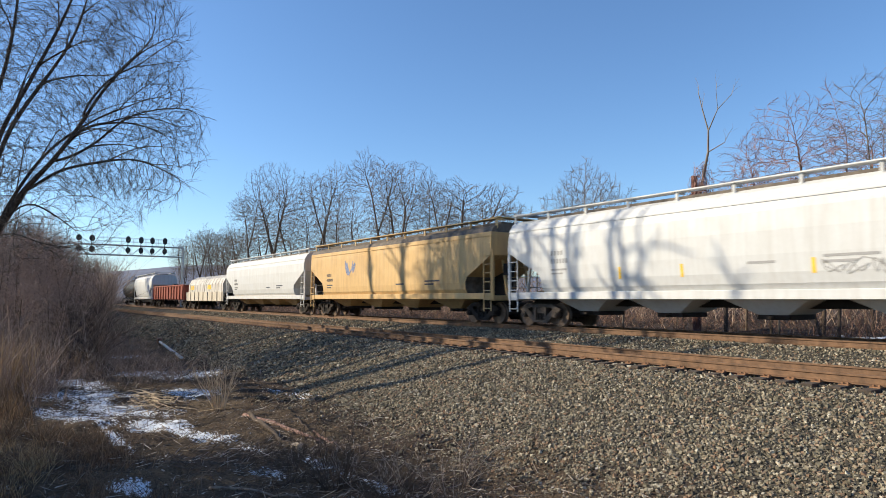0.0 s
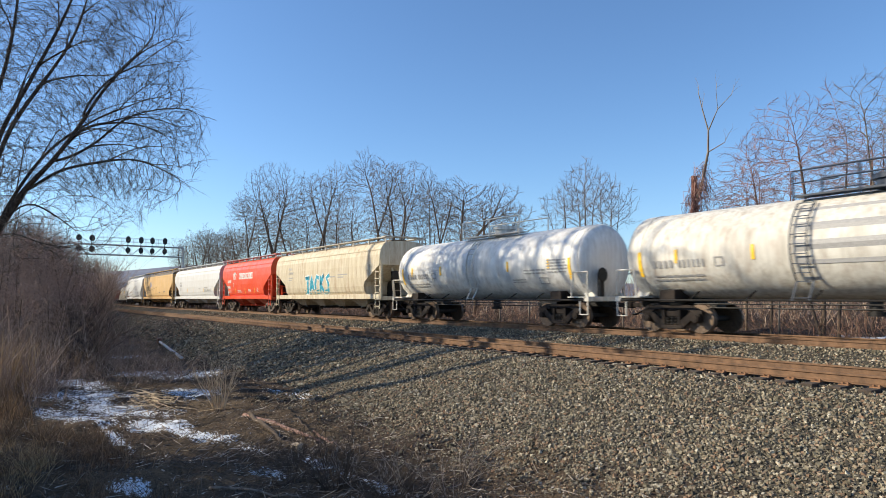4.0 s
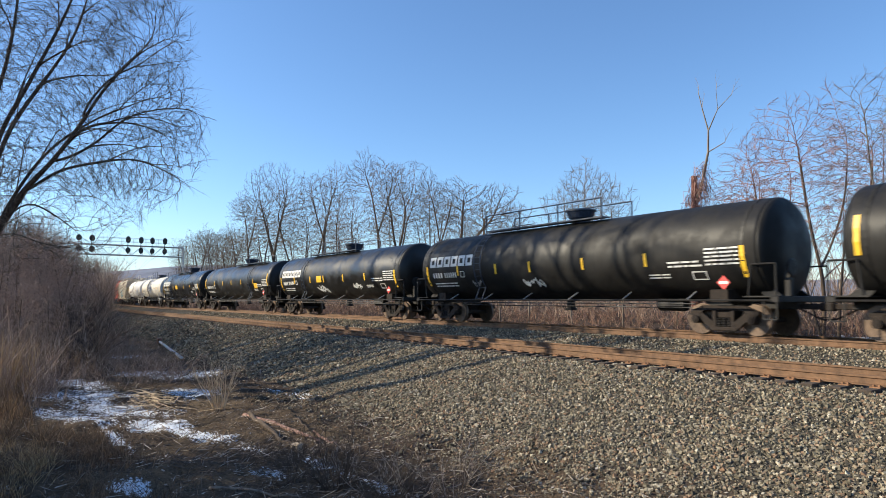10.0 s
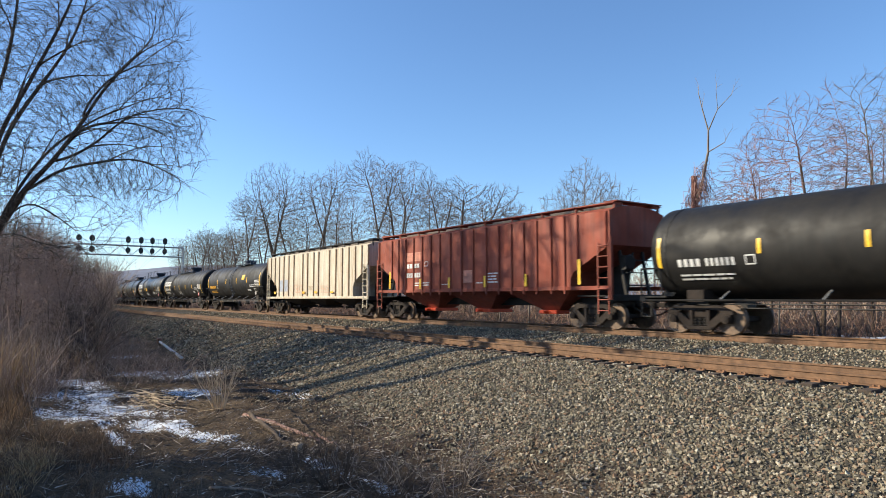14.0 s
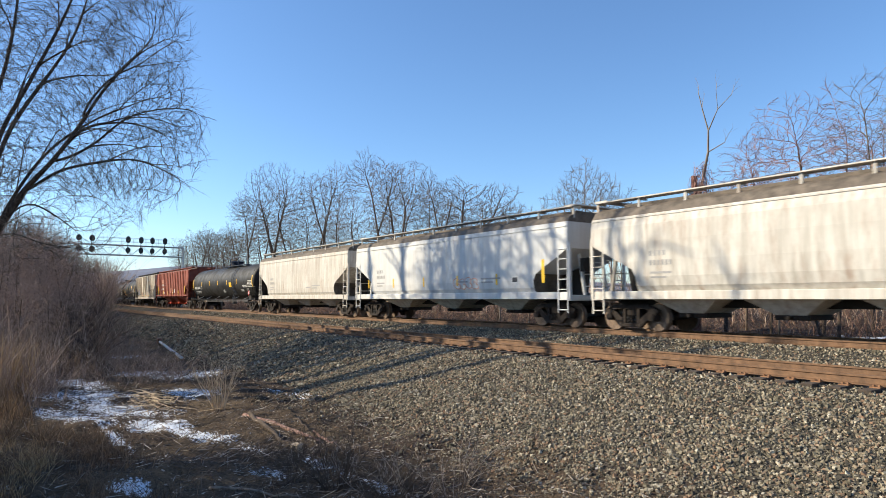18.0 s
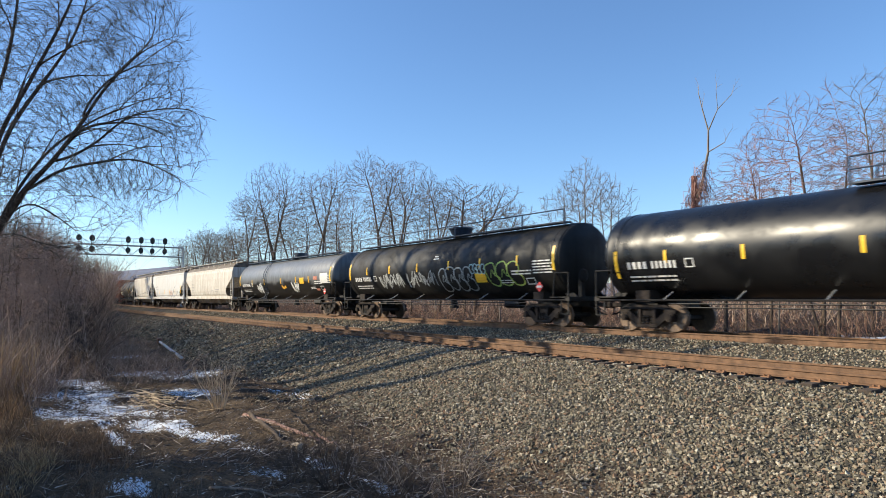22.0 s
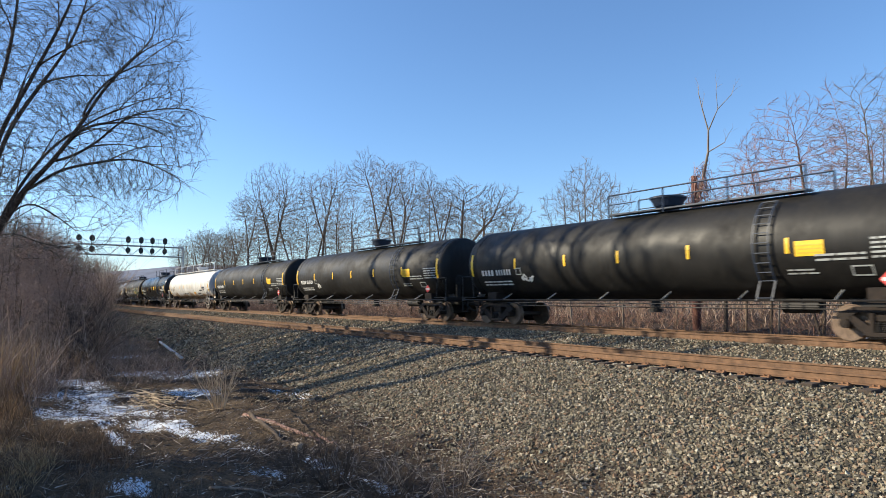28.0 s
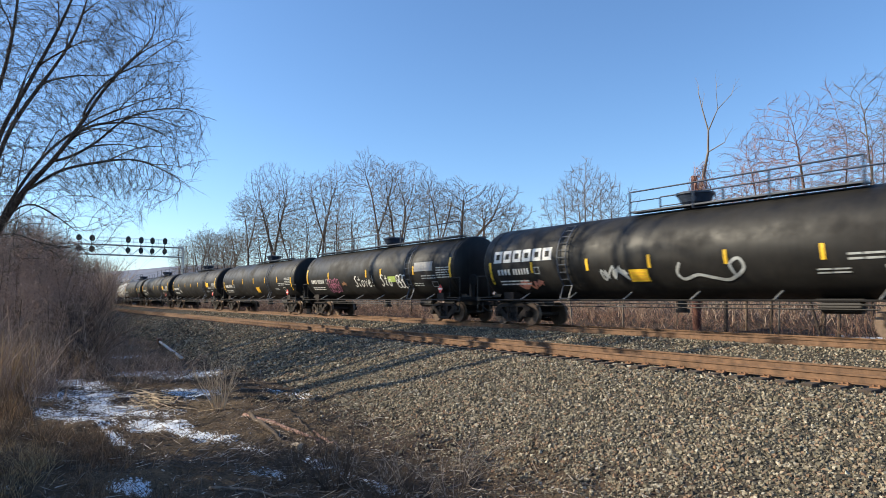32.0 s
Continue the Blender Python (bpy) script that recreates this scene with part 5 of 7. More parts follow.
    mark(c[0], bars([(7.39, 8.5, 2.1, 2.72)], lambda x, z: c[1](x, z) + Vector((0, -0.003, 0))), "white_mark", "patch", "white data panel")
    mark(c[0], bars([(6.36, 6.92, 2.33, 2.55), (6.41, 6.95, 1.63, 1.76)], c[1]), "faded_red", "patch", "pinkish tag")
    mark(c[0], scrawl(21, -4.8, 1.55, 1.25, 0.75, 4, c[1], 0.08), "white_paint", "graffiti", "white scrawl")
    mark(c[0], scrawl(22, 2.57, 1.57, 1.15, 0.65, 4, c[1], 0.09), "white_paint", "graffiti", "white scrawl")
    mark(c[0], scrawl(24, 0.6, 1.75, 0.7, 0.3, 2, c[1], 0.06), "orange_mark", "graffiti", "orange scrawl")
    c = add(tank("black tank car covered with pale graffiti", P[23], "dull_tank", 1.5, "bonnet", (-6.9, 2.1), None, full_rail=True, rail_h=0.5), Z[23])
    tank_marks(c[0], c[1], c[2], "white_mark", 0, (3.55, 1.8), 8, stripe=(-6.36, -3.87, -1.13, 1.59, 3.96, 6.4), sz=2.62, ends=(2.17, 3.09))
    mark(c[0], scrawl(30, -4.9, 1.65, 2.4, 0.75, 7, c[1], 0.05), "gray_paint", "graffiti", "pale gray scrawl")
    mark(c[0], scrawl(31, -2.1, 1.68, 2.5, 0.75, 7, c[1], 0.05), "gray_paint", "graffiti", "pale gray scrawl")
    mark(c[0], bubbles(32, 0.8, 1.5, 2.6, 1.0, 4, c[1], 0.06), "gray_paint", "graffiti", "pale outlined balloon letter")
    mark(c[0], bubbles(33, 3.25, 2.2, 1.05, 0.38, 4, c[1], 0.05), "teal_pale", "graffiti", "pale teal outlined letter")
    mark(c[0], bubbles(34, 4.4, 1.65, 2.2, 0.95, 3, c[1], 0.06), "green_paint", "graffiti", "yellow-green outlined balloon letter")
    mark(c[0], bars([(0.32, 0.76, 2.95, 3.0), (0.4, 0.7, 3.06, 3.11)], c[1]), "white_mark")
    c = add(tank("glossy blue-black tank car with yellow panel", P[24], "blue_tank", 1.5, "bonnet", (-0.8, 5.9), 4.0), Z[24])
    tank_marks(c[0], c[1], c[2], "white_mark", 0, (0.9, 2.22), 9, stripe=(-6.0, -3.4, -0.3, 2.53, 5.11), sz=2.42, ends=(1.77, 2.68))
    c = add(tank("clean white tank car with long white railing", P[25], "stained_tank", 1.46, "bonnet", ladder_x=None, full_rail=True, rail_tone="white_hopper", frame_tone="dirty_tank", gear="gray"), Z[25])
    stripes(c[0], c[1], c[2], (-6.0, -3.33, -1.44, 1.37, 5.64), 2.15, 2.5, 0.10)
    stripes(c[0], c[1], c[2], (-8.15, 8.15), 1.7, 2.52, 0.16)
    mark(c[0], bars([(2.22, 2.93, 1.56, 1.79)], c[1]), "orange_mark", "yellow_panel", "dirty yellow panel")
    mark(c[0], bars([(5.89, 6.78, 2.12, 2.29), (6.11, 6.45, 1.93, 2.09), (4.71, 5.67, 1.87, 2.0), (3.73, 4.79, 1.60, 1.70), (3.74, 5.08, 1.42, 1.50), (6.99, 7.34, 1.6, 1.78)], c[1]), "dark_mark")
    mark(c[0], bars(lines(random.Random(4), -7.4, -5.6, 2.05, 2.3, 2), c[1]), "gray_mark")
    mark(c[0], scrawl(44, -2.1, 1.57, 1.9, 0.18, 6, c[1], 0.03), "dark_mark", "graffiti", "small dark scrawl")
    for k in range(26, 32):
        label, tone, lad, walk_x, nm, pan = [
            ("black tank car with yellow stripes and panel", "dull_tank", 4.56, (-1.4, 6.1), 0, (5.39, 2.2)),
            ("black tank car with pale scrawl near one end", "dull_tank", 4.5, (-1.4, 6.0), 0, (5.4, 2.2)),
            ("black tank car with yellow panel and red placard", "dull_tank", 4.67, (-1.3, 5.6), 0, (5.55, 2.2)),
            ("dull black tank car with low yellow panel", "dull_tank", 3.4, (-1.6, 6.0), 0, (0.4, 1.60)),
            ("dull black tank car with white and pink graffiti", "dull_tank", 4.6, (-8.4, 8.4), 0, None),
            ("dull black tank car with white name and long scrawl", "dull_tank", -4.0, (-1.4, 6.0), 3.5, (-1.04, 1.66))][k - 26]
        c = add(tank(label, P[k], tone, 1.5, "bonnet", walk_x, lad, full_rail=k == 30), Z[k])
        st = {29: (-5.33, -2.67, 0.04, 2.7, 5.3), 30: (-4.94, 0.05, 1.73, 5.05), 31: (-5.74, -2.85, -0.18, 2.5, 5.2)}.get(k, (-5.67, -2.9, -0.4, 2.33, 5.35))
        tank_marks(c[0], c[1], c[2], "white_mark", nm, pan, 11 + k, stripe=st, sz=2.3 if k == 31 else 2.5, ends=(1.7, 2.6) if k in (29, 31) else (2.05, 3.0), faint="gray_paint")
        if k in (27, 28):
            mark(c[0], scrawl(40 + k, -5.4, 1.78, 0.65, 0.28, 2, c[1], 0.07), "white_paint", "graffiti", "white scrawl")
        if k == 30:
            mark(c[0], bubbles(41, -5.15, 1.55, 1.6, 0.72, 5, c[1], 0.032), "pink_paint", "graffiti", "pink outlined balloon letter")
            mark(c[0], scrawl(45, -3.1, 1.85, 0.5, 0.3, 3, c[1], 0.06), "plate", "graffiti", "orange-brown smudge")
            for x0, text in ((-1.45, "Stove!"), (1.65, "Sto")):
                hand(c[0], c[1], x0, 1.78, text)
            mark(c[0], bubbles(42, 3.35, 1.68, 0.95, 0.62, 3, c[1], 0.06), "white_paint", "graffiti", "white spray-painted tag")
            mark(c[0], bars([(2.46, 3.24, 1.98, 2.27)], c[1]), "green_paint", "yellow_panel", "dirty olive-yellow panel")
            # lighter gray rectangle on the upper shell
            mark(c[0], bars([(5.16, 6.8, 2.44, 2.88)], c[1]), "gray_mark", "patch", "gray paint patch")
        if k == 31:
            mark(c[0], scrawl(47, -2.15, 1.75, 1.0, 0.45, 3, c[1], 0.07), "gray_paint", "graffiti", "white scrawl")
            bm = bmesh.new()
            stroke(bm, curve([(0.95, 2.2), (0.80, 1.9), (1.0, 1.7), (1.5, 1.82), (2.0, 1.72), (2.5, 1.66), (3.0, 1.95), (2.9, 2.25), (2.6, 2.1), (2.7, 1.8)], 4), 0.09, c[1])
            mark(c[0], bm, "gray_paint", "graffiti", "long pale scrawl")
            mark(c[0], scrawl(48, -6.8, 1.5, 1.6, 0.4, 4, c[1], 0.08), "faded_red", "graffiti", "faded reddish scrawl")


build_train()


# ---- vegetation ----
class Growth:
    """Collects the tapered segments of a bare tree, by order of branching."""

    def __init__(self, seed, least=0.003, thin=1.0):
        self.thin = thin
        self.r = random.Random(seed)
        self.least = least
        self.seg = {}

    def jitter(self, k):
        return Vector((self.r.uniform(-k, k), self.r.uniform(-k, k), self.r.uniform(-k, k)))

    def limb(self, p, d, length, radius, level, plan, up=0.05, wander=0.16, tip=0.25, droop=0.0):
        r = self.r
        p, d = Vector(p), Vector(d).normalized()
        last = level >= len(plan)
        n = 2 if last else max(3, 7 - level)
        stops = []
        a = radius
        for i in range(n):
            d = (d + self.jitter(wander) + Vector((0, 0, up))).normalized()
            q = p + d * (length / n)
            b = radius * (1 - (1 - tip) * (i + 1) / n)
            self.seg.setdefault(level, []).append((*p, *q, a, b))
            stops.append((p.copy(), q.copy(), d.copy(), b))
            p, a = q, b
        if last:
            return
        count, shrink, angle, start = plan[level]
        for k in range(count):
            f = start + (1 - start) * (k + r.uniform(0.1, 0.9)) / count
            i = min(n - 1, int(f * n))
            pp, qq, dd, bb = stops[i]
            at = pp.lerp(qq, f * n - i)
            side = dd.cross(self.jitter(1.0)).normalized()
            ang = radians(angle * r.uniform(0.65, 1.3))
            nd = dd * math.cos(ang) + side * math.sin(ang)
            ln = length * shrink * r.uniform(0.65, 1.25) * (1.15 - 0.45 * f)
            self.limb(at, nd, ln, max(self.least, bb * self.thin * r.uniform(0.5, 0.72)), level + 1, plan, up * 0.8 - droop, wander * 1.12, 0.3, droop)


def tree_parts(g, split, owner, tones, thick=1.0):
    """Meshes for trunk, branches and twigs under the owner."""
    groups = (("trunk", range(0, split[0]), 8), ("bough_frame", range(split[0], split[1]), 5), ("crown", range(split[1], 9), 3))
    made = []
    for name, levels, sides in groups:
        seg = [s for k in levels for s in g.seg.get(k, [])]
        if not seg:
            continue
        v, f = tubes(seg, sides)
        ob = fast_mesh(name, v, f, tones[min(2, len(made))], sides > 3)
        ob.parent = owner
        made.append(ob)
    return made


def colonise(points, start, parents, step, reach, kill, turns, lift=0.0, keep_on=0.35, seed=0):
    """Grows a branching skeleton from the start nodes towards a cloud of points, each of which feeds its nearest node."""
    rr = np.random.RandomState(seed)
    pos, par = [np.array(p, float) for p in start], list(parents)
    pts = np.array(points, float)
    near, dist = np.zeros(len(pts), int), np.full(len(pts), 1e9)
    fresh, kids = list(range(len(pos))), {}
    for _ in range(turns):
        new_pos = np.array([pos[i] for i in fresh])
        d = (new_pos ** 2).sum(1)[None] - 2 * pts @ new_pos.T
        j = d.argmin(1)
        dj = np.linalg.norm(pts - new_pos[j], axis=1)
        better = dj < dist
        near = np.where(better, np.array(fresh)[j], near)
        dist = np.where(better, dj, dist)
        stay = dist > kill
        pts, near, dist = pts[stay], near[stay], dist[stay]
        pull = dist < reach
        if not pull.any():
            break
        fresh = []
        for i in np.unique(near[pull]):
            if len(kids.get(i, ())) > 3:
                continue
            v = pts[pull & (near == i)] - pos[i]
            v = (v / np.linalg.norm(v, axis=1)[:, None]).mean(0)
            if par[i] >= 0:
                back = pos[i] - pos[par[i]]
                v = v + keep_on * back / (np.linalg.norm(back) + 1e-9)
            v = v + rr.normal(0, 0.10, 3) + np.array([0, 0, lift])
            q = pos[i] + step * v / (np.linalg.norm(v) + 1e-9)
            if any(np.linalg.norm(pos[c] - q) < 0.35 * step for c in kids.get(i, ())):
                continue
            kids.setdefault(i, []).append(len(pos))
            fresh.append(len(pos))
            pos.append(q)
            par.append(i)
        if not fresh:
            break
    return np.array(pos), np.array(par)


def grown_tree(owner, pos, par, tones, tip, power=2.4, twigs=2, twig=0.5, droop=0.0, seed=0, most=0.35, fine=0.03, spread=0.36):
    """Trunk, boughs and crown meshes of a skeleton: thickness from the twigs carried, smoothed, with fine shoots at the ends."""
    rr = np.random.RandomState(seed)
    n = len(pos)
    load, main, heavy = np.zeros(n), np.full(n, -1), np.zeros(n)
    for i in range(n - 1, -1, -1):
        load[i] = load[i] if load[i] > 0 else 1.0
        p = par[i]
        if p >= 0:
            load[p] += load[i]
            if load[i] > heavy[p]:
                heavy[p], main[p] = load[i], i
    rad = np.minimum(tip * load ** (1 / power), most)
    for _ in range(2):
        q = pos.copy()
        ok = (par >= 0) & (main >= 0)
        q[ok] = 0.5 * pos[ok] + 0.25 * (pos[par[ok]] + pos[main[ok]])
        pos = q
    onto = np.where(par >= 0)[0]
    seg = np.concatenate([pos[par[onto]], pos[onto], np.minimum(rad[par[onto]], rad[onto] * 1.5)[:, None], rad[onto][:, None]], 1)
    stem = np.zeros(n, bool)
    i = 0
    while i >= 0 and (rad[i] > 0.45 * rad[0] or i == 0):
        stem[i] = True
        i = main[i]
    is_stem, big = stem[onto], rad[onto] > fine
    # shoots
    ends = np.where((load < 4) & (par >= 0))[0]
    ends = np.repeat(ends, twigs)
    way = pos[ends] - pos[par[ends]]
    way = way / (np.linalg.norm(way, axis=1)[:, None] + 1e-9)
    a = pos[ends]
    shoots = []
    ln = twig * rr.uniform(0.4, 1.2, len(ends))
    thick = np.full(len(ends), tip)
    way = way + rr.normal(0, spread, way.shape)
    for k in range(2):
        way = way + rr.normal(0, 0.12, way.shape) - np.array([0, 0, droop])
        way = way / (np.linalg.norm(way, axis=1)[:, None] + 1e-9)
        b = a + way * (ln / 2)[:, None]
        shoots.append(np.concatenate([a, b, thick[:, None], thick[:, None] * 0.72], 1))
        a, thick = b, thick * 0.72
    # each bough that leaves the trunk is a part
    root = np.arange(n)
    for i in range(1, n):
        if par[i] >= 0 and not stem[par[i]]:
            root[i] = root[par[i]]
    limb_of = np.where(~is_stem & big, root[onto], -1)
    groups = [("trunk", seg[is_stem], 8, tones[0])]
    loose = ~is_stem & ~big
    for b in np.unique(limb_of[limb_of >= 0]):
        mine = limb_of == b
        if mine.sum() < 6:
            loose = loose | mine
        else:
            groups.append(("bough", seg[mine], 5, tones[0]))
    groups.append(("crown", np.concatenate([seg[loose]] + shoots), 3, tones[1]))
    for name, part_seg, sides, tone in groups:
        if len(part_seg):
            v, f = tubes(part_seg, sides)
            fast_mesh(name, v, f, tone, sides > 3).parent = owner
    return owner


def along(pts, step):
    """Points at even steps on a smooth line through pts."""
    p = [Vector(q) for q in pts]
    p = [p[0] * 2 - p[1]] + p + [p[-1] * 2 - p[-2]]
    fine = []
    for a, b, c, d in zip(p, p[1:], p[2:], p[3:]):
        for k in range(12):
            t = k / 12
            fine.append(0.5 * (2 * b + (c - a) * t + (2 * a - 5 * b + 4 * c - d) * t * t + (3 * b - a - 3 * c + d) * t ** 3))
    fine.append(p[-2])
    out, left = [fine[0]], step
    for a, b in zip(fine, fine[1:]):
        left -= (b - a).length
        if left <= 0:
            out.append(b)
            left = step
    return out


def leaning_tree():
    """The big bare tree whose limbs reach out over the ditch."""
    owner = thing("bare_tree", "large bare tree with leaning limbs and fine gray twigs", "tree")
    start, parents = [Vector((0.0, 0.0, -2.4))], [-1]

    def limb(pts, depth, bow, step=0.45):
        """pts: metres to the side and up; depth: how far back the limb's end lies."""
        line = along([(a, depth * (k / len(pts)) ** 1.2 + bow * math.sin(3.0 * k / len(pts)), b) for k, (a, b) in enumerate(pts)], step)
        at = min(range(len(start)), key=lambda i: (start[i] - line[0]).length)
        for p in line:
            if (p - start[at]).length > 0.05:
                parents.append(at)
                at = len(start)
                start.append(p)

    limb([(0.0, -2.0), (0.0, 0.0), (0.25, 1.6), (0.8, 3.1), (1.6, 4.7), (2.4, 5.9), (3.7, 7.5), (4.8, 9.1), (5.8, 10.8), (7.1, 12.3), (8.2, 13.6)], 0.5, 0.0)
    limb([(0.8, 3.1), (1.7, 5.6), (3.1, 8.0), (4.9, 9.5), (6.1, 10.2), (7.3, 10.8), (8.7, 11.3), (9.7, 11.5)], 2.2, 0.5)
    limb([(2.4, 5.9), (3.9, 7.2), (4.8, 8.1), (5.8, 8.7), (7.2, 8.8), (8.3, 8.7), (9.5, 8.2), (10.4, 7.8)], -1.4, -0.5)
    limb([(2.4, 5.7), (3.9, 6.9), (5.4, 7.3), (6.9, 7.6), (8.2, 7.2), (9.2, 6.6), (10.2, 6.0)], 1.6, 0.4)
    limb([(0.6, 2.8), (0.7, 5.6), (1.6, 8.6), (2.6, 10.1), (3.5, 11.5), (4.5, 13.2), (5.3, 14.8), (5.9, 17.0), (6.2, 19.6)], -2.0, -0.3)
    limb([(0.7, 5.6), (1.1, 8.2), (1.7, 10.0), (2.4, 11.5), (3.3, 13.4), (3.7, 15.0), (4.1, 17.8), (4.2, 20.8)], 2.6, 0.4)
    limb([(0.3, 1.8), (0.2, 5.2), (0.6, 9.2), (1.3, 11.7), (1.8, 14.6), (2.0, 18.0), (1.9, 21.2)], -1.0, 0.3)
    limb([(0.2, 5.2), (-0.6, 9.4), (-0.7, 14.0), (-0.6, 18.2), (-0.4, 21.0)], 1.5, 0.0)
    limb([(0.2, 1.4), (-0.9, 4.6), (-2.1, 8.5), (-3.0, 12.5), (-3.4, 15.5)], 1.0, 0.5)
    limb([(1.3, 4.2), (2.5, 5.3), (3.6, 4.9), (4.7, 4.2), (5.6, 3.5)], -0.8, 0.3, 0.35)
    limb([(1.0, 3.6), (2.0, 3.9), (3.2, 3.4), (4.6, 3.2), (5.8, 3.0)], 0.9, -0.2, 0.35)
    limb([(4.9, 9.5), (6.0, 11.3), (7.0, 12.0), (8.2, 12.3), (9.4, 12.6)], 1.2, 0.3)
    limb([(3.9, 7.2), (5.4, 8.0), (6.8, 9.4), (8.2, 9.9), (9.6, 10.0), (10.6, 9.6)], 0.6, 0.3)
    r = random.Random(21)
    # side limbs that sweep out along their limb and droop at the ends
    for i in range(14, len(start), 4):
        p, q = start[i], start[parents[i]]
        d = (p - q).normalized()
        if p.z < 3.4 or (p.z < 5.5 and p.x > 2) or p.x > 8.2:
            continue
        side = d.cross(Vector((r.uniform(-0.5, 0.5), r.choice((-1, 1)), r.uniform(-0.5, 0.5)))).normalized()
        d = (d + side * r.uniform(0.25, 0.6) + Vector((0.15, 0, 0))).normalized()
        at, n = i, r.randrange(4, 11)
        for k in range(n):
            d = (d + Vector((r.uniform(-0.09, 0.09), r.uniform(-0.12, 0.12), r.uniform(-0.09, 0.09) - 0.05))).normalized()
            if start[at].x > 9.0:
                break
            parents.append(at)
            at = len(start)
            start.append(start[parents[-1]] + d * 0.32)
    cloud = []
    while len(cloud) < 9500:
        z = r.uniform(2.8, 21.5)
        edge = float(np.interp(z, [2.8, 4.0, 6.0, 7.8, 9.0, 11.0, 13.0, 14.6, 18.5, 21.5], [5.4, 6.4, 9.6, 10.5, 10.6, 9.6, 9.6, 9.4, 7.4, 4.0]))
        back = float(np.interp(z, [2.8, 5.0, 8.0, 18.5, 21.5], [0.5, -1.0, -4.0, -5.5, -3.0]))
        x = back + (edge - back) * r.random() ** 0.8
        if z < 5.8 and r.random() < 0.86 or z > 15.5 and r.random() < 0.9:
            continue
        y = r.uniform(-3.4, 3.6) * (0.35 + 0.65 * math.sin(3.14 * min(1, max(0, (x - back) / (edge - back)))))
        cloud.append((x, y, z))
    pos, par = colonise(cloud, start, parents, 0.24, 1.6, 0.30, 60, -0.04, 1.0, 4)
    grown_tree(owner, pos, par, (M["bark"], M["bark_mid"]), 0.0064, 2.08, 2, 0.85, 0.12, 6, 0.30, 0.035, 0.26)
    return owner


# the tree's own side points along the picture's width
TREE_TURN = 34.87
big_tree = leaning_tree()
big_tree.matrix_basis = pose(-37.35, -0.87, 0.27, 0, 0, TREE_TURN + 20.26)


def crown_cloud(n, centre, size, seed, hollow=0.55, base=-0.75):
    """Points in an egg-shaped crown, denser towards its skin."""
    rr = np.random.RandomState(seed)
    v = rr.normal(0, 1, (n * 2, 3))
    v /= np.linalg.norm(v, axis=1)[:, None]
    v = v[v[:, 2] > base][:n]
    d = hollow + (1 - hollow) * rr.uniform(0, 1, (len(v), 1)) ** 0.7
    lumps = 1 + 0.14 * np.sin(v[:, :1] * 5 + seed) * np.cos(v[:, 1:2] * 4 + 2 * seed) + 0.10 * np.sin(v[:, 2:] * 9 + seed)
    return v * d * lumps * np.array(size) + np.array(centre)


def tree_kind(name, label, group, stems_, clouds, tones, tip, step=0.34, seed=0, twig=0.55, power=2.3, droop=0.0, lift=0.04, most=0.4, shoots=2):
    """A bare tree from stem lines and crown clouds."""
    owner = thing(name, label, "tree", group)
    start, parents = [Vector((0, 0, -0.3))], [-1]
    for line in stems_:
        pts = along(line, 0.5)
        at = min(range(len(start)), key=lambda i: (start[i] - pts[0]).length)
        for p in pts:
            if (p - start[at]).length > 0.05:
                parents.append(at)
                at = len(start)
                start.append(p)
    cloud = np.concatenate([crown_cloud(*c) for c in clouds])
    pos, par = colonise(cloud, start, parents, step, 5.0, step * 1.35, 70, lift, 0.75, seed)
    return grown_tree(owner, pos, par, tones, tip, power, shoots, twig, droop, seed, most)


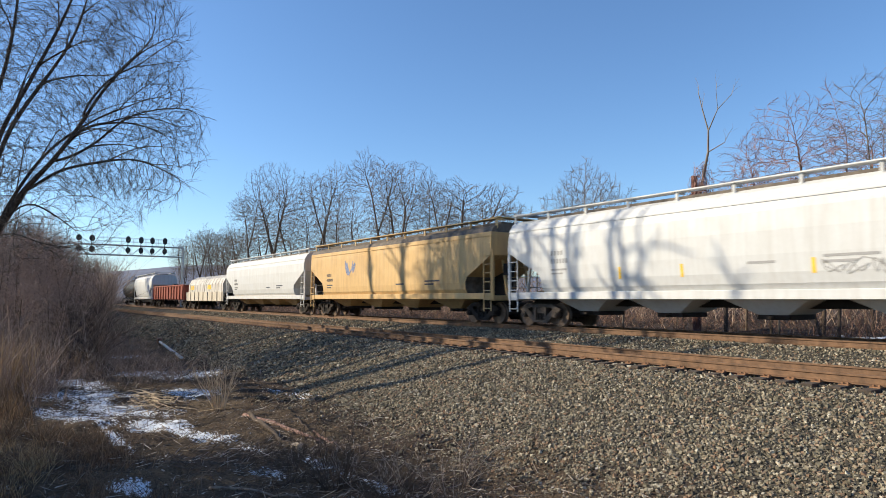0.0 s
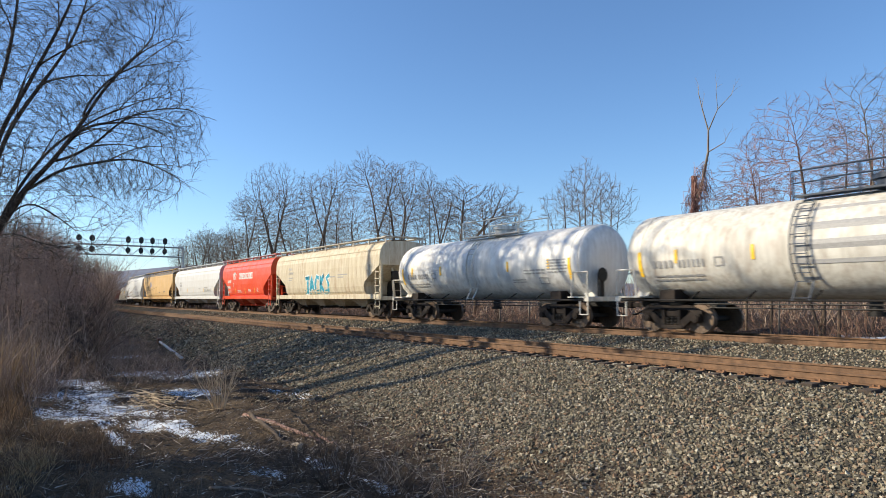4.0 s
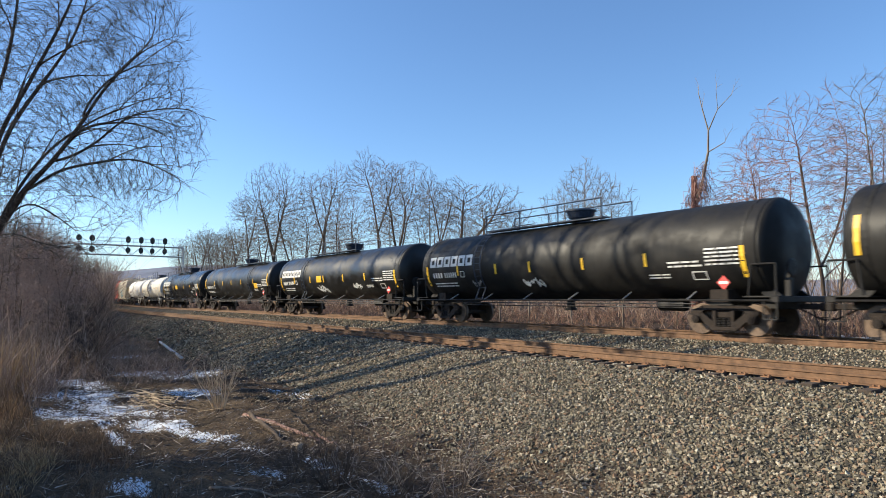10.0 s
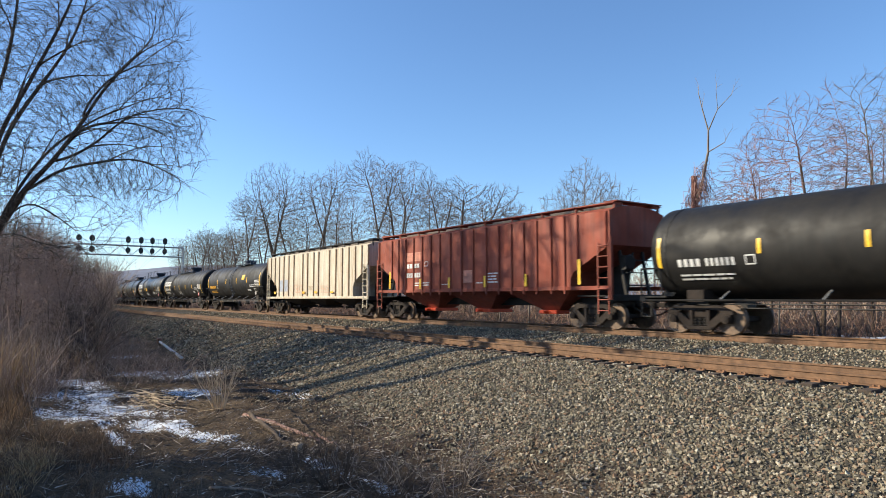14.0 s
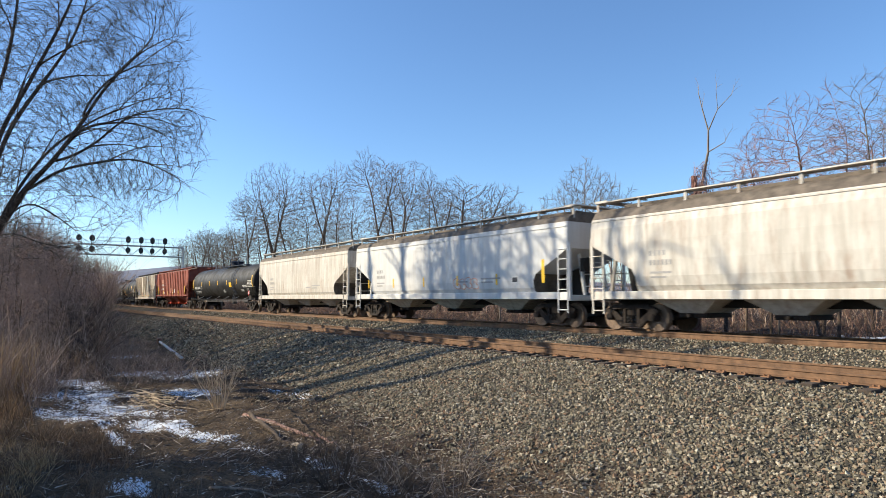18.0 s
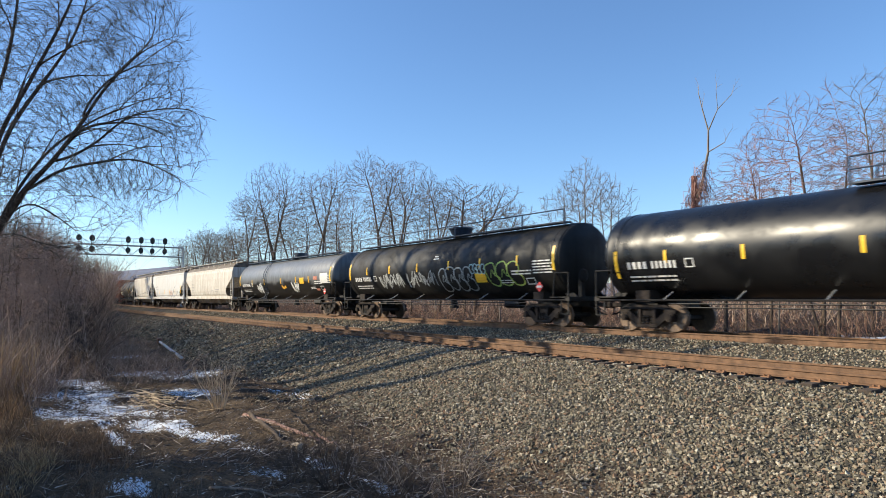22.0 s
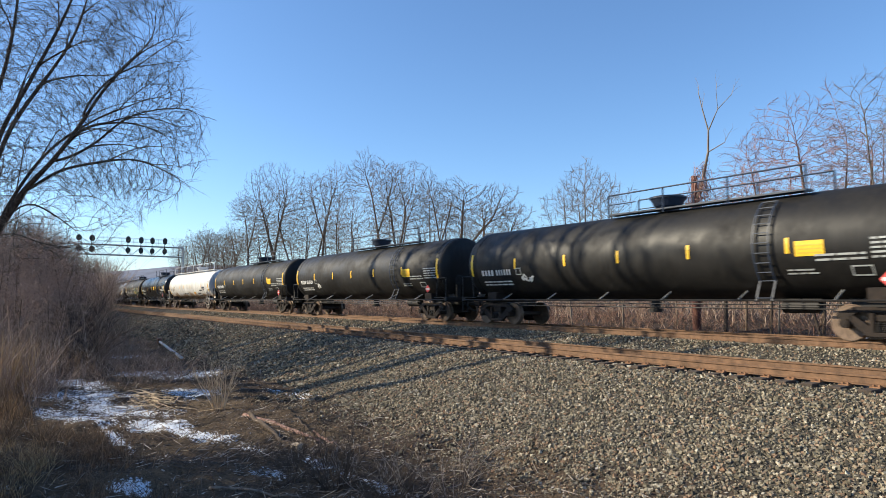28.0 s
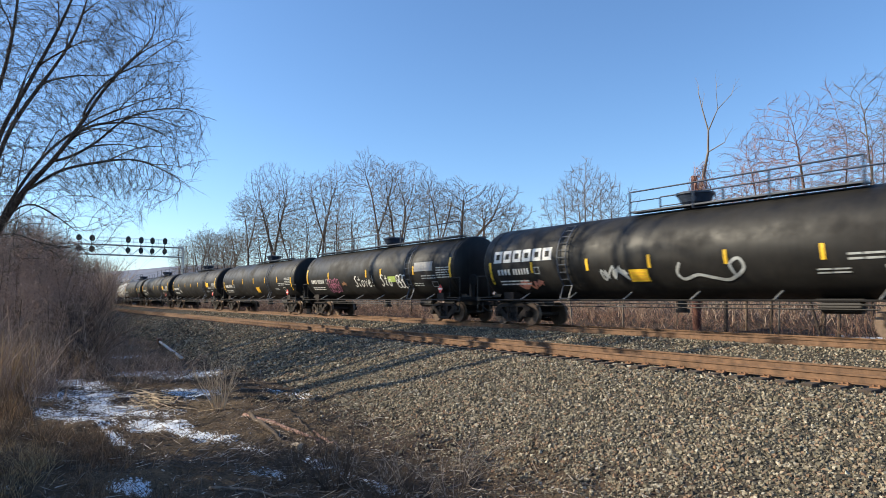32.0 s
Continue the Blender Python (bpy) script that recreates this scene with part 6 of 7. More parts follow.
def grove():
    """Bare trees behind the train, and those behind the camera whose shade falls on the railway."""
    far, pale = (M["bark_far"], M["twig_tan"]), (M["bark_pale"], M["bark_pale"])
    name = "bare winter tree with gray-brown crown beyond the railway"
    kinds = {
        # round-headed tree with a forked trunk, 20 m
        "round": tree_kind("bare_tree", name, "bare trees", [[(0, 0, 0), (0.1, 0, 4), (0.2, 0.1, 7.5)], [(0.2, 0.1, 7.2), (-0.8, 0.3, 10), (-1.6, 0.4, 13)], [(0.2, 0.1, 7.5), (0.9, -0.4, 10.5), (1.6, -0.5, 13.5)], [(0.15, 0.1, 6.0), (-0.2, -0.8, 9), (-0.4, -1.4, 12)]],
                           [(4200, (0, 0, 13.4), (5.4, 4.8, 6.7), 1, 0.3, -0.85)], far, 0.0088, 0.27, 1, 0.45, 2.12),
        # several stems from the ground, 15 m
        "stems": tree_kind("bare_tree", "many-stemmed bare winter tree beyond the railway", "bare trees", [[(0, 0, 0), (-0.9, 0.2, 3), (-2.2, 0.3, 7), (-2.9, 0.2, 10)], [(0.1, 0, 0.2), (0.3, 0.5, 4), (0.2, 0.8, 9)], [(0.1, 0, 0.2), (1.0, -0.3, 3.5), (2.0, -0.5, 7.5), (2.4, -0.3, 10)], [(0, 0, 0.2), (0.2, -0.9, 4), (0.6, -1.6, 8)]],
                           [(1600, (-2.2, 0.2, 9.6), (2.3, 2.4, 4.4), 2, 0.25, -0.9), (1700, (1.9, -0.3, 10.2), (2.6, 2.6, 4.8), 3, 0.25, -0.9), (500, (0, 0.3, 6.0), (3.2, 2.4, 3.0), 4, 0.4, -0.5)], far, 0.0080, 0.27, 2, 0.45),
        # tall slender tree with a high open crown, 17 m
        "slender": tree_kind("bare_tree", "tall slender bare winter tree beyond the railway", "bare trees", [[(0, 0, 0), (0.3, 0, 5), (0.0, 0.1, 9), (-0.7, 0.1, 13)], [(0.1, 0.1, 8.2), (1.0, 0.2, 11), (1.6, 0.2, 13.6)]],
                             [(1500, (-1.3, 0, 14.3), (2.3, 2.0, 2.8), 5, 0.2, -0.9), (1200, (1.5, 0.3, 13.0), (2.2, 1.9, 2.9), 6, 0.2, -0.9), (400, (0.2, 0, 9.3), (2.4, 1.8, 2.6), 7, 0.4, -0.8)], far, 0.0085, 0.25, 3, 0.4),
        # leaning tree that arches to one side, 11 m
        "leaning": tree_kind("bare_tree", "leaning bare winter tree with arching dark boughs", "bare trees", [[(0, 0, 0), (0.5, 0, 3.0), (1.6, 0.1, 5.6), (3.4, 0.1, 7.6)], [(0.6, 0, 3.4), (0.9, 0.2, 6.5), (1.0, 0.2, 9.0)], [(0.5, 0, 2.8), (2.2, -0.3, 4.4), (4.2, -0.4, 4.9), (5.6, -0.4, 4.4)]],
                             [(1300, (3.2, 0, 8.3), (2.8, 2.0, 2.3), 8, 0.2, -0.9), (800, (0.6, 0.2, 8.6), (1.9, 1.7, 2.6), 9, 0.2, -0.9), (700, (4.4, -0.3, 5.0), (2.2, 1.5, 1.2), 10, 0.2, -0.9)], far, 0.0095, 0.23, 4, 0.4, 2.15),
        # pale open tree, 13 m
        "pale": tree_kind("bare_tree", "pale slim bare tree beyond the railway", "bare trees", [[(0, 0, 0), (0.1, 0.1, 4), (0.0, 0.1, 9)], [(0.05, 0.1, 3.6), (1.0, 0.2, 6), (1.5, 0.2, 9)], [(0.05, 0.1, 3.2), (-0.9, -0.1, 6), (-1.3, -0.2, 8.6)]],
                          [(650, (0, 0, 10.2), (3.0, 2.6, 3.3), 11, 0.2, -0.8)], pale, 0.010, 0.27, 5, 0.5),
    }
    # clump of thin young stems with a haze of light twigs, 7 m
    kinds["young"] = tree_kind("bare_tree", "young bare tree growing out of the thicket", "", [[(0, 0, 0), (-0.4, 0.1, 1.6), (-1.0, 0.2, 4.4)], [(0, 0, 0.1), (0.1, 0.3, 2.2), (0.0, 0.5, 5.2)], [(0, 0, 0.1), (0.5, -0.2, 1.8), (0.9, -0.3, 4.6)], [(0, 0, 0.1), (0.0, -0.5, 1.8), (0.3, -0.9, 4.0)]],
                               [(1800, (0, 0, 4.4), (1.9, 1.8, 2.7), 17, 0.1, -0.9)], (M["bark_far"], M["twig_young"]), 0.0048, 0.16, 7, 0.35, 2.5)
    full = {"young": 7.1, "round": 20.5, "stems": 15.2, "slender": 17.3, "leaning": 11.2, "pale": 13.6}
    used = set()

    def plant(kind, x, y, tall, turn, label=""):
        m = pose(x, y, float(height(x, y)) - 0.05, 0, 0, turn)
        ob = kinds[kind] if kind not in used else copy_thing(kinds[kind], m)
        used.add(kind)
        ob.matrix_basis = m @ Matrix.Scale(tall / full[kind], 4)
        if label:
            tagged(ob, label, "tree")

    # kind, x, y, height, turn
    for row in (("round", -89.9, 33, 21.0, 50), ("slender", -104.3, 34, 19.2, 20), ("stems", -78.7, 33, 18.0, 60), ("slender", -74.5, 34, 18.4, 240), ("stems", -67.1, 33, 14.6, 140), ("slender", -59.5, 33, 17.0, 50), ("round", -55.2, 33, 15.4, 130), ("pale", -55.6, 37, 13.6, 20), ("slender", -47.9, 33, 13.0, 70), ("leaning", -46.2, 33, 12.2, 50), ("leaning", -40.3, 31, 9.4, 45), ("stems", -37.4, 31, 7.4, 90),
                ("pale", -174.8, 46, 20.5, 0), ("stems", -215, 50, 21, 15), ("stems", -200, 49, 21.5, 75), ("round", -188, 48, 21, 130), ("stems", -169, 47, 19.5, 210), ("stems", -150, 44, 17.5, 310), ("stems", -136, 41, 16, 20), ("stems", -129, 40, 15.5, 100), ("stems", -159.5, 46, 19.0, 50), ("slender", -142.9, 44, 18.0, 90), ("stems", -114.7, 47, 17.6, 200), ("round", -125, 44, 18.0, 30), ("stems", -95.5, 46, 15.5, 280),
                ("pale", -79.2, 46, 14.4, 30), ("pale", -64.8, 44, 12.6, 200), ("stems", -59.1, 44, 11.5, 320), ("pale", -47.0, 48, 12.9, 40), ("pale", -42.3, 46, 14.2, 150), ("pale", -40.3, 47, 12.3, 270)):
        plant(*row)
    edge = "bare winter tree at the edge of the thicket"
    for row in (("round", -54, -4, 15, 210), ("stems", -66, -3, 14, 30), ("slender", -45.8, -0.9, 13.5, 100), ("stems", -52, 1.5, 9.5, 340), ("slender", -62, 2.5, 10, 20)):
        plant(*row, edge)
    young = "young bare tree with light brown twigs in the thicket"
    for row in (("slender", -33, 0.2, 5.5, 20), ("young", -38, 2.6, 5.6, 120), ("slender", -44, 3.4, 6.6, 60), ("young", -49, 0.8, 7.5, 210), ("slender", -57, 4.6, 7.4, 300), ("young", -64, 5.2, 7.6, 15), ("slender", -72, 7.2, 8, 90),
                ("young", -80, 7.5, 8.8, 190), ("slender", -90, 9.2, 8.6, 260), ("young", -30, -0.9, 6.5, 40), ("slender", -35, -1.0, 8.2, 320), ("young", -42, -0.5, 9.0, 70), ("slender", -98, 11.5, 8, 10), ("young", -110, 13.5, 9, 80),
                ("young", -102, 2.0, 14, 130), ("young", -68, 3.0, 10, 250), ("young", -52.4, 3.6, 8.6, 160), ("young", -82, 8.0, 7.2, 35), ("young", -69, 4.4, 8.2, 300), ("young", -40, 1.6, 7.0, 200), ("young", -46, 2.4, 7.4, 280), ("young", -58, 2.0, 10, 20), ("young", -88, 3.5, 12, 60), ("slender", -60, 4.8, 8.0, 45), ("young", -36.5, 0.9, 6.6, 75), ("young", -39.5, 0.3, 7.6, 15), ("young", -43.5, 1.5, 8.0, 110), ("young", -48.5, 2.8, 8.2, 190), ("young", -55, 3.2, 9.4, 290), ("young", -64, 3.4, 10.5, 330), ("young", -75, 4.4, 11, 20), ("young", -95, 6.5, 11, 140), ("young", -33.5, 1.2, 4.6, 260)):
        plant(*row, young)
    # tall trees beside the camera, with stout limbs and few twigs
    tall = tree_kind("bare_tree", "tall bare tree with thick high limbs", "", [[(0, 0, 0), (0.1, 0, 4), (0.3, 0.1, 11), (0.2, 0.1, 22)], [(0.1, 0, 4.0), (-1.6, 0.4, 10), (-2.2, 0.6, 21)], [(0.1, 0.1, 5.5), (0.9, -1.0, 12), (1.3, -1.4, 22)], [(0.1, 0.1, 4.6), (2.2, 0.6, 11), (3.4, 0.8, 20)], [(0.1, 0, 6.0), (-0.6, 1.3, 12.5), (-0.9, 1.9, 21)]],
                     [(70, (0.4, 0, 17.5), (4.2, 3.4, 5.0), 15, 0.4, -0.9)], (M["bark_far"], M["bark_far"]), 0.05, 0.6, 9, 0.7, 1.9, 0.0, 0.06, 0.27, 1)
    for k, (x, y, size, turn) in enumerate(((-41.5, -4.0, 1.0, 35), (-36.5, -3.6, 0.97, 215), (-46.5, -4.5, 1.0, 110), (-32.5, -4.0, 0.98, 300))):
        m = pose(x, y, float(height(x, y)) - 0.05, 0, 0, turn)
        ob = tall if k == 0 else copy_thing(tall, m)
        ob.matrix_basis = m @ Matrix.Scale(size, 4)
    # small trees out of view, added so that their crowns shade the ditch
    small = "small bare tree behind the ditch"
    for row in (("stems", -22.0, -4.4, 7.0, 10), ("round", -20.3, -5.4, 8.2, 90), ("stems", -18.6, -4.4, 7.0, 200), ("round", -17.0, -5.6, 7.6, 300), ("stems", -15.4, -4.8, 6.4, 40), ("round", -19.2, -6.8, 9.0, 130), ("stems", -16.2, -7.2, 8.0, 220), ("round", -21.6, -7.0, 9.0, 330)):
        plant(*row, small)


grove()


def dead_tree():
    """Broken trunk wrapped in reddish vines, with a few bare limbs."""
    owner = thing("dead_tree", "broken dead tree draped in reddish vines", "tree")
    x, y = -18.15, 27.0
    z = float(height(x, y))
    g = Growth(7)
    g.seg[0] = [(x, y, z - 0.1, x + 0.05, y, z + 4.5, 0.20, 0.18), (x + 0.05, y, z + 4.5, x + 0.1, y, z + 7.6, 0.18, 0.14)]
    g.seg[1] = []
    pts = [(x + 0.1, y, z + 6.2), (x + 0.5, y, z + 7.2), (x + 0.85, y, z + 8.6), (x + 0.9, y, z + 9.6), (x + 0.62, y, z + 10.7), (x + 0.45, y, z + 11.5)]
    for a, b, r in zip(pts, pts[1:], (0.10, 0.07, 0.05, 0.035, 0.022)):
        g.seg[1].append((*a, *b, r, r * 0.8))
    for a, b, r in ((pts[3], (x + 1.4, y, z + 10.5), 0.032), ((x + 1.4, y, z + 10.5), (x + 2.1, y, z + 11.0), 0.02), (pts[2], (x + 1.7, y, z + 8.9), 0.03), ((x + 1.4, y, z + 10.5), (x + 1.35, y, z + 11.4), 0.016)):
        g.seg[1].append((*a, *b, r, r * 0.6))
    for p in (pts[-1], (x + 2.1, y, z + 11.0), (x + 1.35, y, z + 11.4), (x + 1.7, y, z + 8.9), pts[-2]):
        g.limb(p, (0.25, 0.1, 1), 0.8, 0.014, 2, [None, None, (4, 0.5, 40, 0.1)], 0.0, 0.2)
    r = random.Random(3)
    vines = []
    for k in range(520):
        a = r.uniform(0, 6.28)
        zz = z + r.uniform(2.2, 7.3)
        rad = r.uniform(0.1, 0.35 + 0.14 * (z + 7.6 - zz)) * r.random() ** 0.7
        if k % 5 == 0:
            zz, rad = z + r.uniform(6.8, 8.3), r.uniform(0.05, 0.25)
            a = r.uniform(-1.0, 1.0)
            rad += 0.35
        p = Vector((x + 0.1 + rad * math.cos(a), y + rad * math.sin(a), zz))
        for _ in range(3):
            q = p + Vector((r.uniform(-0.35, 0.35), r.uniform(-0.35, 0.35), r.uniform(-0.75, 0.1)))
            vines.append((*p, *q, 0.010, 0.007))
            p = q
    tree_parts(g, (1, 2), owner, (M["trunk_red"], M["bark_pale"], M["bark_pale"]))
    v, f = tubes(vines, 3)
    ob = fast_mesh("vines", v, f, M["twig_red"])
    ob.parent = owner
    ob["label"] = "reddish hanging vines"
    # trees full of vine to the side of it
    vine = (M["bark_far"], M["twig_red"])
    label = "bare tree with reddish vine-tangled crown"
    for k, (tx, ty, tall, lean, wide) in enumerate(((-17.5, 30.0, 8.6, 0.3, 1.4), (-15.2, 28.0, 9.0, -0.5, 2.0), (-12.8, 27.5, 10.2, -0.7, 2.7), (-12.4, 31.0, 9.6, 0.6, 2.4))):
        o = tree_kind("vine_tree", label, "vine-tangled trees", [[(0, 0, 0), (0.1, 0, 2.5), (lean * 0.4, 0.1, 4.6), (lean, 0.1, tall * 0.8)], [(0.1, 0, 3.0), (wide * 0.5, 0.3, tall * 0.55), (wide * 0.6, 0.3, tall * 0.82)], [(0.1, 0, 2.6), (wide * 0.7, -0.3, 4.0), (wide * 1.2, -0.4, 4.4)]],
                      [(1900, (lean * 0.6, 0, tall * 0.68), (wide, wide * 0.8, tall * 0.32), 30 + k, 0.1, -0.9), (800, (wide * 0.5, 0, tall * 0.5), (wide * 1.2, wide * 0.7, tall * 0.2), 40 + k, 0.2, -0.9)], vine, 0.0052, 0.16, 20 + k, 0.28, 2.5, 0.10, 0.0)
        o.matrix_basis = pose(tx, ty, float(height(tx, ty)) - 0.05, 0, 0, 35 + 12 * k)
    for k, (tx, ty, tall, wide) in enumerate(((-11.0, 29.0, 10.8, 2.6), (-8.6, 29.5, 11.2, 2.8), (-19.9, 33.0, 7.4, 1.2))):
        o = tree_kind("bare_tree", "slim bare gray tree beside the vine-tangled trees", "", [[(0, 0, 0), (0.2, 0, 3), (-0.3, 0, 6), (-0.5, 0, tall * 0.85)], [(0.1, 0, 4.0), (0.8, 0.2, 6.2), (1.2, 0.2, tall * 0.8)]],
                      [(1700, (0, 0, tall * 0.7), (wide, wide * 0.8, tall * 0.3), 50 + k, 0.1, -0.9)], (M["bark_pale"], M["bark_pale"]), 0.0048, 0.18, 30 + k, 0.30, 2.7)
        o.matrix_basis = pose(tx, ty, float(height(tx, ty)) - 0.05, 0, 0, 35 + 12 * k)


dead_tree()


def stems(name, label, n, place, tall, radius, material, seed, bend=0.35, forks=3, category="brush", bits=3):
    """A thicket of thin forked stems as one mesh; place(rng) gives x, y and a factor for the height."""
    r = random.Random(seed)
    xy = [place(r) for _ in range(n)]
    zs = height([p[0] for p in xy], [p[1] for p in xy])
    seg = []
    for (x, y, k), z in zip(xy, zs):
        h = r.uniform(*tall) * k
        p = Vector((x, y, float(z) - 0.05))
        d = Vector((r.uniform(-bend, bend), r.uniform(-bend, bend), 1)).normalized()
        rad = radius * r.uniform(0.6, 1.4)
        joints = []
        for i in range(bits):
            q = p + d * (h / bits)
            seg.append((*p, *q, rad * (1 - i / bits * 0.7), rad * (1 - (i + 1) / bits * 0.7)))
            d = (d + Vector((r.uniform(-bend, bend), r.uniform(-bend, bend), r.uniform(-0.1, 0.1))) * 0.7).normalized()
            p = q
            joints.append((q.copy(), d.copy()))
        for _ in range(forks):
            q, dd = joints[r.randrange(len(joints))]
            e = (dd + Vector((r.uniform(-0.8, 0.8), r.uniform(-0.8, 0.8), r.uniform(-0.1, 0.5)))).normalized()
            w = q + e * h * r.uniform(0.15, 0.4)
            seg.append((*q, *w, rad * 0.5, rad * 0.25))
    v, f = tubes(seg, 3)
    return tagged(fast_mesh(name, v, f, material), label, category, kind="stuff")


def thicket_spot(x0, x1, y0, k0, k1):
    def place(r):
        x = r.uniform(x0, x1)
        lim = 0.136 * abs(x) - 0.4
        y = lim - (lim - y0) * r.random() ** 1.3
        return x, y, r.uniform(k0, k1)
    return place


stems("thicket", "tangled brown leafless thicket beside the railway", 1500, thicket_spot(-34, -75, -7, 0.5, 1.2), (1.4, 4.2), 0.014, M["brush"], 1, 0.85, 12, "thicket", 5)
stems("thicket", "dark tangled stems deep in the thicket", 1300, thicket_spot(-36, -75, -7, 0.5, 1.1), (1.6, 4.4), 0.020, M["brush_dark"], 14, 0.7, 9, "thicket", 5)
stems("thicket", "tangled brown leafless thicket far along the railway", 4600, thicket_spot(-75, -170, -7, 0.8, 1.4), (3.0, 6.5), 0.026, M["brush"], 2, 0.5, 8, "thicket", 4)
# this hedge is never in view; it is added to shade the ditch floor
stems("thicket", "dense brown hedge-like thicket along the ditch", 1000, lambda r: (r.uniform(-23, -13), r.uniform(-9.5, -5.5), 1.0), (2.0, 4.2), 0.022, M["brush"], 12, 0.35, 8, "thicket", 4)
stems("thicket_edge", "low dark brambles at the foot of the thicket", 3600, lambda r: (r.uniform(-27, -62), r.uniform(-2.0, 7.4), 1.0), (0.4, 1.3), 0.009, M["brush"], 3, 0.9, 7, "brambles", 4)
stems("far_brush", "brown leafless brush behind the train", 3800, lambda r: (r.uniform(-105, 2), LC + r.uniform(5.5, 13.5), r.uniform(0.3, 1.1)), (0.6, 2.3), 0.010, M["brush_red"], 4, 1.1, 9, "brush", 4)
stems("far_brush", "dense brown brush beyond the verge", 4600, lambda r: (r.uniform(-190, 12), LC + r.uniform(13, 24), r.uniform(0.6, 1.2)), (1.8, 4.3), 0.018, M["brush"], 5, 0.65, 8, "brush", 3)
stems("far_brush", "brown brush along the inside of the bend", 3500, lambda r: (lambda s, o: (*track(s, o)[:2], 1.0))(r.uniform(-330, -90), r.uniform(6, 16)), (1.5, 4.0), 0.03, M["brush"], 6, 0.35, 5, "brush", 3)
stems("far_brush", "brown brush along the outside of the bend", 3000, lambda r: (lambda s, o: (*track(s, o)[:2], 1.0))(r.uniform(-330, -120), r.uniform(-10.5, -18)), (2.0, 5.0), 0.03, M["brush"], 7, 0.35, 5, "brush", 3)


def grass_patch(name, label, n, place, tall, width, material, seed, lean=0.35):
    """Blades of dry grass: thin bent strips."""
    rr = np.random.RandomState(seed)
    r = random.Random(seed)
    xy = [place(r) for _ in range(n)]
    x, y, k = (np.array([p[i] for p in xy]) for i in range(3))
    z = height(x, y) - 0.03
    h = rr.uniform(*tall, n) * k
    a = rr.uniform(0, 2 * np.pi, n)
    ln = rr.uniform(0.1, 1.0, n) * lean * h
    dx, dy = np.cos(a) * ln, np.sin(a) * ln
    b = rr.uniform(0, 2 * np.pi, n)
    wx, wy = np.cos(b) * width * rr.uniform(0.6, 1.4, n), np.sin(b) * width * rr.uniform(0.6, 1.4, n)
    p = [(x - wx, y - wy, z), (x + wx, y + wy, z), (x + dx * 0.4 + wx * 0.7, y + dy * 0.4 + wy * 0.7, z + h * 0.6), (x + dx * 0.4 - wx * 0.7, y + dy * 0.4 - wy * 0.7, z + h * 0.6),
         (x + dx + wx * 0.2, y + dy + wy * 0.2, z + h * 0.97), (x + dx - wx * 0.2, y + dy - wy * 0.2, z + h * 0.97)]
    v = np.stack([np.stack(c, -1) for c in p], 1).reshape(-1, 3)
    i = np.arange(n)[:, None] * 6
    f = np.concatenate([i + np.array([[0, 1, 2, 3]]), i + np.array([[3, 2, 4, 5]])])
    return tagged(fast_mesh(name, v, f, material), label, "grass", kind="stuff")


def tufts(area, n, spread, seed):
    q = random.Random(seed)
    middles = [(q.uniform(area[0], area[1]), q.uniform(area[2], area[3]), q.uniform(0.6, 1.3)) for _ in range(n)]

    def place(r):
        x, y, k = r.choice(middles)
        return r.gauss(x, spread * 0.6), r.gauss(y, spread * 0.35), k
    return place


grass_patch("tall_grass", "tall straw-coloured dry grass at the edge of the thicket", 2600, tufts((-32.5, -25.5, -1.0, 1.3), 55, 0.5, 31), (0.5, 1.8), 0.008, M["straw"], 1, 0.8)
grass_patch("tall_grass", "brown dry grass sloping down to the ditch", 2600, tufts((-27, -17.5, -1.6, 0.9), 80, 0.55, 32), (0.2, 0.75), 0.008, M["straw_dark"], 6, 0.9)
grass_patch("tall_grass", "dry grass in front of the thicket", 2600, tufts((-43, -31, 0.2, 4.0), 70, 0.6, 33), (0.5, 1.5), 0.010, M["straw_dark"], 2, 0.9)
stems("thicket_edge", "dark bare stems standing in the dry grass", 700, lambda r: (r.uniform(-33, -22), r.uniform(-1.5, 2.0), 1.0), (0.8, 2.4), 0.008, M["brush"], 13, 0.4, 6, "brambles", 4)
grass_patch("low_grass", "matted low dry grass on the ditch floor", 3200, lambda r: (r.uniform(-34, -8), r.uniform(-0.5, 5.2), 1.0), (0.06, 0.24), 0.006, M["straw_dark"], 3, 0.9)
grass_patch("low_grass", "sparse dry grass at the foot of the ballast", 6000, lambda r: (r.uniform(-40, -3), r.uniform(5.0, 8.6), 1.0), (0.05, 0.22), 0.005, M["straw_dark"], 4, 0.9)
grass_patch("grass_tufts", "brown grass tufts near the camera", 5200, tufts((-19, -9, -0.8, 2.6), 95, 0.55, 5), (0.12, 0.40), 0.006, M["straw_dark"], 5, 1.6)

# the paler straw colour stands in for sunlight on these tufts
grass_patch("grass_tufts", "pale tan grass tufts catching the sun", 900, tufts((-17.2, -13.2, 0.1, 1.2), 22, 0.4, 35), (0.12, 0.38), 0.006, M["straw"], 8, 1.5)


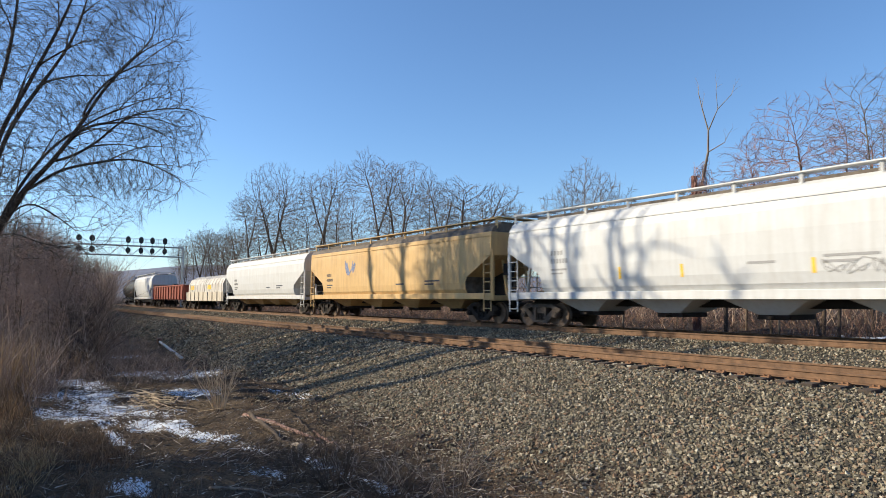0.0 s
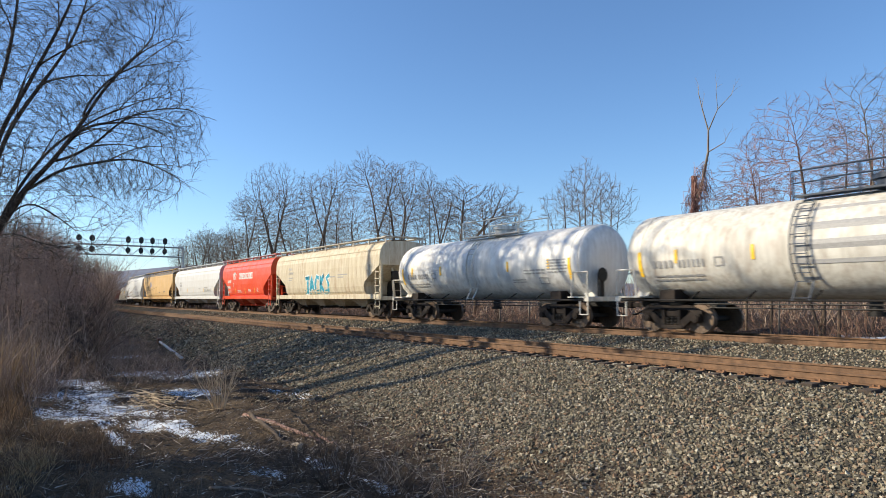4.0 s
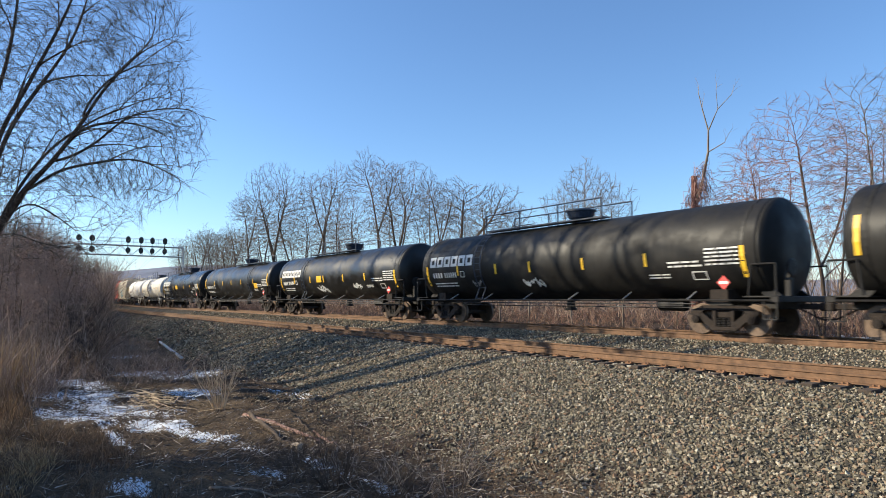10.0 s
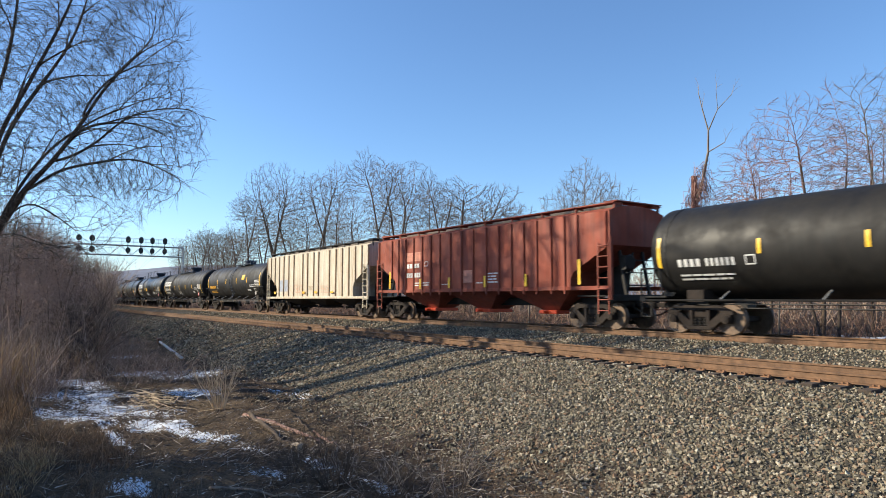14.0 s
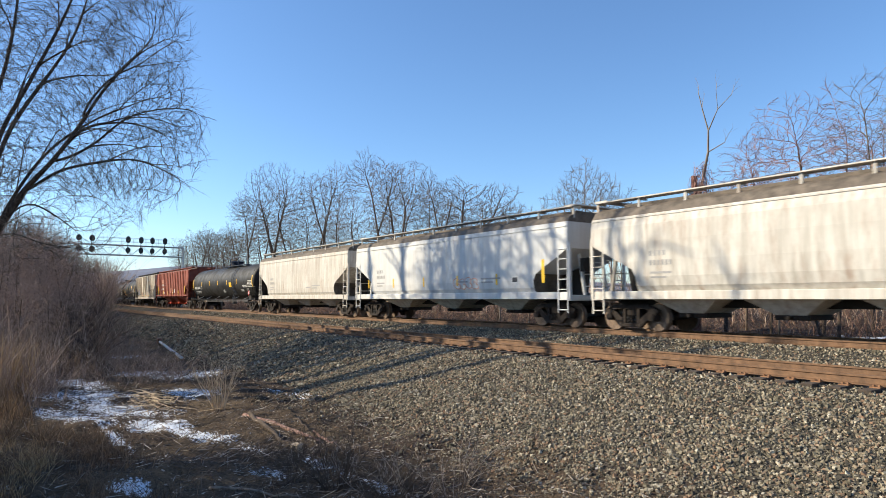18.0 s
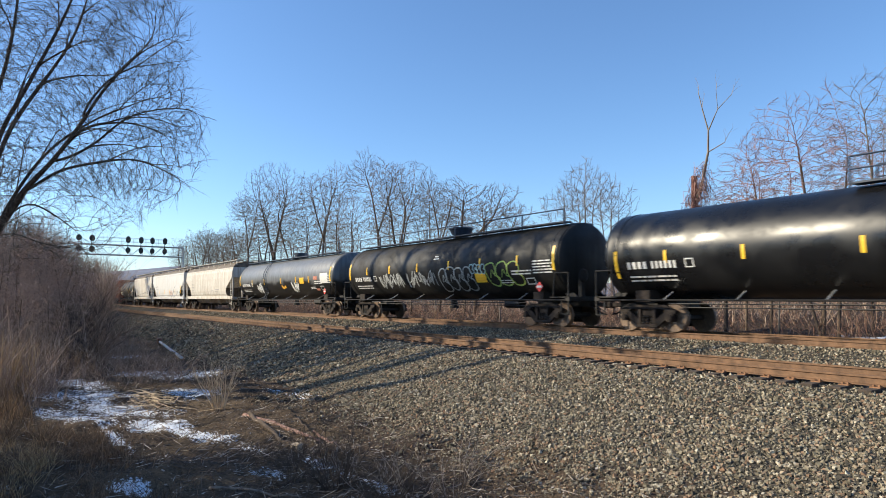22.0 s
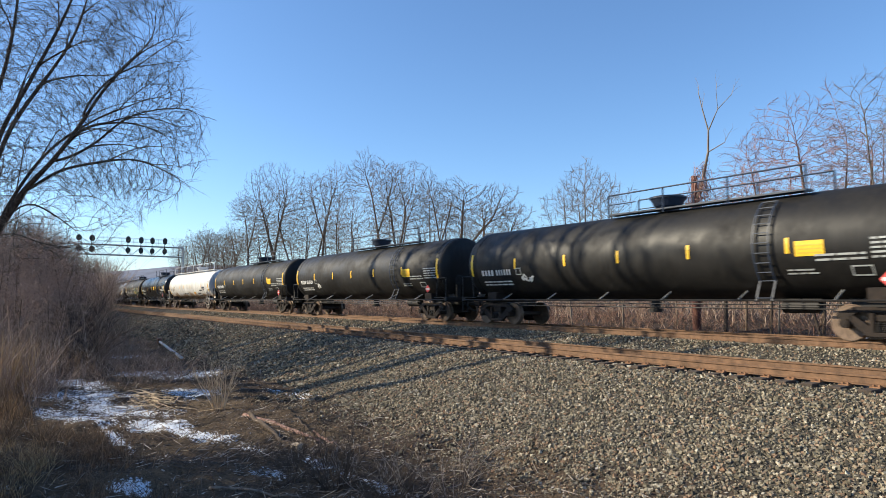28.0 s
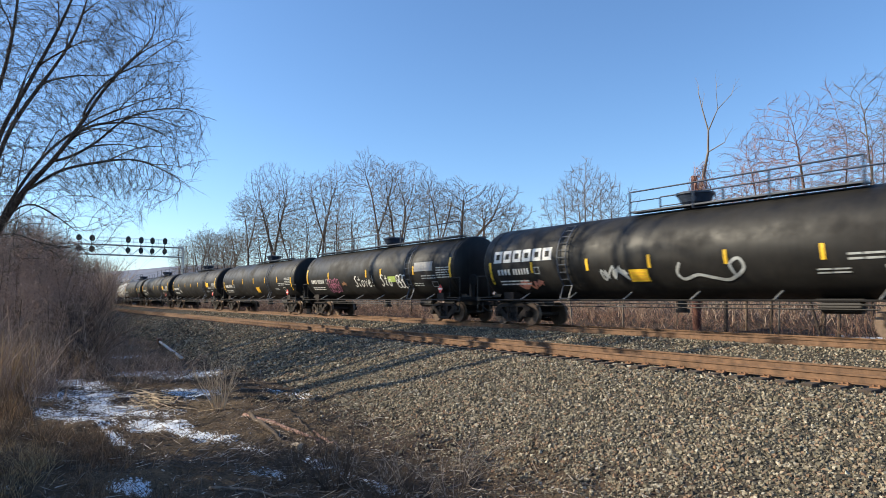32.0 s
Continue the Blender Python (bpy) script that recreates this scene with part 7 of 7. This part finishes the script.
def litter():
    """Fallen leaves, bark and chips on the ditch floor."""
    rr = np.random.RandomState(9)
    n = 26000
    x = rr.uniform(-36, -2, n)
    y = rr.uniform(0.0, 9.6, n)
    z = height(x, y)
    a, s, t = rr.uniform(0, 6.28, n), rr.uniform(0.015, 0.05, n), rr.uniform(-0.5, 0.5, n)
    ux, uy = np.cos(a) * s, np.sin(a) * s
    k = rr.uniform(0.3, 0.8, n)
    vx, vy = -uy * k, ux * k
    lift = 0.004 + s * np.abs(t)
    p = [(x - ux, y - uy, z + 0.004), (x + vx, y + vy, z + lift), (x + ux, y + uy, z + 0.012 + s * np.abs(t)), (x - vx, y - vy, z + 0.006)]
    v = np.stack([np.stack(c, -1) for c in p], 1).reshape(-1, 3)
    f = np.arange(n * 4).reshape(-1, 4)
    tagged(fast_mesh("leaf_litter", v, f, M["litter"]), "scattered brown fallen leaves and chips", "leaf litter", kind="stuff")


litter()


def sticks():
    """Fallen twigs and broken stems strewn over the ditch floor."""
    r = random.Random(17)
    seg = []
    for _ in range(3800):
        x, y = r.uniform(-34, -7), r.uniform(0.3, 9.0)
        if r.random() < 0.35:
            x, y = r.gauss(-12.5, 2.6), r.gauss(5.4, 0.9)
        a, ln = r.uniform(0, 3.14), r.uniform(0.12, 0.7)
        p = Vector((x, y, 0.03))
        for k in range(2):
            a += r.uniform(-0.5, 0.5)
            q = p + Vector((math.cos(a) * ln / 2, math.sin(a) * ln / 2, r.uniform(-0.05, 0.10)))
            seg.append((*p, *q, r.uniform(0.004, 0.012), 0.004))
            p = q
    seg = np.array(seg)
    seg[:, 2] += height(seg[:, 0], seg[:, 1])
    seg[:, 5] += height(seg[:, 3], seg[:, 4])
    v, f = tubes(seg, 3)
    tagged(fast_mesh("fallen_twigs", v, f, M["litter"]), "strewn dead twigs and broken stems", "twigs", kind="stuff")


sticks()


def brush_pile(x, y, rx, ry, n, material, seed):
    """A low heap of broken stems and sticks."""
    r = random.Random(seed)
    seg = []
    for _ in range(n):
        px, py = r.gauss(x, rx * 0.5), r.gauss(y, ry * 0.5)
        lift = 0.38 * math.exp(-((px - x) / rx) ** 2 - ((py - y) / ry) ** 2)
        a, ln = r.gauss(0.1, 0.7), r.uniform(0.4, 1.3)
        z = float(height(px, py)) + r.uniform(0.02, 0.06 + lift)
        q = (px + ln * math.cos(a), py + ln * math.sin(a) * 0.6, z + r.uniform(-0.08, 0.16))
        seg.append((px, py, z, *q, r.uniform(0.008, 0.02), 0.006))
    v, f = tubes(seg, 4)
    tagged(fast_mesh("brush_pile", v, f, material), "heap of pale broken stems beside the snow", "brush pile", kind="stuff")


brush_pile(-23.2, 4.4, 1.8, 0.6, 150, M["dry_stem"], 6)


def shrub(name, label, x, y, n, tall, spread, radius, material, seed):
    """A clump of thin stems from one root."""
    r = random.Random(seed)
    owner = thing(name, label, "shrub")
    z = float(height(x, y)) - 0.05
    for k in range(n):
        g = Growth(seed * 40 + k)
        a = r.uniform(0, 6.28)
        t = r.uniform(0.1, spread)
        g.limb((x + 0.12 * math.cos(a), y + 0.12 * math.sin(a), z), (t * math.cos(a), t * math.sin(a), 1), r.uniform(*tall), radius * r.uniform(0.7, 1.3), 0, [(4, 0.4, 32, 0.3), (3, 0.4, 35, 0.2)], 0.0, 0.12)
        v, f = tubes([s for lv in g.seg.values() for s in lv], 4)
        fast_mesh("stem", v, f, material).parent = owner


def log(name, label, a, b, r0, r1, material, lift=0.05):
    bm = bmesh.new()
    n = 7
    rr = random.Random(int(abs(a[0]) * 100))
    loops = []
    for k in range(n + 1):
        t = k / n
        x, y = a[0] + (b[0] - a[0]) * t, a[1] + (b[1] - a[1]) * t
        z = max(float(height(x, y)) + lift, 0 * t - 9) + rr.uniform(0, 0.03)
        d = Vector((b[0] - a[0], b[1] - a[1], 0)).normalized()
        s = d.cross(Vector((0, 0, 1)))
        r = (r0 + (r1 - r0) * t) * rr.uniform(0.85, 1.15)
        loops.append([Vector((x, y, z)) + s * r * math.cos(q * 6.283 / 8) + Vector((0, 0, 1)) * r * math.sin(q * 6.283 / 8) for q in range(8)])
    rings(bm, loops)
    return tagged(link(name, bm, material, None, "", False), label, "log")


log("rotten_log", "long reddish rotten log half sunk beside the ditch", (-18.3, 6.0), (-14.4, 6.55), 0.065, 0.04, M["rotten"], 0.01)
log("rotten_log", "broken reddish length of rotten wood", (-15.3, 6.75), (-13.9, 6.7), 0.04, 0.03, M["rotten"], 0.01)


def stump():
    """A pale sawn block of wood with a dark split in it."""
    bm = bmesh.new()
    box(bm, -0.13, 0.13, -0.09, 0.09, -0.05, 0.15, 0.025)
    for v in bm.verts:
        v.co.x *= 1.0 - 0.5 * max(0.0, v.co.z)
        v.co.z += 0.12 * v.co.x
    ob = link("wood_block", bm, M["dry_stem"])
    ob.matrix_basis = pose(-13.75, 5.66, float(height(-13.75, 5.66)), 0, 6, 25)
    tagged(ob, "pale sawn wood block lying among the brambles", "wood block")
    bm = bmesh.new()
    box(bm, -0.03, 0.035, -0.096, -0.086, 0.0, 0.12)
    part("split", bm, M["bark"], ob, "dark split in the block")


stump()


def saplings():
    """Thin trunks that show under the cars."""
    for k, (x, y, tall, rad, lean, tone) in enumerate(((-16.2, 26.2, 5.2, 0.11, 0.02, "bark"), (-14.6, 27.5, 4.8, 0.05, 0.05, "bark_pale"), (-12.4, 26.6, 4.2, 0.07, -0.28, "bark"), (-11.9, 26.8, 5.0, 0.08, 0.04, "bark"), (-22.6, 27.2, 4.6, 0.05, 0.06, "bark_pale"),
                                                   (-26.5, 27.5, 4.8, 0.06, -0.05, "bark_pale"), (-30.5, 27.8, 5.0, 0.06, 0.04, "bark_pale"), (-34.0, 28.4, 5.2, 0.07, -0.03, "bark_pale"), (-37.8, 28.2, 5.0, 0.06, 0.06, "bark"), (-42.5, 29.0, 5.5, 0.08, -0.02, "bark_pale"), (-47.0, 29.5, 5.5, 0.08, 0.05, "bark"), (-20.0, 28.2, 4.4, 0.05, -0.08, "bark_pale"))):
        owner = thing("sapling", "thin bare sapling in the brush behind the railway", "sapling", "saplings")
        g = Growth(300 + k)
        g.limb((x, y, float(height(x, y)) - 0.1), (lean, 0, 1), tall, rad, 0, [(5, 0.35, 32, 0.4), (4, 0.5, 36, 0.2)], 0.02, 0.05)
        line = [Vector(q[0:3]) for q in g.seg[0]] + [Vector(g.seg[0][-1][3:6])]
        wide = [q[6] for q in g.seg[0]] + [g.seg[0][-1][7]]
        bm = bmesh.new()
        rings(bm, [[p + Vector((w * math.cos(1.047 * i), w * math.sin(1.047 * i), 0)) for i in range(6)] for p, w in zip(line, wide)])
        part("trunk", bm, M[tone], owner, flat=False)
        v, f = tubes([q for k2 in (1, 2) for q in g.seg.get(k2, [])], 3)
        fast_mesh("crown", v, f, M["twig_tan"]).parent = owner


saplings()
shrub("shrub", "pale dry many-stemmed shrub by the ditch", -20.4, 5.9, 26, (0.9, 1.9), 0.55, 0.012, M["dry_stem"], 3)
shrub("shrub", "dark thorny leafless shrub on the ditch floor", -10.6, 5.1, 28, (0.5, 1.45), 0.9, 0.012, M["bark"], 5)
shrub("shrub", "dark low leafless shrub with bent stems", -9.6, 5.6, 22, (0.3, 1.0), 1.2, 0.010, M["bark"], 8)
shrub("shrub", "thin bare sapling shoots above the ballast toe", -9.7, 7.1, 5, (0.5, 1.0), 0.9, 0.007, M["bark_pale"], 14)
for sx, sy, sn, st in ((-11.4, 4.6, 16, 0.9), (-10.2, 6.2, 14, 0.8), (-9.0, 5.0, 16, 0.7), (-13.6, 4.9, 12, 0.7), (-11.0, 5.6, 14, 1.2), (-14.8, 6.4, 12, 0.8), (-12.0, 7.2, 10, 0.6), (-16.6, 7.6, 10, 0.6)):
    shrub("shrub", "dark tangled leafless bramble on the ditch floor", sx, sy, sn, (0.3, st), 1.3, 0.006, M["bark"], int(-sx * 31))
shrub("shrub", "low brown bramble clump", -12.6, 5.2, 18, (0.3, 0.9), 1.1, 0.007, M["bark"], 21)
for sx, sy, sn, sd in ((-9.55, 6.0, 9, 41), (-9.0, 6.5, 8, 42), (-10.1, 5.5, 8, 43), (-9.9, 7.3, 5, 44)):
    shrub("shrub", "pale gray arching canes by the ballast toe", sx, sy, sn, (0.5, 1.25), 1.5, 0.007, M["cane"], sd)
shrub("shrub", "low brown bramble clump", -8.4, 5.9, 16, (0.25, 0.7), 1.2, 0.006, M["bark"], 27)


log("fallen_log", "gray weathered fallen log in the ditch", (-18.0, 6.05), (-13.8, 5.7), 0.065, 0.045, M["bark"])
log("fallen_log", "dark rotten fallen branch beside the snow", (-16.9, 6.9), (-15.2, 6.6), 0.035, 0.02, M["bark"])
log("fallen_branch", "pale broken branch on the ditch floor", (-23.5, 4.6), (-21.6, 5.3), 0.05, 0.02, M["bark_pale"], 0.12)
log("fallen_branch", "pale broken branch on the ditch floor", (-22.9, 5.3), (-21.2, 4.7), 0.045, 0.02, M["bark_pale"], 0.16)
log("fallen_branch", "thin dead branch lying on dry grass", (-12.2, 3.4), (-10.4, 4.4), 0.03, 0.012, M["bark_pale"])


def pole():
    """A pale pole fallen against the slope, with a rusty red bracket at its upper end."""
    a = Vector((-37.4, 8.76, float(height(-37.4, 8.76)) + 0.06))
    b = Vector((-46.4, 9.4, float(height(-46.4, 9.4)) + 0.16))
    bm = bmesh.new()
    rod(bm, (-0.5 * (b - a).length, 0, 0), (0.5 * (b - a).length, 0, 0), 0.09, 10, 0.075)
    ob = link("fallen_pole", bm, M["pole"], None, "", False)
    m = (b - a).to_track_quat("X", "Z").to_matrix().to_4x4()
    m.translation = (a + b) / 2
    ob.matrix_basis = m
    tagged(ob, "pale blue-gray pole lying against the ballast slope", "pole")
    bm = bmesh.new()
    box(bm, 0.5 * (b - a).length - 0.25, 0.5 * (b - a).length + 0.2, -0.16, 0.16, -0.1, 0.22, 0.03)
    part("bracket", bm, M["rotten"], ob, "rusty red bracket")


pole()


def ballast():
    """Loose stones of the shoulder and between the rails."""
    rr = np.random.RandomState(4)
    cube = np.array([(a, b, c) for a in (-1, 1) for b in (-1, 1) for c in (-1, 1)], float)
    quads = np.array([(0, 1, 3, 2), (4, 6, 7, 5), (0, 4, 5, 1), (2, 3, 7, 6), (0, 2, 6, 4), (1, 5, 7, 3)])
    zones = [(-12, 1.0, -12.2, -6.0, 47000, 0.029), (-22, -12, -12.0, -6.0, 33000, 0.032), (-42, -22, -10.2, -6.0, 15000, 0.046), (-80, -42, -9.6, -6.0, 8000, 0.062),
             (-30, 2, -3.7, -0.95, 19000, 0.031), (-70, -30, -3.7, -0.95, 8000, 0.05), (-30, 2, -6.0, -5.2, 5000, 0.034), (-60, -30, -6.0, -5.2, 2600, 0.045)]
    for x0, x1, u0, u1, n, size in zones:
        x, u = rr.uniform(x0, x1, n), rr.uniform(u0, u1, n)
        keep_ = rr.uniform(0, 1, n) < np.clip((u + 11.4) / 2.0, 0.10, 1)
        x, u = x[keep_], u[keep_]
        n = len(x)
        y = LC + u
        z = height(x, y)
        c = cube[None] * rr.uniform(0.35, 1.3, (n, 8, 3)) * 0.74
        sc = size * (0.5 + rr.uniform(0, 1, (n, 1, 1)) ** 1.5) * np.stack([rr.uniform(0.8, 1.4, n), rr.uniform(0.75, 1.15, n), rr.uniform(0.65, 1.1, n)], -1)[:, None, :]
        c = c * sc
        a, b = rr.uniform(0, 6.28, n), rr.uniform(-0.8, 0.8, n)
        ca, sa, cb, sb = np.cos(a), np.sin(a), np.cos(b), np.sin(b)
        cx = c[..., 0] * cb[:, None] + c[..., 2] * sb[:, None]
        cz = -c[..., 0] * sb[:, None] + c[..., 2] * cb[:, None]
        px = cx * ca[:, None] - c[..., 1] * sa[:, None]
        py = cx * sa[:, None] + c[..., 1] * ca[:, None]
        v = np.stack([px + x[:, None], py + y[:, None], cz + (z + size * rr.uniform(-0.25, 0.65, n))[:, None]], -1).reshape(-1, 3)
        f = (quads[None] + (np.arange(n) * 8)[:, None, None]).reshape(-1, 4)
        tagged(fast_mesh("ballast_stones", v, f, M["ballast"]), "loose gray and tan crushed-stone ballast", "ballast", kind="stuff")


ballast()


# ---- what moves ----
def motions():
    for car, mid, sets in CARS:
        rows = []
        for k in range(33):
            s = mid - SPEED * (k - 16) - SLOWING * (k - 16) ** 2 / 2
            x, y, turn = track(s)
            rows.append((float(k), pose(x, y, 0, 0, 0, turn)))
        walk(car, rows)
        # the wheels turn while the car is close by
        t0 = 16 + (mid + 8) / SPEED
        f0, f1 = max(0, int((t0 - 0.8) * FPS)), min(32 * FPS, int((t0 + 2.6) * FPS))
        if f1 - f0 < 3:
            continue
        step = -math.degrees(SPEED / FPS / 0.457)
        for w, at in sets:
            ang = [((f - f0) * step) for f in range(f0, f1 + 1)]
            rows = [(f / FPS, pose(at, 0, 0.457, 0, a % 360, 0)) for f, a in zip(range(f0, f1 + 1), ang)]
            if f0 > 0:
                rows = [(0.0, pose(at, 0, 0.457))] + rows
            if f1 < 32 * FPS:
                rows = rows + [(32.0, rows[-1][1])]
            walk(w, rows)


motions()
